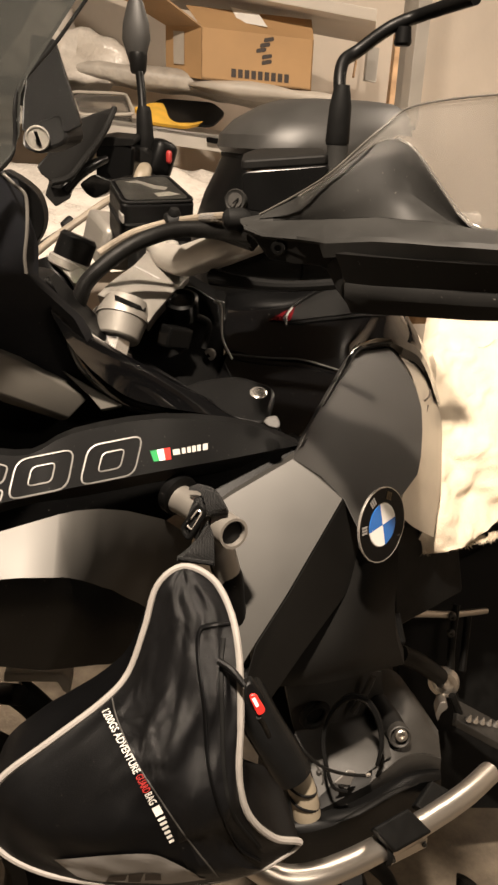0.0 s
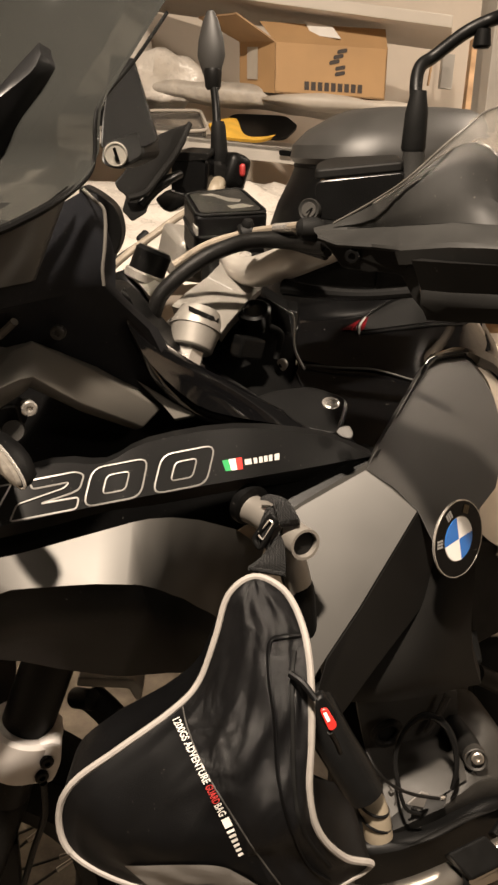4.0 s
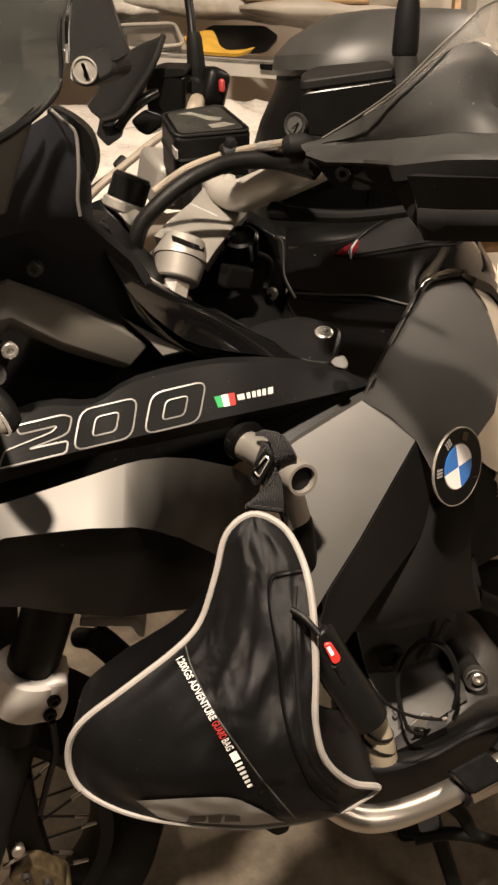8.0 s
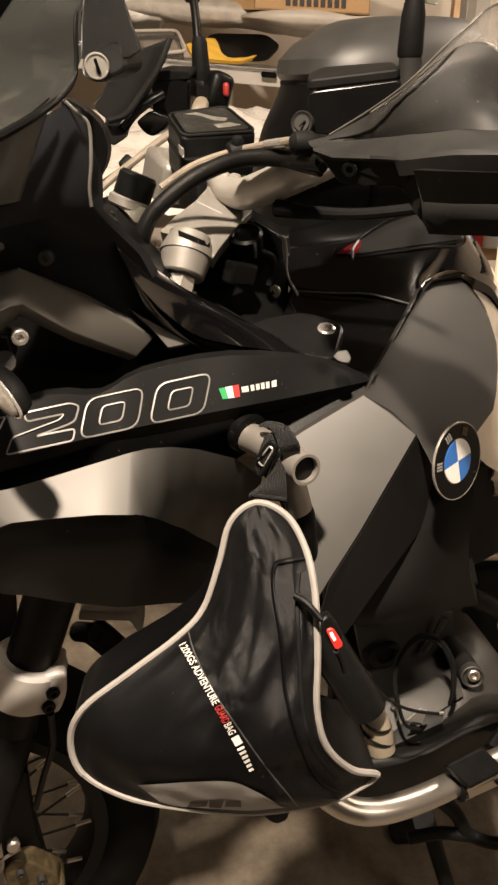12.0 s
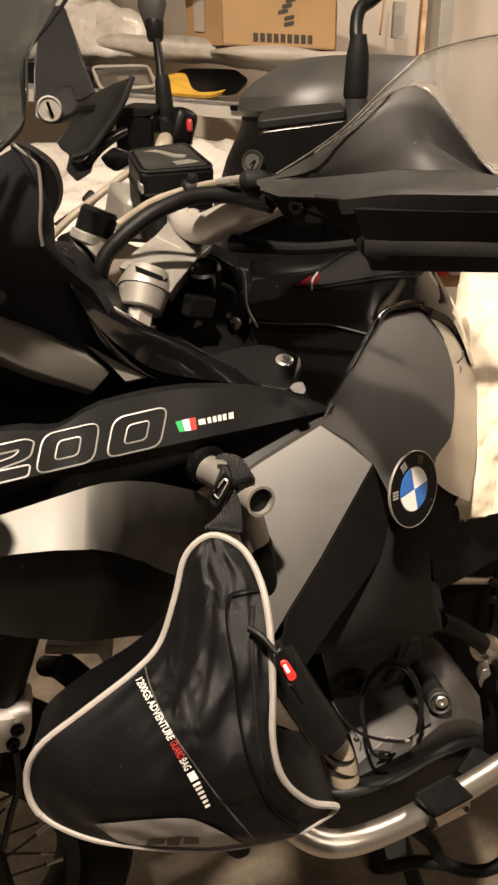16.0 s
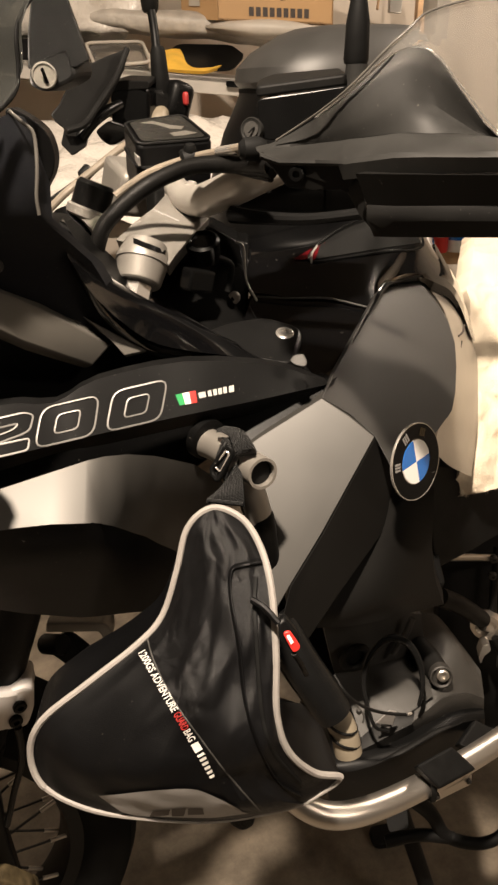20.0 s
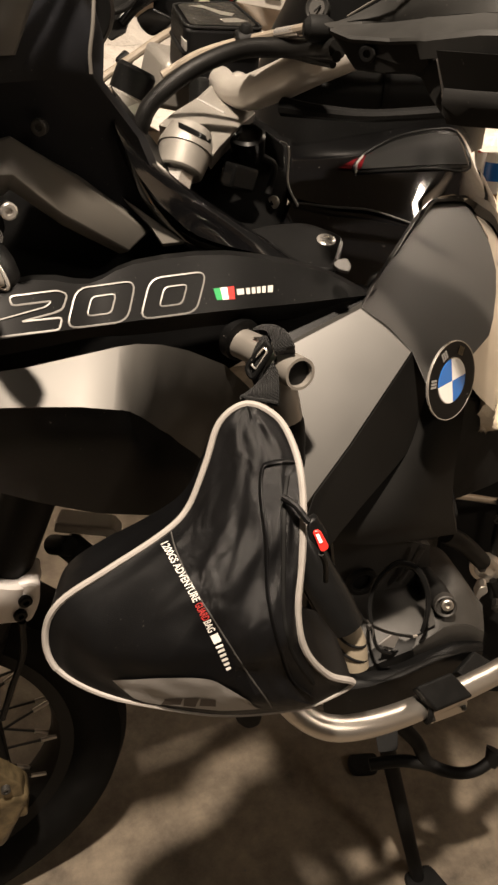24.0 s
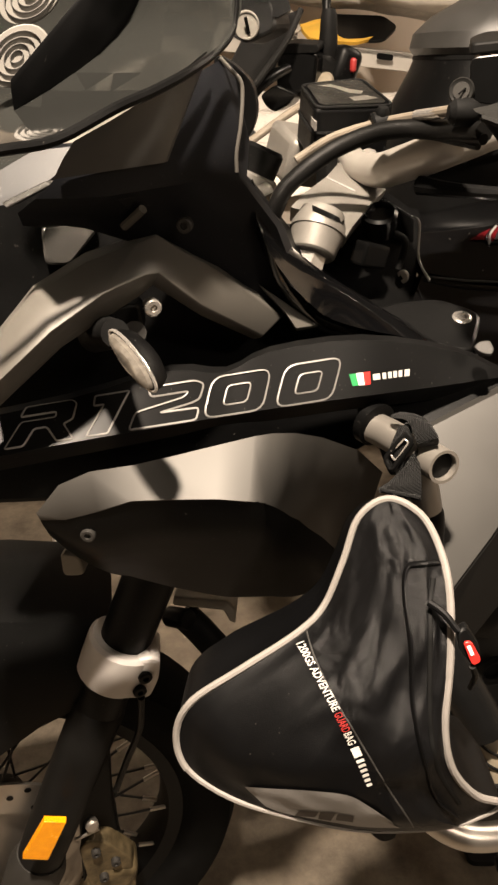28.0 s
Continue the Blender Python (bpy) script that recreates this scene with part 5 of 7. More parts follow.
# fork leg, clamp, wheel
FA = V((-0.009, 0.660, 0.788))
FB = V((-0.178, 0.650, 0.374))
fd = (FB - FA).normalized()
fork = part("fork_leg", tube([FA - fd * 0.02, FA.lerp(FB, 0.5)], 0.0275, 24, 1), M_SATIN, bike, "black fork tube")
part("fork_slider", lathe([(0, 0.027), (0.005, 0.0295), (0.2, 0.0295), (0.26, 0.028), (0.4, 0.028)], FA.lerp(FB, 0.42), fd, 24), M_MATTE, fork, "black lower leg")
cm = FA.lerp(FB, 0.275)
clampm = part("hose_clamp", lathe([(-0.028, 0.036), (-0.024, 0.0395), (0.02, 0.0395), (0.024, 0.036)], cm, fd, 28), M_CLAMP, fork, "silver clamp with two bolts")
part("clamp_lug", slab(corners([(-0.061, 0.626, 0.694), (-0.022, 0.622, 0.698), (-0.013, 0.622, 0.693), (-0.016, 0.622, 0.667), (-0.027, 0.622, 0.642), (-0.062, 0.626, 0.645)], 0.008), (0.004, 0.045, 0), 0.004), M_CLAMP, clampm)
for px in ((-0.030, 0.622, 0.675), (-0.037, 0.622, 0.657)):
    bolt(px, (0.2, -1, 0), 0.0072, "clamp_bolt", M_SATIN, clampm)
part("side_reflector", slab([(-0.153, 0.600, 0.508), (-0.130, 0.600, 0.500), (-0.157, 0.600, 0.441), (-0.184, 0.600, 0.452)], (0.0, 0.008, 0), 0.001), M_ORANGE, fork, "orange reflector")

WC, STEER = V((-0.24, 0.745, 0.33)), radians(-3)
wx, wy = V((math.cos(STEER), math.sin(-STEER), 0)), V((math.sin(STEER), math.cos(STEER), 0))


def wheel_loop(prof, n=72):
    return [[WC + wy * w + (wx * math.cos(a) + V((0, 0, 1)) * math.sin(a)) * r for w, r in prof] for a in (i * math.tau / n for i in range(n + 1))]


def wheel_skin(prof, n=72):
    rows = wheel_loop(prof, n)
    bm = bmesh.new()
    g = [[bm.verts.new(p) for p in r] for r in rows[:-1]]
    for i in range(n):
        a, b = g[i], g[(i + 1) % n]
        for j in range(len(a)):
            k = (j + 1) % len(a)
            bm.faces.new((a[j], a[k], b[k], b[j]))
    return bm


wheel = part("front_wheel", wheel_skin([(-0.032, 0.226), (-0.036, 0.246), (-0.02, 0.238), (0.02, 0.238), (0.036, 0.246), (0.032, 0.226), (0.015, 0.22), (-0.015, 0.22)]), M_SATIN, bike, "black spoked rim")
part("tyre", wheel_skin([(-0.034, 0.243), (-0.052, 0.26), (-0.06, 0.285), (-0.054, 0.308), (-0.03, 0.322), (0, 0.326), (0.03, 0.322), (0.054, 0.308), (0.06, 0.285), (0.052, 0.26), (0.034, 0.243), (0, 0.24)]), M_TYRE, wheel, "black road tyre")
part("hub", tube([WC - wy * 0.05, WC + wy * 0.05], 0.03, 24, 1), M_ENGINE, wheel)
for k in range(36):
    a = k * math.tau / 36 + 0.06
    s = (-0.62, 0.62)[(k // 2) % 2]
    side = 1 if k % 2 else -1
    p0 = WC - wy * 0.042 * side + (wx * math.cos(a + s) + V((0, 0, 1)) * math.sin(a + s)) * 0.034
    p1 = WC - wy * 0.02 * side + (wx * math.cos(a) + V((0, 0, 1)) * math.sin(a)) * 0.226
    part("spoke", tube([p0, p1], 0.0019, 6, 1), M_ENGINE, wheel)
    part("spoke_nipple", tube([p1.lerp(p0, 0.13), p1], 0.003, 8, 1), M_STEEL, wheel)
disc = part("brake_disc", lathe([(0, 0.155), (0.004, 0.155), (0.004, 0.105), (0, 0.105)], WC - wy * 0.07, wy, 64), M_STEEL, wheel, "drilled steel brake disc")
for k in range(48):
    a, r = k * math.tau / 48, (0.146, 0.132, 0.118)[k % 3]
    c = WC - wy * 0.0708 + (wx * math.cos(a) + V((0, 0, 1)) * math.sin(a)) * r
    part("disc_hole", lathe([(0, 0.0042), (0.0004, 0.0042)], c, wy, 10), M_BLACKEN, wheel)


def fender():
    prof = [(-0.1, 0.2), (-0.1, 0.36), (-0.075, 0.405), (0, 0.42), (0.075, 0.405), (0.1, 0.36)]
    rows = [[WC + wy * w + (wx * math.cos(a) + V((0, 0, 1)) * math.sin(a)) * (r + (0.12 * (1 - min(1, k / 3)) if r < 0.3 else 0.0)) for w, r in prof] for k, a in enumerate(radians(64 + 8 * k) for k in range(15))]
    return loft(rows, (0, 0.004, -0.003), 1)


part("front_fender", fender(), M_SATIN, bike, "black plastic front fender")
part("caliper_bridge", slab(corners([(-0.132, 0.655, 0.368), (-0.116, 0.655, 0.382), (-0.096, 0.655, 0.368), (-0.070, 0.660, 0.322), (-0.068, 0.660, 0.253), (-0.124, 0.655, 0.269)], 0.008), (0.004, 0.025, 0), 0.005, 3), M_GOLD, bike, "gold brake caliper bridge")
for q in ((-0.111, 0.652, 0.358), (-0.089, 0.654, 0.329), (-0.106, 0.652, 0.305)):
    bolt(q, (0.1, -1, 0), 0.006, "caliper_bolt", M_ENGINE, bike)
part("pad_pin", tube([(-0.131, 0.645, 0.403), (-0.102, 0.645, 0.415)], 0.0022, 8, 1), M_STEEL, bike)
part("banjo", lathe([(0, 0.008), (0.01, 0.008), (0.012, 0.005)], (-0.111, 0.650, 0.424), (0.2, -0.9, 0.3), 8), M_STEEL, bike)
cal = part("brake_caliper", block((-0.109, 0.680, 0.260), (0.06, 0.05, 0.11), (0, 25, 0), 0.012, 3), M_GOLD, bike, "gold four piston caliper")

# cylinder head and engine
head = part("cylinder_head", loft([
    [(0.435, 0.586, 0.640), (0.458, 0.584, 0.640), (0.474, 0.577, 0.637), (0.485, 0.558, 0.621), (0.491, 0.538, 0.610)],
    [(0.419, 0.557, 0.640), (0.445, 0.548, 0.642), (0.466, 0.542, 0.632), (0.478, 0.534, 0.616), (0.488, 0.530, 0.603)],
    [(0.393, 0.524, 0.628), (0.413, 0.521, 0.636), (0.437, 0.523, 0.633), (0.461, 0.522, 0.620), (0.482, 0.521, 0.605)],
    [(0.369, 0.496, 0.617), (0.398, 0.502, 0.624), (0.418, 0.506, 0.627), (0.449, 0.510, 0.617), (0.477, 0.510, 0.598)]], (0.02, 0.06, -0.02), 3, 2), M_ENGINE, bike, "dark grey cylinder head cover")
part("head_flank", loft([
    [(0.369, 0.495, 0.617), (0.397, 0.501, 0.624), (0.418, 0.505, 0.627), (0.448, 0.509, 0.617), (0.476, 0.509, 0.599)],
    [(0.371, 0.496, 0.608), (0.401, 0.499, 0.612), (0.422, 0.503, 0.614), (0.451, 0.507, 0.604), (0.476, 0.507, 0.587)],
    [(0.371, 0.503, 0.575), (0.404, 0.505, 0.578), (0.433, 0.508, 0.580), (0.459, 0.510, 0.576), (0.482, 0.510, 0.561)]], (0.02, 0.06, -0.02), 3, 2), M_ENGINE, head)
part("head_left", loft([
    [(0.294, 0.523, 0.594), (0.320, 0.521, 0.607), (0.352, 0.516, 0.619), (0.377, 0.504, 0.621)],
    [(0.285, 0.504, 0.587), (0.315, 0.498, 0.599), (0.348, 0.496, 0.610), (0.370, 0.495, 0.616)],
    [(0.286, 0.505, 0.567), (0.320, 0.499, 0.577), (0.355, 0.497, 0.586), (0.377, 0.499, 0.593)]], (0.02, 0.06, -0.02), 3, 2), M_MATTE, head)
part("lower_cover", loft([
    [(0.275, 0.499, 0.592), (0.314, 0.490, 0.595), (0.363, 0.489, 0.599), (0.417, 0.498, 0.602), (0.473, 0.502, 0.585)],
    [(0.268, 0.491, 0.584), (0.313, 0.481, 0.590), (0.368, 0.480, 0.597), (0.417, 0.488, 0.600), (0.471, 0.497, 0.580)],
    [(0.267, 0.495, 0.557), (0.321, 0.480, 0.566), (0.376, 0.483, 0.575), (0.429, 0.490, 0.578), (0.473, 0.498, 0.566)],
    [(0.276, 0.497, 0.512), (0.333, 0.484, 0.524), (0.387, 0.484, 0.540), (0.436, 0.491, 0.552), (0.474, 0.499, 0.547)]], (0.03, 0.08, -0.01), 3, 2), M_SATIN, head, "black plastic lower cover")
part("cover_rib", tube([(0.319, 0.482, 0.591), (0.347, 0.480, 0.598), (0.392, 0.485, 0.603), (0.432, 0.492, 0.595)], [0.001, 0.0035, 0.0035, 0.002], 10, flat=0.6), M_MATTE, head)
part("bolt_boss", tube([(0.427, 0.577, 0.640), (0.422, 0.546, 0.644), (0.417, 0.518, 0.648)], [0.012, 0.0135, 0.0125], 20), M_MATTE, head)
part("boss_ring", lathe([(-0.01, 0.013), (0.002, 0.0128), (0.003, 0.0115), (0.001, 0.0095), (-0.002, 0.009), (-0.002, 0)], (0.415, 0.514, 0.651), (-0.35, -0.85, 0.35), 28), M_ENGINE, head)
bolt((0.415, 0.512, 0.655), (-0.35, -0.85, 0.35), 0.0068, "head_bolt", M_STEEL, head)
part("engine_cover", loft([
    [(0.301, 0.585, 0.712), (0.345, 0.585, 0.703), (0.390, 0.585, 0.695), (0.432, 0.585, 0.679)],
    [(0.313, 0.575, 0.638), (0.357, 0.575, 0.633), (0.397, 0.575, 0.630), (0.436, 0.575, 0.625)],
    [(0.316, 0.540, 0.621), (0.355, 0.540, 0.629), (0.389, 0.540, 0.635), (0.415, 0.540, 0.637)],
    [(0.313, 0.505, 0.600), (0.347, 0.505, 0.612), (0.379, 0.505, 0.626), (0.400, 0.505, 0.636)]], (0.01, 0.03, -0.01), 2, 2), M_ENGINE, bike, "dark grey engine cover")
part("inlet_boot", tube([(0.347, 0.562, 0.668), (0.346, 0.562, 0.660), (0.341, 0.562, 0.654), (0.334, 0.562, 0.651), (0.325, 0.562, 0.653), (0.319, 0.562, 0.658), (0.316, 0.562, 0.665), (0.317, 0.562, 0.672), (0.322, 0.562, 0.678), (0.329, 0.562, 0.681), (0.337, 0.562, 0.680), (0.344, 0.562, 0.675)], 0.0042, 10, 3, True), M_MATTE, bike, "black rubber inlet boot")
part("boot_bore", slab([(0.348, 0.566, 0.664), (0.347, 0.566, 0.657), (0.343, 0.566, 0.651), (0.336, 0.566, 0.649), (0.329, 0.566, 0.650), (0.323, 0.566, 0.654), (0.320, 0.566, 0.660), (0.321, 0.566, 0.667), (0.325, 0.566, 0.673), (0.332, 0.566, 0.675), (0.339, 0.566, 0.674), (0.345, 0.566, 0.670)], (0.001, 0.002, 0)), M_RUBBER, bike)
part("cable_tag", slab([(0.320, 0.490, 0.642), (0.335, 0.490, 0.654), (0.344, 0.490, 0.648), (0.340, 0.490, 0.631)], (0.001, 0.002, 0), 0.0004), M_GREYPATCH, bike, "pale plastic tag on the cable")
part("cover_web", tube([(0.408, 0.568, 0.694), (0.400, 0.568, 0.671), (0.384, 0.565, 0.649)], 0.004, 8), M_ENGINE, bike)
part("inlet_valley", slab([(0.329, 0.693, 0.625), (0.479, 0.658, 0.614), (0.477, 0.606, 0.561), (0.437, 0.552, 0.521), (0.342, 0.552, 0.502), (0.274, 0.569, 0.533)], (0.02, 0.06, 0), 0.004), M_MATTE, bike)
part("silver_clip", slab(corners([(0.327, 0.495, 0.630), (0.337, 0.497, 0.630), (0.343, 0.496, 0.631), (0.337, 0.490, 0.627)], 0.002), (0.004, 0.008, 0), 0.001), M_ENGINE, bike)
part("engine_block", block((0.46, 0.82, 0.52), (0.2, 0.22, 0.26), edge=0.03, seg=3), M_ENGINE, bike, "dark engine block")
part("thin_wire", tube([(0.263, 0.481, 0.740), (0.268, 0.467, 0.729), (0.282, 0.460, 0.713), (0.305, 0.456, 0.698), (0.333, 0.452, 0.688)], 0.0016, 8), M_HOSE, bike, "thin black wire")
part("wire_tip", tube([(0.330, 0.452, 0.690), (0.335, 0.453, 0.688)], 0.0018, 8, 1), M_CHROME, bike)
part("cable_loop", tube([(0.332, 0.483, 0.633), (0.317, 0.487, 0.641), (0.313, 0.499, 0.662), (0.316, 0.515, 0.682), (0.330, 0.527, 0.702), (0.354, 0.530, 0.714), (0.372, 0.521, 0.708), (0.380, 0.508, 0.689), (0.378, 0.496, 0.667), (0.373, 0.492, 0.645)], [0.0018, 0.002, 0.0022, 0.0026, 0.0034, 0.0042, 0.0042, 0.0036, 0.0028, 0.0024], 10), M_GLOSSHOSE, bike, "loop of shiny black cable")
# crash bars
crash = part("upper_crash_bar", tube([(0.168, 0.562, 0.974), (0.177, 0.542, 0.975), (0.190, 0.471, 0.983)], 0.0128, 20, 2, hollow=0.05), M_TUBE, bike, "brushed steel crash bar with an open end")
# black disc paints the shade inside the hollow tube
part("bore", lathe([(-0.004, 0.0101), (0.0, 0.0101), (0.0, 0.0)], V((0.190, 0.471, 0.983)) - V((0.18, -0.98, 0.11)) * 0.005, V((0.18, -0.98, 0.11)), 24), M_RUBBER, crash, "black disc set in the open tube for the shade inside")
part("bar_boss", lathe([(-0.004, 0.019), (0.004, 0.0185), (0.006, 0.014)], (0.172, 0.561, 0.976), (0.35, -0.9, -0.1), 24), M_SATIN, crash)
part("welded_stub", tube([(0.188, 0.503, 0.965), (0.192, 0.498, 0.946), (0.197, 0.495, 0.922)], 0.0112, 18), M_TUBE, crash)
part("down_tube", tube([(0.196, 0.496, 0.930), (0.198, 0.494, 0.917), (0.208, 0.496, 0.830), (0.215, 0.482, 0.788)], 0.011, 18), M_SATIN, crash, "black coated down tube")
part("tube_sleeve", tube([(0.198, 0.474, 0.841), (0.209, 0.450, 0.809), (0.224, 0.432, 0.779), (0.233, 0.423, 0.760)], [0.0165, 0.0175, 0.0175, 0.017], 20, 4), M_GLOSSHOSE, crash, "black padded sleeve")
part("tube_end", tube([(0.234, 0.435, 0.760), (0.243, 0.424, 0.737), (0.245, 0.415, 0.714)], 0.0125, 18), M_STUB, crash, "dusty pale tube end")
for a_, b_ in (((0.242, 0.425, 0.741), 0.3), ((0.244, 0.421, 0.729), -0.2)):
    part("cable_tie", tube([V(a_) + V((0.0137 * math.cos(a), 0.0137 * math.sin(a), -0.006 * math.cos(a) + b_ * 0.004)) for a in (k * math.tau / 12 for k in range(12))], 0.0014, 6, 2, True), M_RUBBER, crash)
part("tie_head", block((0.261, 0.428, 0.746), (0.004, 0.004, 0.005), (0, 0, 20), 0.001), M_ENGINE, crash)
part("tie_tail", tube([(0.260, 0.432, 0.751), (0.264, 0.425, 0.743), (0.262, 0.422, 0.737)], 0.0008, 6), M_ENGINE, crash)
lowbar = part("lower_crash_bar", tube([(0.197, 0.472, 0.637), (0.211, 0.447, 0.625), (0.235, 0.431, 0.614), (0.270, 0.426, 0.608), (0.326, 0.434, 0.597), (0.405, 0.449, 0.589), (0.478, 0.467, 0.582), (0.536, 0.489, 0.574)], 0.0128, 20), M_STEEL, bike, "brushed steel lower crash bar")
pad = part("foot_pad", slab([(0.333, 0.433, 0.637), (0.385, 0.446, 0.628), (0.405, 0.427, 0.606), (0.351, 0.415, 0.615)], (0.006, 0.014, -0.022), 0.003, 3), M_RUBBER, lowbar, "black rubber step pad")
part("pad_clamp", slab([(0.353, 0.427, 0.591), (0.409, 0.436, 0.584), (0.409, 0.435, 0.570), (0.355, 0.426, 0.578)], (0.004, 0.02, 0), 0.0015), M_STEEL, lowbar, "bare metal clamp plate")
for q in ((0.356, 0.423, 0.591), (0.403, 0.433, 0.580)):
    bolt(q, (-0.3, -0.95, 0), 0.0028, "clamp_screw", M_ENGINE, lowbar)
part("clamp_strap", tube([V((0.355, 0.437, 0.596)) + V((0.004 * math.cos(a), 0.0155 * math.cos(a), 0.0155 * math.sin(a))) for a in (k * math.tau / 14 for k in range(14))], 0.003, 8, 2, True), M_RUBBER, lowbar)
part("foot_pad", slab([(0.409, 0.464, 0.601), (0.447, 0.486, 0.600), (0.476, 0.476, 0.579), (0.429, 0.451, 0.589)], (0.006, 0.014, -0.022), 0.003, 3), M_RUBBER, lowbar, "black rubber step pad")

# stands and foot controls
stand = part("side_stand", tube([(0.446, 0.620, 0.304), (0.479, 0.575, 0.158), (0.512, 0.530, 0.012)], [0.0125, 0.012, 0.0115], 14, 2), M_RUBBER, bike, "black side stand leg")
part("stand_bracket", slab(corners([(0.342, 0.499, 0.491), (0.369, 0.490, 0.493), (0.361, 0.470, 0.476), (0.339, 0.476, 0.472)], 0.004), (0.01, 0.02, 0), 0.003), M_SATIN, bike)
part("stand_sole", slab(corners([(0.487, 0.480, 0.012), (0.557, 0.490, 0.012), (0.542, 0.544, 0.012), (0.492, 0.542, 0.012)], 0.012), (0, 0, -0.0115), 0.003), M_RUBBER, stand)
part("stand_lug", cyl((0.491, 0.575, 0.117), (0.495, 0.569, 0.121), 0.0045), M_STEEL, stand)
part("centre_stand", tube([(0.418, 0.552, 0.404), (0.449, 0.541, 0.365), (0.465, 0.527, 0.332), (0.496, 0.509, 0.322), (0.525, 0.500, 0.326), (0.550, 0.500, 0.341)], [0.011, 0.01, 0.009, 0.0085, 0.008, 0.008], 12), M_RUBBER, bike, "black curved centre stand arm")
part("stand_bar", tube([(0.388, 0.552, 0.325), (0.432, 0.540, 0.332), (0.475, 0.521, 0.328)], 0.0085, 12), M_RUBBER, bike)
part("stand_tip", tube([(0.545, 0.497, 0.334), (0.557, 0.503, 0.351)], [0.008, 0.016], 16, 1), M_MATTE, bike)
part("stand_foot", slab(corners([(0.494, 0.765, 0.020), (0.553, 0.753, 0.020), (0.538, 0.715, 0.020), (0.487, 0.727, 0.020)], 0.015), (0, 0, -0.015), 0.003), M_MATTE, bike)
hub = part("foot_peg_hub", lathe([(0, 0.024), (0.006, 0.0245), (0.014, 0.023), (0.014, 0.0165), (0.004, 0.0155), (0.004, 0.0)], (0.655, 0.721, 0.484), (-0.7, -0.7, 0.1), 28), M_STEEL, bike)
part("hub_bolt", lathe([(0, 0.006), (0.012, 0.006), (0.014, 0.004)], (0.642, 0.713, 0.493), (-0.7, -0.7, 0.1), 12), M_ENGINE, hub)
part("hub_link", slab(corners([(0.621, 0.689, 0.451), (0.631, 0.695, 0.467), (0.641, 0.692, 0.469), (0.642, 0.687, 0.460), (0.629, 0.687, 0.453), (0.623, 0.683, 0.442)], 0.004), (0.01, 0.02, 0), 0.002), M_STEEL, bike)
part("shift_rod", tube([(0.550, 0.712, 0.644), (0.612, 0.731, 0.614), (0.675, 0.750, 0.584), (0.789, 0.797, 0.529)], 0.0055, 12), M_STEEL, bike, "thin steel rod")
part("frame_tube", tube([(0.525, 0.675, 0.609), (0.571, 0.684, 0.572), (0.638, 0.714, 0.502)], 0.0135, 14), M_MATTE, bike, "black frame tube")
# black slab added to darken the view past the foot controls
part("rear_backing", slab([(0.651, 0.865, 0.554), (0.894, 0.876, 0.623), (0.879, 0.662, 0.167), (0.688, 0.698, 0.207), (0.620, 0.780, 0.398)], (0.02, 0.06, 0), 0.004), M_RUBBER, bike, "black backing slab that darkens the space behind the foot controls")
for q in (((0.684, 0.755, 0.597), (0.663, 0.726, 0.537), (0.666, 0.719, 0.487)), ((0.730, 0.774, 0.555), (0.702, 0.735, 0.476)), ((0.651, 0.694, 0.477), (0.673, 0.674, 0.419))):
    part("rear_hose", tube(q, 0.006, 10), M_HOSE, bike)
for q in ((0.663, 0.736, 0.593), (0.656, 0.725, 0.571), (0.666, 0.667, 0.444), (0.652, 0.670, 0.440)):
    bolt(q, (-0.5, -0.85, 0), 0.006, "frame_bolt", M_ENGINE, bike)
peg = part("foot_peg", block((0.695, 0.659, 0.427), (0.1, 0.045, 0.014), (0, 20, -40), 0.002), M_ENGINE, bike, "serrated steel foot peg")
for k in range(7):
    part("peg_tooth", lathe([(0, 0.005), (0.012, 0.0008)], V((0.662, 0.661, 0.453)).lerp(V((0.736, 0.650, 0.421)), k / 6), (0, -0.2, 1), 8), M_CHROME, peg)
part("seat_base", block((1.0, MID + 0.1, 0.9), (0.5, 0.12, 0.12), edge=0.03, seg=3), M_SATIN, bike)

# strut and bridge behind the fork
part("fork_bridge", slab([(0.011, 0.700, 0.711), (0.074, 0.700, 0.690), (0.082, 0.700, 0.677), (0.079, 0.695, 0.660), (0.072, 0.695, 0.666), (0.066, 0.697, 0.681), (0.008, 0.697, 0.699)], (0.01, 0.04, -0.01), 0.003), M_CAST, bike, "pale cast fork bridge")
part("front_strut", tube([(0.020, 0.710, 0.675), (0.037, 0.698, 0.659), (0.055, 0.675, 0.645)], 0.017, 14), M_RUBBER, bike)
part("strut_eye", cyl((0.005, 0.713, 0.671), (0.025, 0.689, 0.683), 0.012, edge=0.002), M_SATIN, bike)
part("brake_line", tube([(-0.036, 0.620, 0.649), (-0.041, 0.635, 0.586), (-0.059, 0.650, 0.522), (-0.077, 0.660, 0.459)], 0.004, 8), M_HOSE, bike)
part("caliper_bracket", slab(corners([(-0.110, 0.670, 0.496), (-0.079, 0.680, 0.505), (-0.084, 0.680, 0.412), (-0.082, 0.680, 0.319), (-0.074, 0.680, 0.231), (-0.139, 0.670, 0.229), (-0.127, 0.670, 0.406)], 0.01), (0, 0.03, 0), 0.004), M_SATIN, bike)
part("fork_foot", lathe([(0, 0.03), (0.02, 0.036), (0.12, 0.03)], V(FB) - fd * 0.01, fd, 24), M_ENGINE, fork, "grey fork foot")
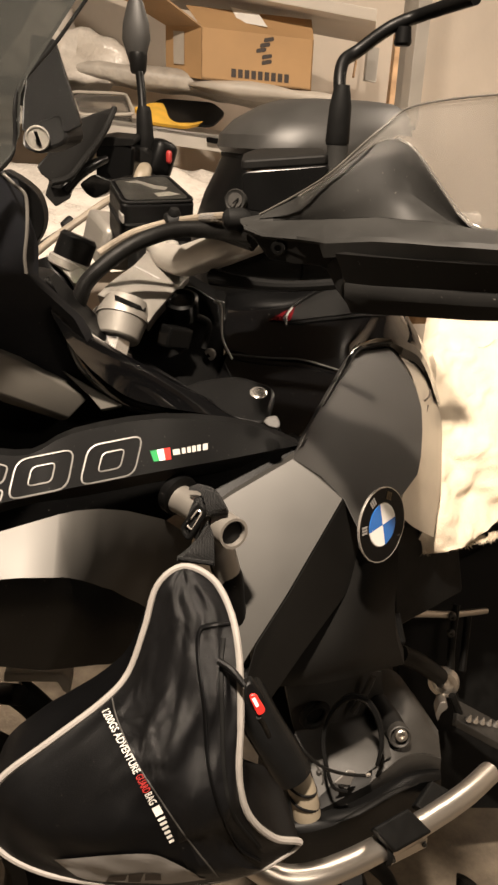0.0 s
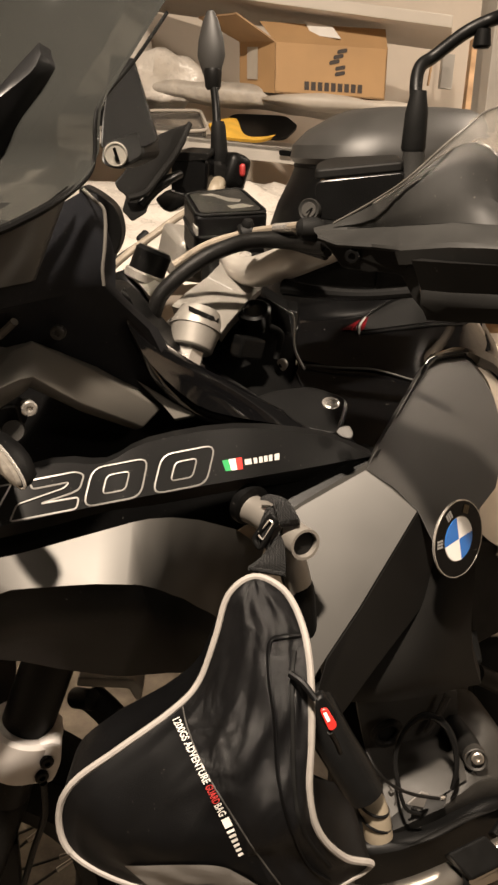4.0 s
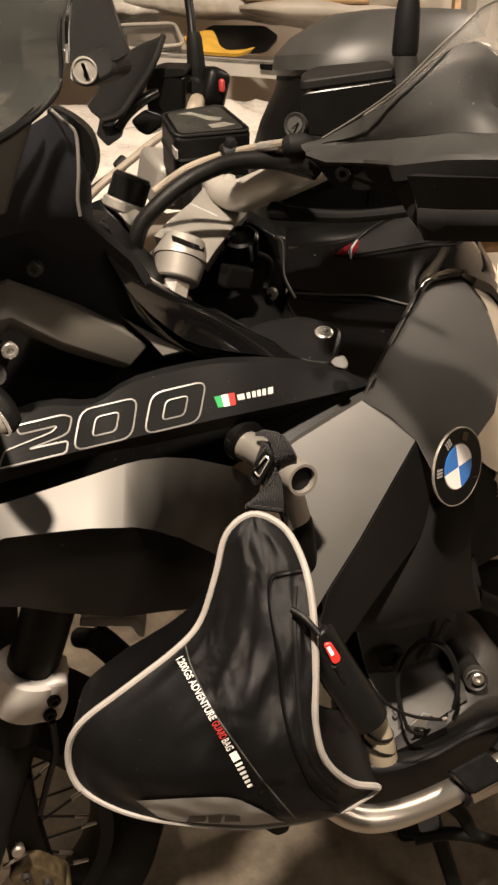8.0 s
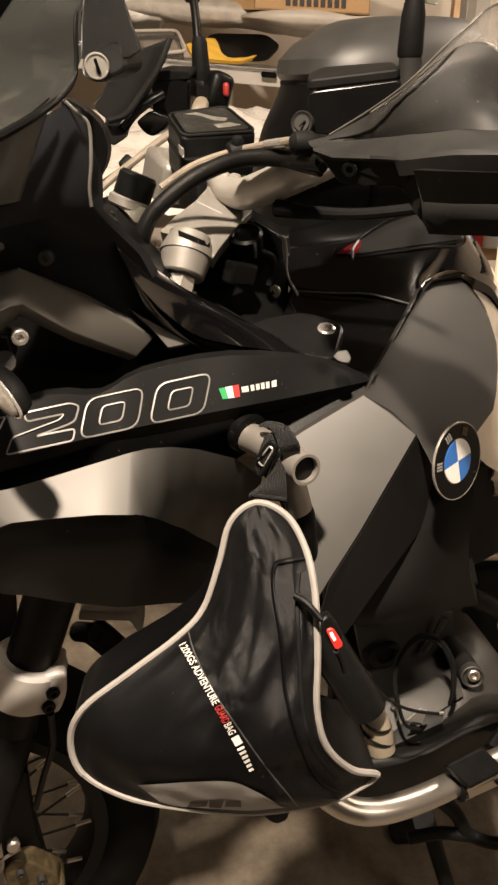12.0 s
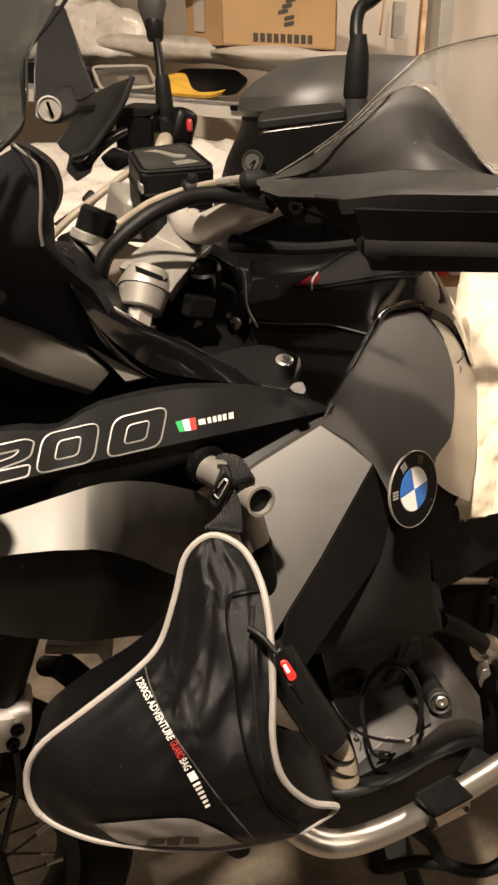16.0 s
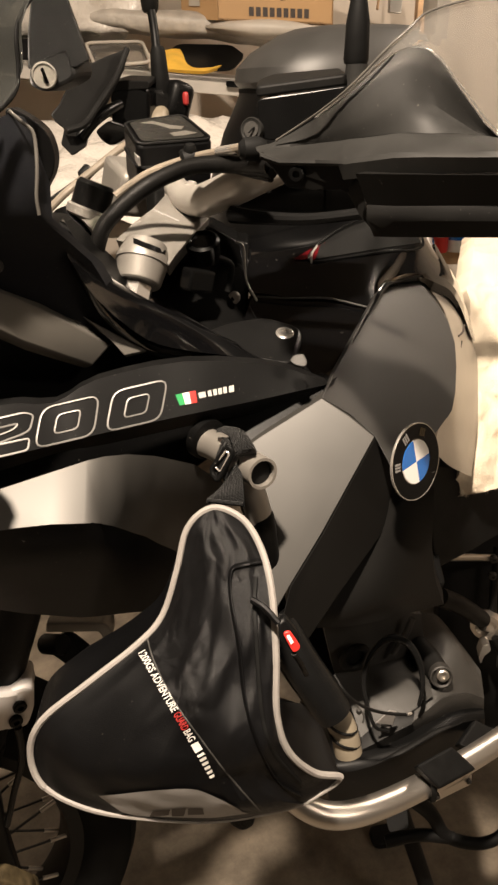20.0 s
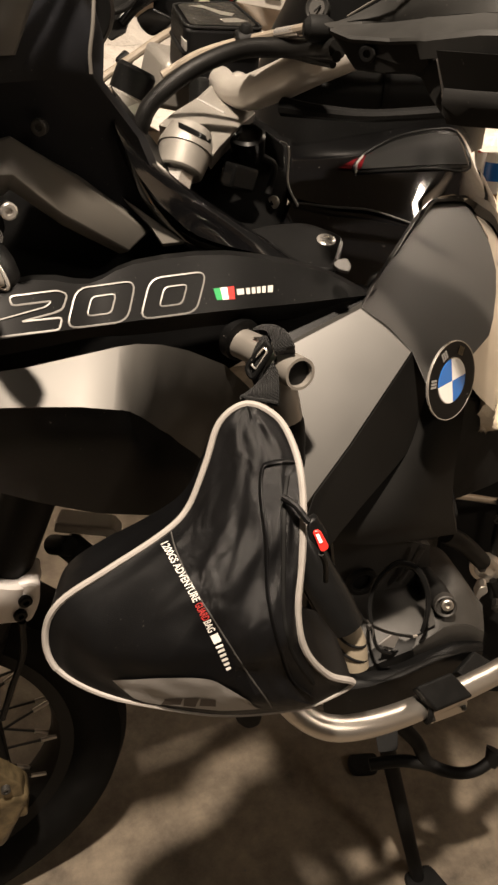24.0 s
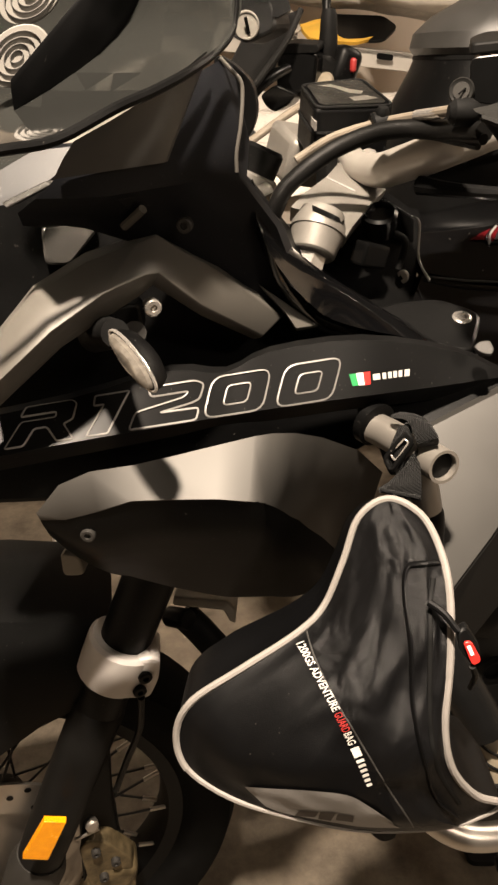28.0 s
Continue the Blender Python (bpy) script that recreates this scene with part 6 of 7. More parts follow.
part("fork_arm_cap", slab(corners([(-0.093, 0.600, 0.859), (-0.077, 0.600, 0.853), (-0.074, 0.600, 0.831), (-0.093, 0.600, 0.833)], 0.006), (0.01, 0.03, 0), 0.003), M_CAST, bike)


# ---- the bag on the crash bar ----
bag = thing("guard_bag", "black nylon guard bag with white piping hanging from a crash bar", "bag", at=(0.1, 0.42, 0.85))
OUT = [(0.146, 0.465, 0.967), (0.164, 0.450, 0.962), (0.171, 0.430, 0.947), (0.169, 0.405, 0.929), (0.162, 0.380, 0.896), (0.154, 0.360, 0.856), (0.159, 0.350, 0.827), (0.178, 0.347, 0.800), (0.200, 0.347, 0.785)]
LEFT = [(0.146, 0.465, 0.967), (0.126, 0.465, 0.954), (0.113, 0.455, 0.926), (0.097, 0.445, 0.896), (0.075, 0.437, 0.882), (0.034, 0.430, 0.864), (-0.002, 0.427, 0.844), (-0.014, 0.425, 0.817), (-0.009, 0.415, 0.792)]
BOT = [(-0.009, 0.415, 0.792), (0.018, 0.395, 0.779), (0.055, 0.375, 0.775), (0.105, 0.360, 0.765), (0.158, 0.350, 0.765), (0.186, 0.347, 0.774), (0.200, 0.347, 0.785)]
ring = curve(LEFT + BOT[1:] + OUT[::-1][1:-1], 5, True)
nl, nb = (len(LEFT) - 1) * 5, (len(BOT) - 1) * 5
lc, bc, rc = ring[:nl + 1], ring[nl:nl + nb + 1], [ring[0]] + ring[:nl + nb - 1:-1]


def bag_front():
    """The bulging front between the piping lines, with soft folds."""
    bm = bmesh.new()
    n, k = len(lc), 37
    rows = []
    for i in range(n):
        row = []
        for j in range(k):
            u, s = j / (k - 1), i / (n - 1)
            p = lc[i].lerp(rc[i], u)
            sag = bc[min(len(bc) - 1, round(u * (len(bc) - 1)))] - lc[-1].lerp(rc[-1], u)
            p = p + sag * s ** 2
            full = math.sin(math.pi * u) * math.sin(math.pi * min(1, (i + 1) / n)) ** 0.7
            fold = 0.008 * noise.noise(V((u * 5 - s * 2, s * 7, 2.0))) + 0.003 * noise.noise(V((u * 11 + s * 6, s * 13, 5.0)))
            row.append(bm.verts.new(p + V((0, -0.026 * full + fold * min(1, full * 2), 0))))
        rows.append(row)
    for r, s in zip(rows, rows[1:]):
        for j in range(k - 1):
            bm.faces.new((r[j], r[j + 1], s[j + 1], s[j]))
    bmesh.ops.remove_doubles(bm, verts=bm.verts, dist=1e-5)
    return bm


whole_front = bag_front()
bag_tree = tree(whole_front)
VIEW = (0.3, 0.83, -0.47)
SEAM = [(0.078, 0.412, 0.907), (0.080, 0.405, 0.891), (0.088, 0.390, 0.866), (0.102, 0.374, 0.838), (0.116, 0.358, 0.813), (0.133, 0.341, 0.787)]


def right_of_seam(p):
    """True where a place lies on the nylon side of the seam."""
    best = None
    for a, b in zip(SEAM, SEAM[1:]):
        a, b = V(a), V(b)
        m = (p - (a + b) / 2).length
        n = V(VIEW).cross(b - a)
        if best is None or m < best[0]:
            best = (m, (p - a).dot(n))
    return best[1] < 0


def take(keep):
    bm = whole_front.copy()
    bad = [f for f in bm.faces if right_of_seam(f.calc_center_median()) != keep]
    bmesh.ops.delete(bm, geom=bad, context="FACES")
    return bm


part("nylon_panel", take(True), M_NYLON, bag, "ribbed black nylon", 70)
part("coated_panel", take(False), M_LEATHER, bag, "smooth coated lower panel", 70)
whole = lc + bc[1:] + rc[::-1][1:-1]
mid = sum(whole, V((0, 0, 0))) / len(whole)
def back_ring(depth, small):
    """The outline moved back; its upper part also narrows and drops."""
    out = []
    for p in whole:
        up = max(0.0, min(1.0, (p.z - mid.z) / 0.1))
        q = mid + (p - mid) * (1 - small)
        out.append(q + V((0.22 * depth, depth, -0.55 * depth * up)))
    return out


part("gusset", rings([whole, back_ring(0.02, 0.01), back_ring(0.042, 0.03), back_ring(0.055, 0.16)], True), M_LEATHER, bag, "black side gusset")
part("piping", tube([p + V((0, -0.001, 0)) for p in lc[::-1] + rc[1:]], 0.0027, 8, 1), M_PIPING, bag, "white reflective piping")
part("bottom_piping", tube(bc, [0.0027, 0.0024, 0.0016, 0.0012, 0.0016, 0.0024], 8, 1), M_PIPING, bag)
part("seam", line_on(SEAM, bag_tree, 0.0007, 8), M_ENGINE, bag)
part("zip_flap", line_on([(0.162, 0.406, 0.953), (0.149, 0.409, 0.952), (0.141, 0.410, 0.948), (0.138, 0.403, 0.929), (0.138, 0.388, 0.896), (0.136, 0.374, 0.863), (0.139, 0.360, 0.834), (0.148, 0.345, 0.807), (0.162, 0.336, 0.796)], bag_tree, 0.0026, 5, n=10, flat=0.4), M_LEATHER, bag)
part("zip", line_on([(0.157, 0.403, 0.943), (0.153, 0.396, 0.925), (0.149, 0.381, 0.889), (0.146, 0.366, 0.852), (0.149, 0.353, 0.827), (0.163, 0.339, 0.805)], bag_tree, 0.0017, 5, n=8), M_RUBBER, bag)
part("grey_patch", lay(loft([[(0.027, 0.382, 0.804), (0.041, 0.378, 0.804), (0.064, 0.371, 0.805), (0.090, 0.362, 0.805), (0.104, 0.355, 0.799), (0.118, 0.347, 0.790)], [(0.033, 0.378, 0.798), (0.046, 0.373, 0.796), (0.064, 0.367, 0.795), (0.088, 0.358, 0.793), (0.103, 0.352, 0.791), (0.121, 0.345, 0.787)], [(0.040, 0.373, 0.792), (0.050, 0.368, 0.789), (0.065, 0.363, 0.787), (0.087, 0.355, 0.785), (0.102, 0.350, 0.784), (0.125, 0.343, 0.786)]], None, 5, 5), bag_tree, 0.0022), M_GREYPATCH, bag, "reflective grey patch")
part("logo_shape", join(*[print_on([a, b, c, d], bag_tree, 0.0032) for a, b, c, d in (((0.061, 0.366, 0.791), (0.073, 0.362, 0.792), (0.071, 0.361, 0.788), (0.058, 0.365, 0.788)), ((0.074, 0.362, 0.792), (0.084, 0.359, 0.792), (0.081, 0.357, 0.787), (0.073, 0.360, 0.787)), ((0.085, 0.358, 0.792), (0.095, 0.355, 0.791), (0.095, 0.353, 0.787), (0.084, 0.357, 0.787)))]), M_INK, bag)

# printed line of writing, running down beside the seam
T0, T1 = V((0.070, 0.411, 0.898)), V((0.094, 0.375, 0.836))
tr = (T1 - T0).normalized()
tu = tr.cross(V(VIEW)).normalized()
tu = tu if tu.z > 0 or tu.x > 0 else -tu
span = (T1 - T0).length


def printed(text, a, b, mat):
    bm = words(text, 0.0078, (0, 0, 0), (1, 0, 0), (0, 1, 0), 0.0)
    w = max(v.co.x for v in bm.verts)
    for v in bm.verts:
        q = T0 + tr * (span * (a + (b - a) * v.co.x / w)) + tu * v.co.y
        v.co = q
    part("lettering", lay(bm, bag_tree, 0.0012), mat, bag)


printed("1200GS ADVENTURE", 0.0, 0.67, M_PRINT)
printed("GUARD", 0.69, 0.875, M_REDPRINT)
printed("BAG", 0.88, 1.0, M_PRINT)
for k in range(7):
    w = 0.09 if k == 0 else 0.026
    a = 1.03 if k == 0 else 1.1 + k * 0.046
    q = [T0 + tr * span * (a + c * w) + tu * h * 0.0058 * (1 - 0.06 * k) for c, h in ((0, 0), (1, 0), (1, 1), (0, 1))]
    part("print_bar", print_on(q, bag_tree, 0.0012), M_PRINT, bag)

# strap, buckle and pull tab
part("strap", loft([[(0.171, 0.527, 0.997), (0.176, 0.521, 1.002), (0.179, 0.514, 1.004)], [(0.173, 0.503, 1.006), (0.178, 0.497, 1.010), (0.182, 0.491, 1.010)], [(0.172, 0.483, 1.000), (0.178, 0.478, 1.003), (0.184, 0.474, 1.005)], [(0.174, 0.484, 0.994), (0.182, 0.482, 0.995), (0.190, 0.484, 0.994)]], (0.002, 0.005, 0), 2, 3), M_WEB, bag, "ribbed black webbing strap")
part("strap", loft([[(0.169, 0.506, 0.998), (0.177, 0.499, 1.004)], [(0.161, 0.499, 0.988), (0.171, 0.491, 0.992)], [(0.157, 0.497, 0.975), (0.166, 0.488, 0.974)]], (0.002, 0.005, 0), 2, 3), M_WEB, bag)
part("strap", loft([[(0.169, 0.490, 0.977), (0.177, 0.488, 0.990)], [(0.161, 0.483, 0.971), (0.175, 0.476, 0.979)], [(0.153, 0.479, 0.967), (0.173, 0.468, 0.971)], [(0.146, 0.479, 0.963), (0.171, 0.462, 0.963)]], (0.002, 0.006, 0), 3, 3), M_WEB, bag)
part("strap_hem", tube([(0.147, 0.478, 0.966), (0.158, 0.470, 0.966), (0.170, 0.462, 0.966)], 0.0022, 8, flat=0.5), M_WEB, bag)
part("buckle", tube(corners([(0.156, 0.497, 0.980), (0.170, 0.495, 1.000), (0.173, 0.490, 0.996), (0.159, 0.490, 0.973)], 0.004), 0.0022, 8, 1, True), M_SATIN, bag, "black plastic buckle")
part("buckle", tube(corners([(0.159, 0.496, 0.984), (0.168, 0.493, 0.997), (0.170, 0.490, 0.995), (0.162, 0.491, 0.980)], 0.003), 0.0009, 8, 1, True), M_CHROME, bag)
tab = part("pull_tab", slab(corners([(0.163, 0.377, 0.920), (0.169, 0.378, 0.922), (0.176, 0.370, 0.910), (0.176, 0.367, 0.902), (0.170, 0.366, 0.900), (0.162, 0.371, 0.910)], 0.003), (0.002, 0.007, 0), 0.0015), M_SATIN, bag, "black pull tab with a red insert")
part("tab_insert", slab(corners([(0.164, 0.371, 0.916), (0.169, 0.370, 0.917), (0.175, 0.364, 0.905), (0.169, 0.364, 0.902)], 0.003), (0.0005, 0.002, 0), 0.0006), M_RED, tab)
part("tab_mark", slab([(0.166, 0.369, 0.914), (0.168, 0.369, 0.915), (0.170, 0.366, 0.910), (0.168, 0.366, 0.909)], (0.0002, 0.0008, 0)), M_WHITE, tab)
part("pull_cord", tube([(0.152, 0.398, 0.928), (0.158, 0.389, 0.926), (0.164, 0.378, 0.919)], 0.0024, 8), M_LEATHER, bag)
part("toggle_cord", tube([(0.170, 0.366, 0.900), (0.177, 0.371, 0.885), (0.196, 0.401, 0.839)], 0.002, 8), M_HOSE, bag)
part("bottom_strap", slab(corners([(0.119, 0.384, 0.738), (0.141, 0.374, 0.734), (0.139, 0.374, 0.723), (0.130, 0.375, 0.720), (0.122, 0.380, 0.725)], 0.004), (0.002, 0.006, 0), 0.001), M_NYLON, bag)


# ---- hard tank bag ----
tb = thing("tank_bag", "black hard shell tank bag with a rounded lid", "bag", at=(0.46, 0.98, 1.1))


def shell(levels, cx, cy, n=32, power=2.6):
    out = []
    for z, rx, ry, dx in levels:
        lp = []
        for j in range(n):
            a = j * math.tau / n
            c, s = math.cos(a), math.sin(a)
            lp.append(V((cx + dx + rx * math.copysign(abs(c) ** (2 / power), c), cy + ry * math.copysign(abs(s) ** (2 / power), s), z)))
        out.append(lp)
    return rings(out)


part("lid", shell([(1.243, 0.132, 0.105, 0.012), (1.25, 0.137, 0.108, 0.011), (1.266, 0.135, 0.106, 0.012), (1.284, 0.122, 0.094, 0.018), (1.302, 0.098, 0.075, 0.028), (1.309, 0.080, 0.058, 0.032), (1.312, 0.05, 0.03, 0.035)], 0.49, 0.976), M_LID, tb, "domed charcoal lid")
part("shell", shell([(1.07, 0.165, 0.11, -0.008), (1.13, 0.16, 0.112, -0.006), (1.19, 0.147, 0.11, 0.003), (1.225, 0.135, 0.106, 0.010), (1.24, 0.131, 0.104, 0.012)], 0.49, 0.976), M_SATIN, tb)
part("lid_seam", shell([(1.238, 0.1325, 0.1055, 0.012), (1.2425, 0.1325, 0.1055, 0.012)], 0.49, 0.976), M_RUBBER, tb)

# ---- pouch on the handlebar ----
pch = thing("handlebar_pouch", "small black zipped pouch with a clear window on the handlebar", "pouch", at=(0.221, 0.828, 1.174))
PT = [V(p) for p in ((0.184, 0.858, 1.215), (0.256, 0.872, 1.220), (0.271, 0.811, 1.197), (0.186, 0.804, 1.196))]
PU = V((0.0, 0.01, -0.05))
PUP = V((0, 0, 1))
wm = (PT[0] + PT[1] + PT[2] + PT[3]) / 4
part("case", slab(corners(PT, 0.009, 6), PU, 0.004, 3), M_LEATHER, pch)
part("rim", tube([p + V((0, 0, 0.0006)) for p in corners([p.lerp(wm, 0.04) for p in PT], 0.009, 6)], 0.0016, 8, 1, True), M_RUBBER, pch)
part("window", slab(corners([p.lerp(wm, 0.16) + V((0, 0, 0.0014)) for p in PT], 0.006), (0, 0, 0.0008)), M_VINYL, pch, "glossy dark plastic window")


def on_top(u, v, lift=0.0026):
    """A place on the pouch's lid: u along, v from the far side to the near one."""
    return PT[0].lerp(PT[1], u).lerp(PT[3].lerp(PT[2], u), v) + V((0, 0, lift))


# pale patches draw the S-shaped ceiling reflection on the window
for pts in (((0.22, 0.2), (0.42, 0.18), (0.62, 0.42), (0.78, 0.52), (0.7, 0.62), (0.56, 0.56), (0.42, 0.32)),
            ((0.5, 0.72), (0.74, 0.68), (0.86, 0.8), (0.7, 0.84), (0.52, 0.86))):
    part("window_sheen", slab([on_top(u, v) for u, v in pts], (0, 0, 0.0003)), M_BEAM, pch, "pale patch in the shape of the window reflection")
part("side_tag", slab([on_top(0.03, 0.75, -0.012), on_top(0.03, 0.98, -0.012), on_top(0.03, 0.98, -0.02), on_top(0.03, 0.75, -0.02)], (-0.003, -0.003, 0)), M_GREYPATCH, pch)
part("zip", tube([p + PU * 0.45 for p in corners(PT, 0.012, 5)], 0.0022, 6, 1, True), M_RUBBER, pch)
for u in (0.2, 0.8):
    part("strap", block(PT[3].lerp(PT[2], u) + PU * 1.15 + V((0, -0.004, 0)), (0.014, 0.02, 0.03), (0, 0, 20), 0.003), M_RUBBER, pch)

# ---- sheepskin on the seat ----
def fleece():
    n, k = 90, 150
    bm = bmesh.new()
    rows = []
    for i in range(n):
        u = i / (n - 1)
        row = []
        for j in range(k):
            v = j / (k - 1)
            x = 0.52 + 0.6 * v - 0.03 * u
            if u < 0.6:
                s = u / 0.6
                y, z = 0.645 - 0.01 * math.sin(s * 3.1) + 0.14 * s, 0.808 + s * 0.207 + 0.012 * math.sin(x * 20)
            else:
                s = (u - 0.6) / 0.4
                y, z = 0.79 + s * 0.26, 1.015 + 0.012 * math.sin(s * 3.14)
            x += 0.8 * (y - 0.665)
            q = V((x, y, z))
            d = V((0, -1, 0)) if u < 0.6 else V((0, 0, 1))
            q += d * (0.022 * noise.noise(q * 12) + 0.009 * noise.noise(q * 34) + 0.003 * noise.noise(q * 95) + 0.001 * noise.noise(q * 230))
            if i == 0:
                q.z += 0.02 * noise.noise(V((x * 30, 3, 0)))
            row.append(bm.verts.new(q))
        rows.append(row)
    for a, b in zip(rows, rows[1:]):
        for j in range(k - 1):
            bm.faces.new((a[j], a[j + 1], b[j + 1], b[j]))
    g = bmesh.ops.extrude_face_region(bm, geom=bm.faces[:])
    for v in g["geom"]:
        if isinstance(v, bmesh.types.BMVert):
            v.co += V((0, 0.03, -0.02))
    return bm


skin = thing("sheepskin", "cream coloured woolly sheepskin draped over the seat", "sheepskin", at=(0.9, 0.75, 1.0))
part("hide", fleece(), M_FLEECE, skin, "", 80)


def fringe(count):
    """Short wool at the hem."""
    rng = random.Random(7)
    bm = bmesh.new()
    for _ in range(count):
        x, s = 0.53 + 0.5 * rng.random(), 0.03 * rng.random()
        p = V((x, 0.645 - 0.01 * math.sin(s * 3.1) + 0.14 * s, 0.79 + s * 0.225))
        p.x += 0.8 * (p.y - 0.665)
        d = V((rng.uniform(-0.9, 0.4), rng.uniform(-0.8, 0.0), rng.uniform(-1.0, 0.3))).normalized()
        s1 = d.cross(V((1, 0.3, 0.2))).normalized()
        s2 = d.cross(s1)
        w, h = rng.uniform(0.0005, 0.001), rng.uniform(0.003, 0.007)
        t = bm.verts.new(p + d * h)
        r = [bm.verts.new(p - d * 0.004 + (s1 * math.cos(a) + s2 * math.sin(a)) * w) for a in (0, 2.1, 4.2)]
        for j in range(3):
            bm.faces.new((r[j], r[(j + 1) % 3], t))
    return bm


tagged(part("wool", fringe(1500), M_FLEECE, skin, "", 80), kind="stuff")

# ---- shelf with packing stuff ----
SH = 1.7
A, B = V((0.401, 1.829, 1.281)), V((0.654, 1.743, 1.254))
sd = (B - A).normalized()
S0, S1 = A - sd * 1.6, A + sd * 0.75
DEEP = V((0.25, 0.42, 0.0)).normalized() * 0.5
lower = thing("shelf_unit", "grey steel shelf with a turned front edge against the back wall", "shelf", at=(S0.x, S0.y, 0))
part("shelf_board", slab([S0, S1, S1 + DEEP, S0 + DEEP], (0, 0, -0.012), 0.002), M_METALSH, lower)
part("front_lip", slab([S0, S1, S1 + V((0, 0, -0.036)), S0 + V((0, 0, -0.036))], DEEP * 0.03, 0.002), M_METALSH, lower)
hole = V((0.620, 1.738, 1.245))
part("lip_slot", slab(corners([hole + sd * 0.018 + V((0, 0, 0.006)), hole + sd * 0.018 - V((0, 0, 0.006)), hole - sd * 0.018 - V((0, 0, 0.006)), hole - sd * 0.018 + V((0, 0, 0.006))], 0.006), DEEP * 0.004), M_BLACKEN, lower)
for p in (S0 + sd * 0.05, S1 - sd * 0.05, S0 + sd * 0.05 + DEEP * 0.94, S1 - sd * 0.05 + DEEP * 0.94):
    part("upright", block((p.x, p.y, 1.0), (0.035, 0.035, 2.0), edge=0.002), M_METALSH, lower)
U0, U1 = V((0.313, 1.972, 1.608)), V((1.019, 1.724, 1.515))
ud = (U1 - U0).normalized()
U0 = U0 - ud * 1.0
part("upper_board", slab([U0, U1, U1 + DEEP, U0 + DEEP], (0, 0, 0.026), 0.002), M_SHELF, lower, "white laminate upper shelf board")

# cardboard box
bx = thing("cardboard_box", "open brown cardboard box with dark printing on a shelf", "box", at=(0.754, 1.879, 1.379))
f0, f1 = V((0.632, 1.870, 1.380)), V((0.895, 1.800, 1.365))
fu, fr, fi, fl_ = V((0, 0, 0.11)), f1 - f0, V((0.1, 0.2, 0)), V((-0.05, 0.13, 0.012))
part("front_side", slab([f0, f1, f1 + fu, f0 + fu], fi * 0.012), M_CARD, bx)
part("left_side", slab([f0, f0 + fl_, f0 + fl_ + fu, f0 + fu], fr * 0.01), M_CARD, bx)
part("right_side", slab([f1, f1 + fi, f1 + fi + fu, f1 + fu], fr * -0.01), M_CARD, bx)
part("base", slab([f0, f1, f1 + fi, f0 + fi], (0, 0, 0.004)), M_CARDIN, bx)
part("back_side", slab([f0 + fi, f1 + fi, f1 + fi + fu, f0 + fi + fu], fi * 0.012), M_CARDIN, bx)

# wooden post and fittings on the back wall
solo("wooden_post", slab([(1.422, 2.271, 1.570), (1.450, 2.263, 1.570), (1.372, 2.138, 1.355), (1.341, 2.147, 1.355)], (0.02, 0.05, 0), 0.002), M_WOOD, "raw pine batten standing on the back wall", "batten")
# workbench at the right
wb = thing("workbench", "workbench with a thick pine top", "workbench", at=(1.3, 1.6, 0))
part("bench_top", block((1.55, 1.48, 0.9), (1.5, 0.6, 0.04), (0, 0, -18), 0.004), M_WOOD, wb)
for x, y in ((0.95, 1.48), (2.1, 1.11), (1.1, 1.91), (2.2, 1.56)):
    part("bench_leg", block((x, y, 0.44), (0.06, 0.06, 0.88), edge=0.004), M_WOOD, wb)

# ---- loose things on the shelf ----
def cushion(c, size, turn, amount, scale, seed, cuts=10):
    bm = bmesh.new()
    bmesh.ops.create_uvsphere(bm, u_segments=cuts * 3, v_segments=cuts * 2, radius=0.5)
    for v in bm.verts:
        for k in range(3):
            v.co[k] = math.copysign(abs(v.co[k] * 2) ** 0.6, v.co[k]) / 2
    bm.transform(Matrix.LocRotScale(V(c), Euler([radians(a) for a in turn]), V(size)))
    return lump(bm, amount, scale, seed)


solo("foam_roll", cushion((0.634, 1.966, 1.369), (0.62, 0.12, 0.05), (0, 6, -18), 0.015, 12, 1), M_FOAM, "grey dimpled packing foam lying under a box", "foam")
solo("foam_sheet", cushion((0.815, 1.873, 1.354), (0.42, 0.2, 0.035), (0, 4, -18), 0.01, 9, 2), M_PALE, "pale padded envelope under a cardboard box", "envelope")
solo("plastic_bag", cushion((0.375, 2.068, 1.419), (0.23, 0.13, 0.12), (0, 10, -15), 0.05, 16, 3, 14), M_WRAP, "crumpled clear plastic bag", "plastic bag")
solo("plastic_bag", cushion((0.295, 2.162, 1.460), (0.2, 0.15, 0.16), (0, -10, 15), 0.05, 14, 8, 14), M_WRAP, "crumpled clear plastic bag against the wall", "plastic bag")
M_GREENBOX = material("green_crate_plastic", (0.03, 0.22, 0.05), 0.4, vary=0.15, scale=30)
crate = thing("crate", "green plastic crate standing on a shelf", "crate", at=(-0.16, 2.04, 1.3))
part("body", block((-0.16, 2.04, 1.35), (0.09, 0.14, 0.1), (0, 0, -8), 0.004), M_GREENBOX, crate)
part("rim", block((-0.16, 2.04, 1.406), (0.1, 0.15, 0.014), (0, 0, -8), 0.004), M_GREENBOX, crate)
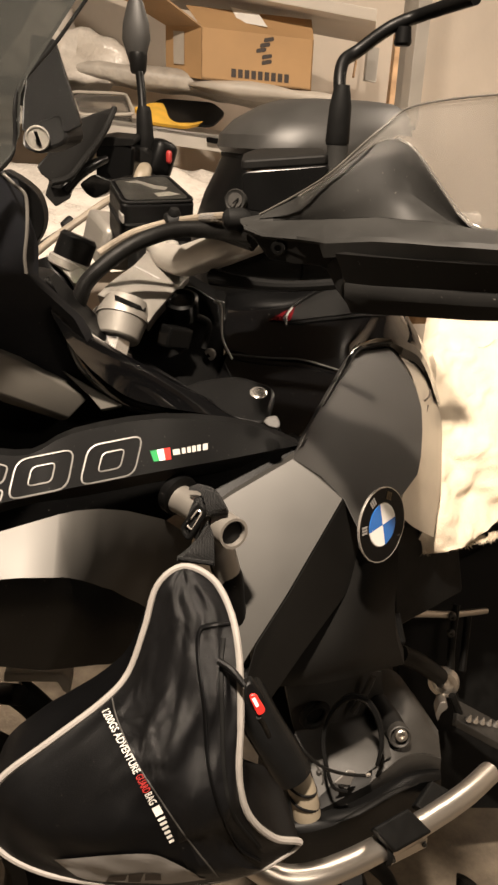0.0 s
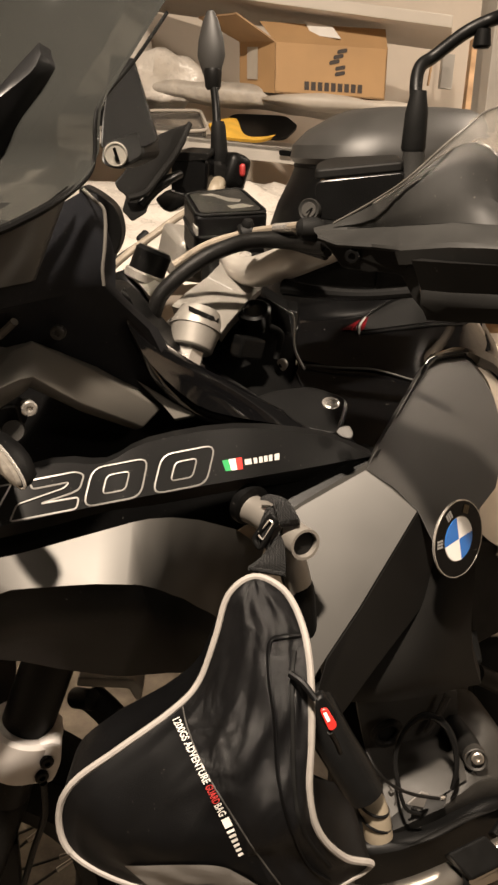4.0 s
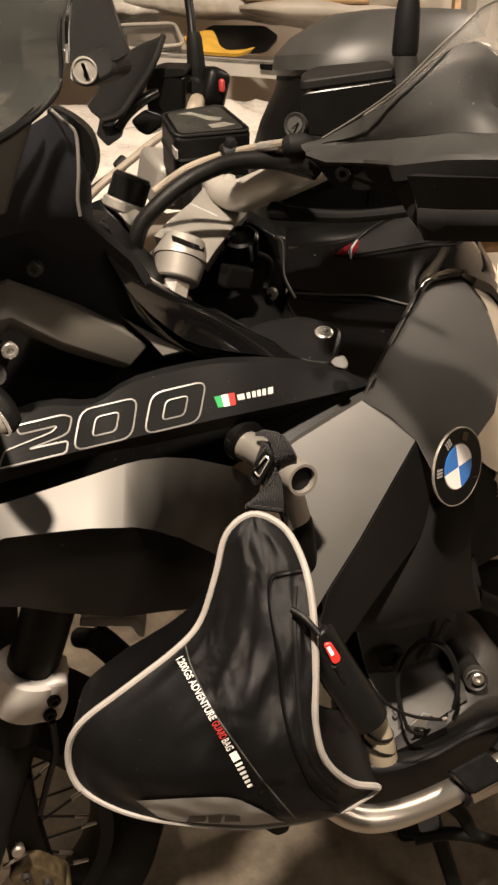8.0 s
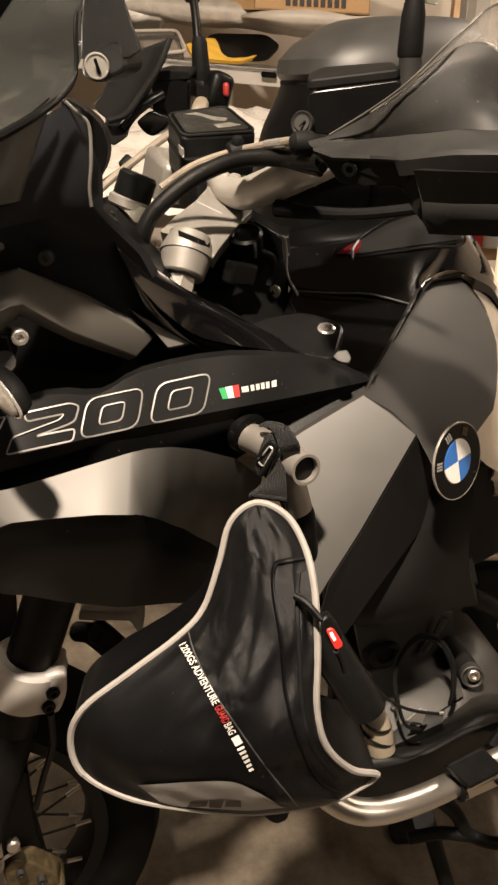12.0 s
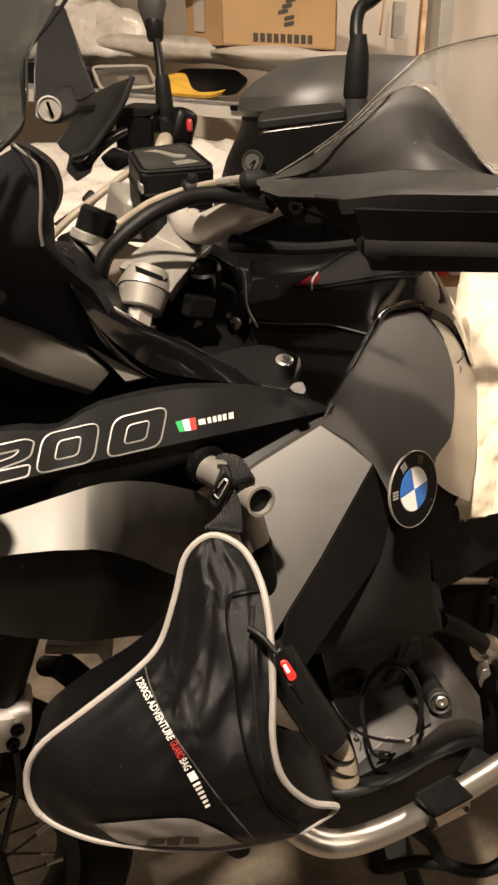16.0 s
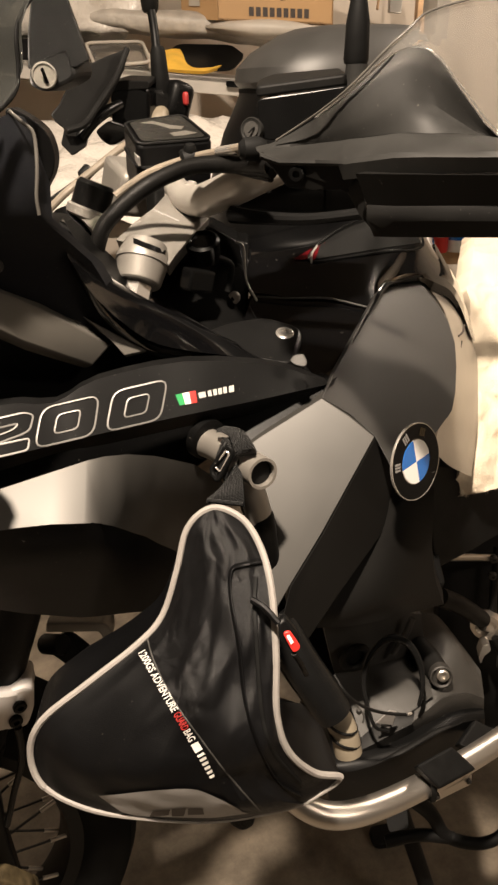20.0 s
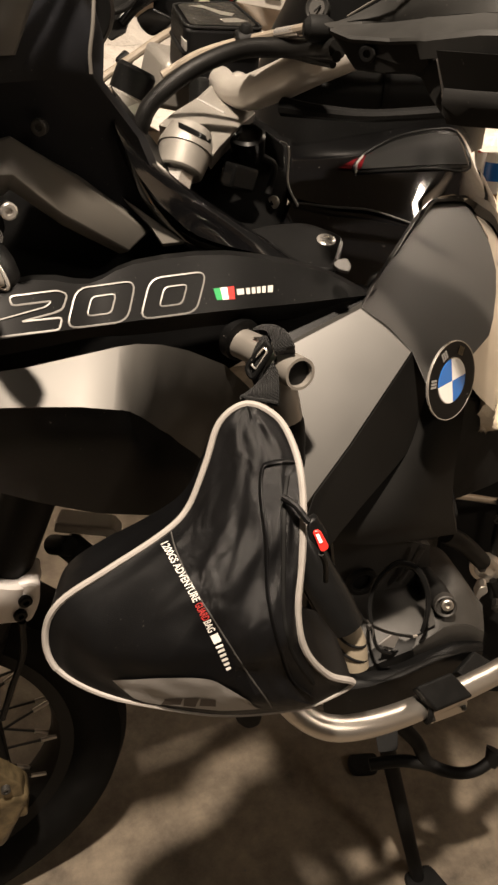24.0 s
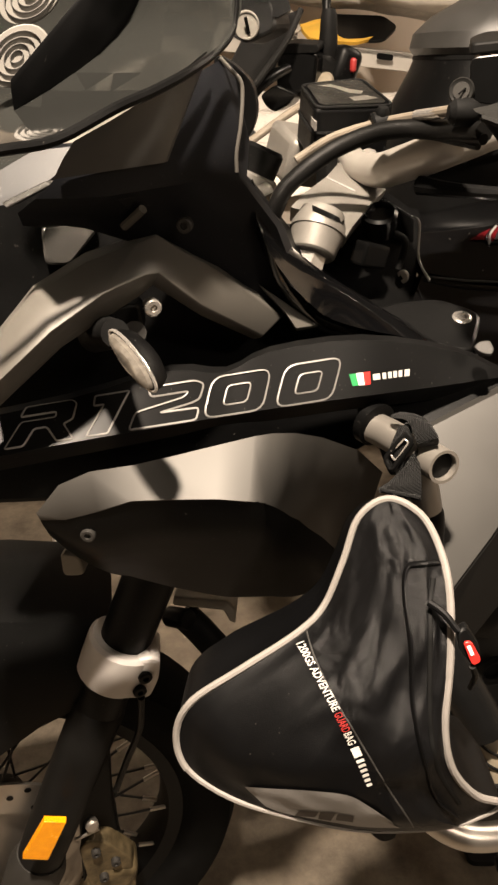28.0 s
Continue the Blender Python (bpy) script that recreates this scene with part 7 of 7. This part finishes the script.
solo("yellow_cloth", loft([
    [(0.476, 1.910, 1.312), (0.531, 1.922, 1.325), (0.577, 1.928, 1.318), (0.609, 1.888, 1.299), (0.642, 1.852, 1.291)],
    [(0.471, 1.860, 1.296), (0.521, 1.860, 1.306), (0.558, 1.854, 1.291), (0.588, 1.832, 1.286), (0.624, 1.822, 1.287)],
    [(0.474, 1.819, 1.283), (0.512, 1.806, 1.278), (0.544, 1.795, 1.275), (0.570, 1.787, 1.274), (0.600, 1.793, 1.280)]], (0, 0.006, -0.006), 4, 4), M_CLOTH, "folded yellow microfibre cloth on a shelf edge", "cloth")
solo("rubber_mat", slab(corners([(0.558, 1.964, 1.337), (0.682, 1.925, 1.332), (0.688, 1.845, 1.307), (0.636, 1.792, 1.278), (0.518, 1.827, 1.278), (0.484, 1.883, 1.306)], 0.02), (0, 0.002, -0.006), 0.001), M_SATIN, "dark flat rubber mat with a hole", "mat")
tray = thing("clear_tray", "clear plastic clamshell tray", "tray", at=(0.415, 1.923, 1.300))
part("tray_body", slab(corners([(0.335, 1.986, 1.339), (0.469, 1.969, 1.340), (0.460, 1.862, 1.293), (0.335, 1.875, 1.290)], 0.02), (0, 0.004, -0.03), 0.006), M_CLEAR, tray)
part("tray_rim", tube(corners([(0.336, 1.987, 1.342), (0.470, 1.970, 1.343), (0.463, 1.862, 1.296), (0.335, 1.875, 1.290)], 0.02), 0.004, 8, 1, True), M_PALE, tray)
solo("dark_case", block(V((0.336, 2.037, 1.328)) + V((-0.08, 0.05, 0)), (0.22, 0.16, 0.05), (0, 5, -18), 0.008), M_SATIN, "dark flat case on a shelf", "case")

# printing, label and flaps of the box
def on_front(u, v):
    return f0 + fr * u + fu * v - fi * 0.006


def bar_on_box(u0, v0, u1, v1):
    return slab([on_front(u0, v0), on_front(u1, v0), on_front(u1, v1), on_front(u0, v1)], fi * 0.002)


for k in range(9):
    u = 0.27 + k * 0.06
    part("print_bar", bar_on_box(u, 0.1, u + 0.042, 0.27), M_INK, bx)
for k in range(5):
    u, v = 0.565 + 0.035 * math.sin(k * 1.9 + 0.6), 0.4 + k * 0.11
    part("logo_shape", slab(corners([on_front(u - 0.045, v), on_front(u + 0.045, v + 0.05), on_front(u + 0.045, v + 0.13), on_front(u - 0.045, v + 0.08)], 0.008), fi * 0.002), M_INK, bx)
part("label", slab([f0 + fl_ * a + fu * b + V((-0.003, -0.002, 0)) for a, b in ((0.75, 0.25), (0.45, 0.25), (0.45, 0.9), (0.75, 0.9))], V((0.001, 0.001, 0))), M_PALE, bx)
part("flap", slab([f0 + fu, f1 + fu, f1 + fu + V((0.02, 0.06, 0.05)), f0 + fu + V((-0.02, 0.06, 0.05))], fi * 0.01), M_CARD, bx)
part("flap", slab([f0 + fu, f0 + fl_ + fu, f0 + fl_ + fu + V((-0.1, 0.02, 0.05)), f0 + fu + V((-0.1, -0.02, 0.05))], (0.0, 0.0, 0.004)), M_CARDIN, bx)

# ---- lower table behind the bars, covered in bubble wrap ----
tbl = thing("side_table", "low pale table behind the motorcycle", "table", at=(0.3, 1.7, 0))
part("table_top", block((0.35, 1.75, 1.0), (1.3, 0.62, 0.03), (0, 0, -18), 0.004), M_SHELF, tbl)
for x, y in ((-0.2, 1.72), (0.85, 1.36), (-0.1, 2.1), (1.0, 1.75)):
    part("table_leg", block((x, y, 0.49), (0.05, 0.05, 0.97), edge=0.003), M_METALSH, tbl)


def crumpled(corner_a, across, along, amount, seed, n=44):
    bm = bmesh.new()
    g = [[bm.verts.new(V(corner_a) + V(across) * (i / n) + V(along) * (j / n)) for j in range(n + 1)] for i in range(n + 1)]
    for i in range(n):
        for j in range(n):
            bm.faces.new((g[i][j], g[i + 1][j], g[i + 1][j + 1], g[i][j + 1]))
    for v in bm.verts:
        q = v.co * 7 + V((seed, 0, 0))
        v.co.z += amount * (noise.noise(q) + 0.5 * noise.noise(q * 2.3) + 0.2 * noise.noise(q * 6))
    return bm


solo("bubble_wrap", crumpled((-0.2, 1.45, 1.05), (1.1, -0.34, 0.0), (0.2, 0.5, 0.13), 0.035, 4), M_WRAP, "crumpled bubble wrap heaped on a table", "bubble wrap")

# ---- on the workbench ----
bt = thing("spray_bottle", "clear blue spray bottle standing on a workbench", "bottle", at=(1.0, 1.405, 0.92))
part("bottle_body", lathe([(0, 0.034), (0.006, 0.037), (0.1, 0.037), (0.14, 0.03), (0.17, 0.014), (0.2, 0.013)], (1.0, 1.405, 0.921), (0, 0, 1), 24), M_BOTTLE, bt)
part("spray_head", block((0.99, 1.395, 1.135), (0.05, 0.025, 0.03), (0, 0, 30), 0.006), M_WHITE, bt)
part("blue_label", lathe([(0.03, 0.0374), (0.07, 0.0374)], (1.0, 1.405, 0.921), (0, 0, 1), 24), M_BLUE, bt)
solo("paper_roll", lathe([(0, 0.05), (0.09, 0.05), (0.09, 0.018), (0.0, 0.018)], (1.1, 1.35, 0.921), (0, 0, 1), 28), M_WHITE, "white paper roll on a workbench", "paper roll")

for name, lab, at, r, h, mat, cap in (("spray_can", "red and white spray can on a workbench", (0.915, 1.315), 0.018, 0.13, M_RED, M_WHITE), ("bottle", "white bottle with a blue label on a workbench", (0.955, 1.31), 0.026, 0.1, M_WHITE, M_BLUE), ("jar", "clear plastic jar with a pale lid on a workbench", (1.06, 1.3), 0.034, 0.09, M_BOTTLE, M_PALE)):
    can = thing(name, lab, "bottle", at=(at[0], at[1], 0.92))
    part("body", lathe([(0, r * 0.92), (0.003, r), (h * 0.78, r), (h * 0.9, r * 0.6), (h * 0.92, r * 0.45)], (at[0], at[1], 0.921), (0, 0, 1), 24), mat, can)
    part("cap", lathe([(h * 0.92, r * 0.5), (h * 0.93, r * 0.52), (h * 1.12, r * 0.5), (h * 1.14, r * 0.4)], (at[0], at[1], 0.921), (0, 0, 1), 20), cap, can)
    part("label_band", lathe([(h * 0.25, r * 1.01), (h * 0.6, r * 1.01)], (at[0], at[1], 0.921), (0, 0, 1), 24), M_WHITE if mat is M_RED else M_BLUE, can)
solo("plastic_bag", cushion((1.02, 1.33, 0.945), (0.1, 0.07, 0.05), (0, 0, 20), 0.02, 22, 5), M_PALE, "small white plastic bag on a workbench", "plastic bag")

# fittings on the back wall
solo("wall_rail", slab([(1.347, 2.315, 1.530), (1.384, 2.302, 1.526), (1.341, 2.234, 1.422), (1.306, 2.247, 1.426)], (0.01, 0.03, 0), 0.002), M_METALSH, "grey metal rail with slots fixed to the wall", "rail")
solo("wall_hook", tube([(1.330, 2.343, 1.580), (1.306, 2.308, 1.510), (1.278, 2.272, 1.435)], 0.004, 8), M_WOOD, "thin wooden stick leaning on the wall", "stick")
part("tape_label", slab([(0.718, 1.906, 1.542), (0.778, 1.869, 1.527), (0.790, 1.840, 1.498), (0.729, 1.876, 1.508)], (0.0, 0.002, 0.0004)), M_WHITE, bx, "white shipping label")
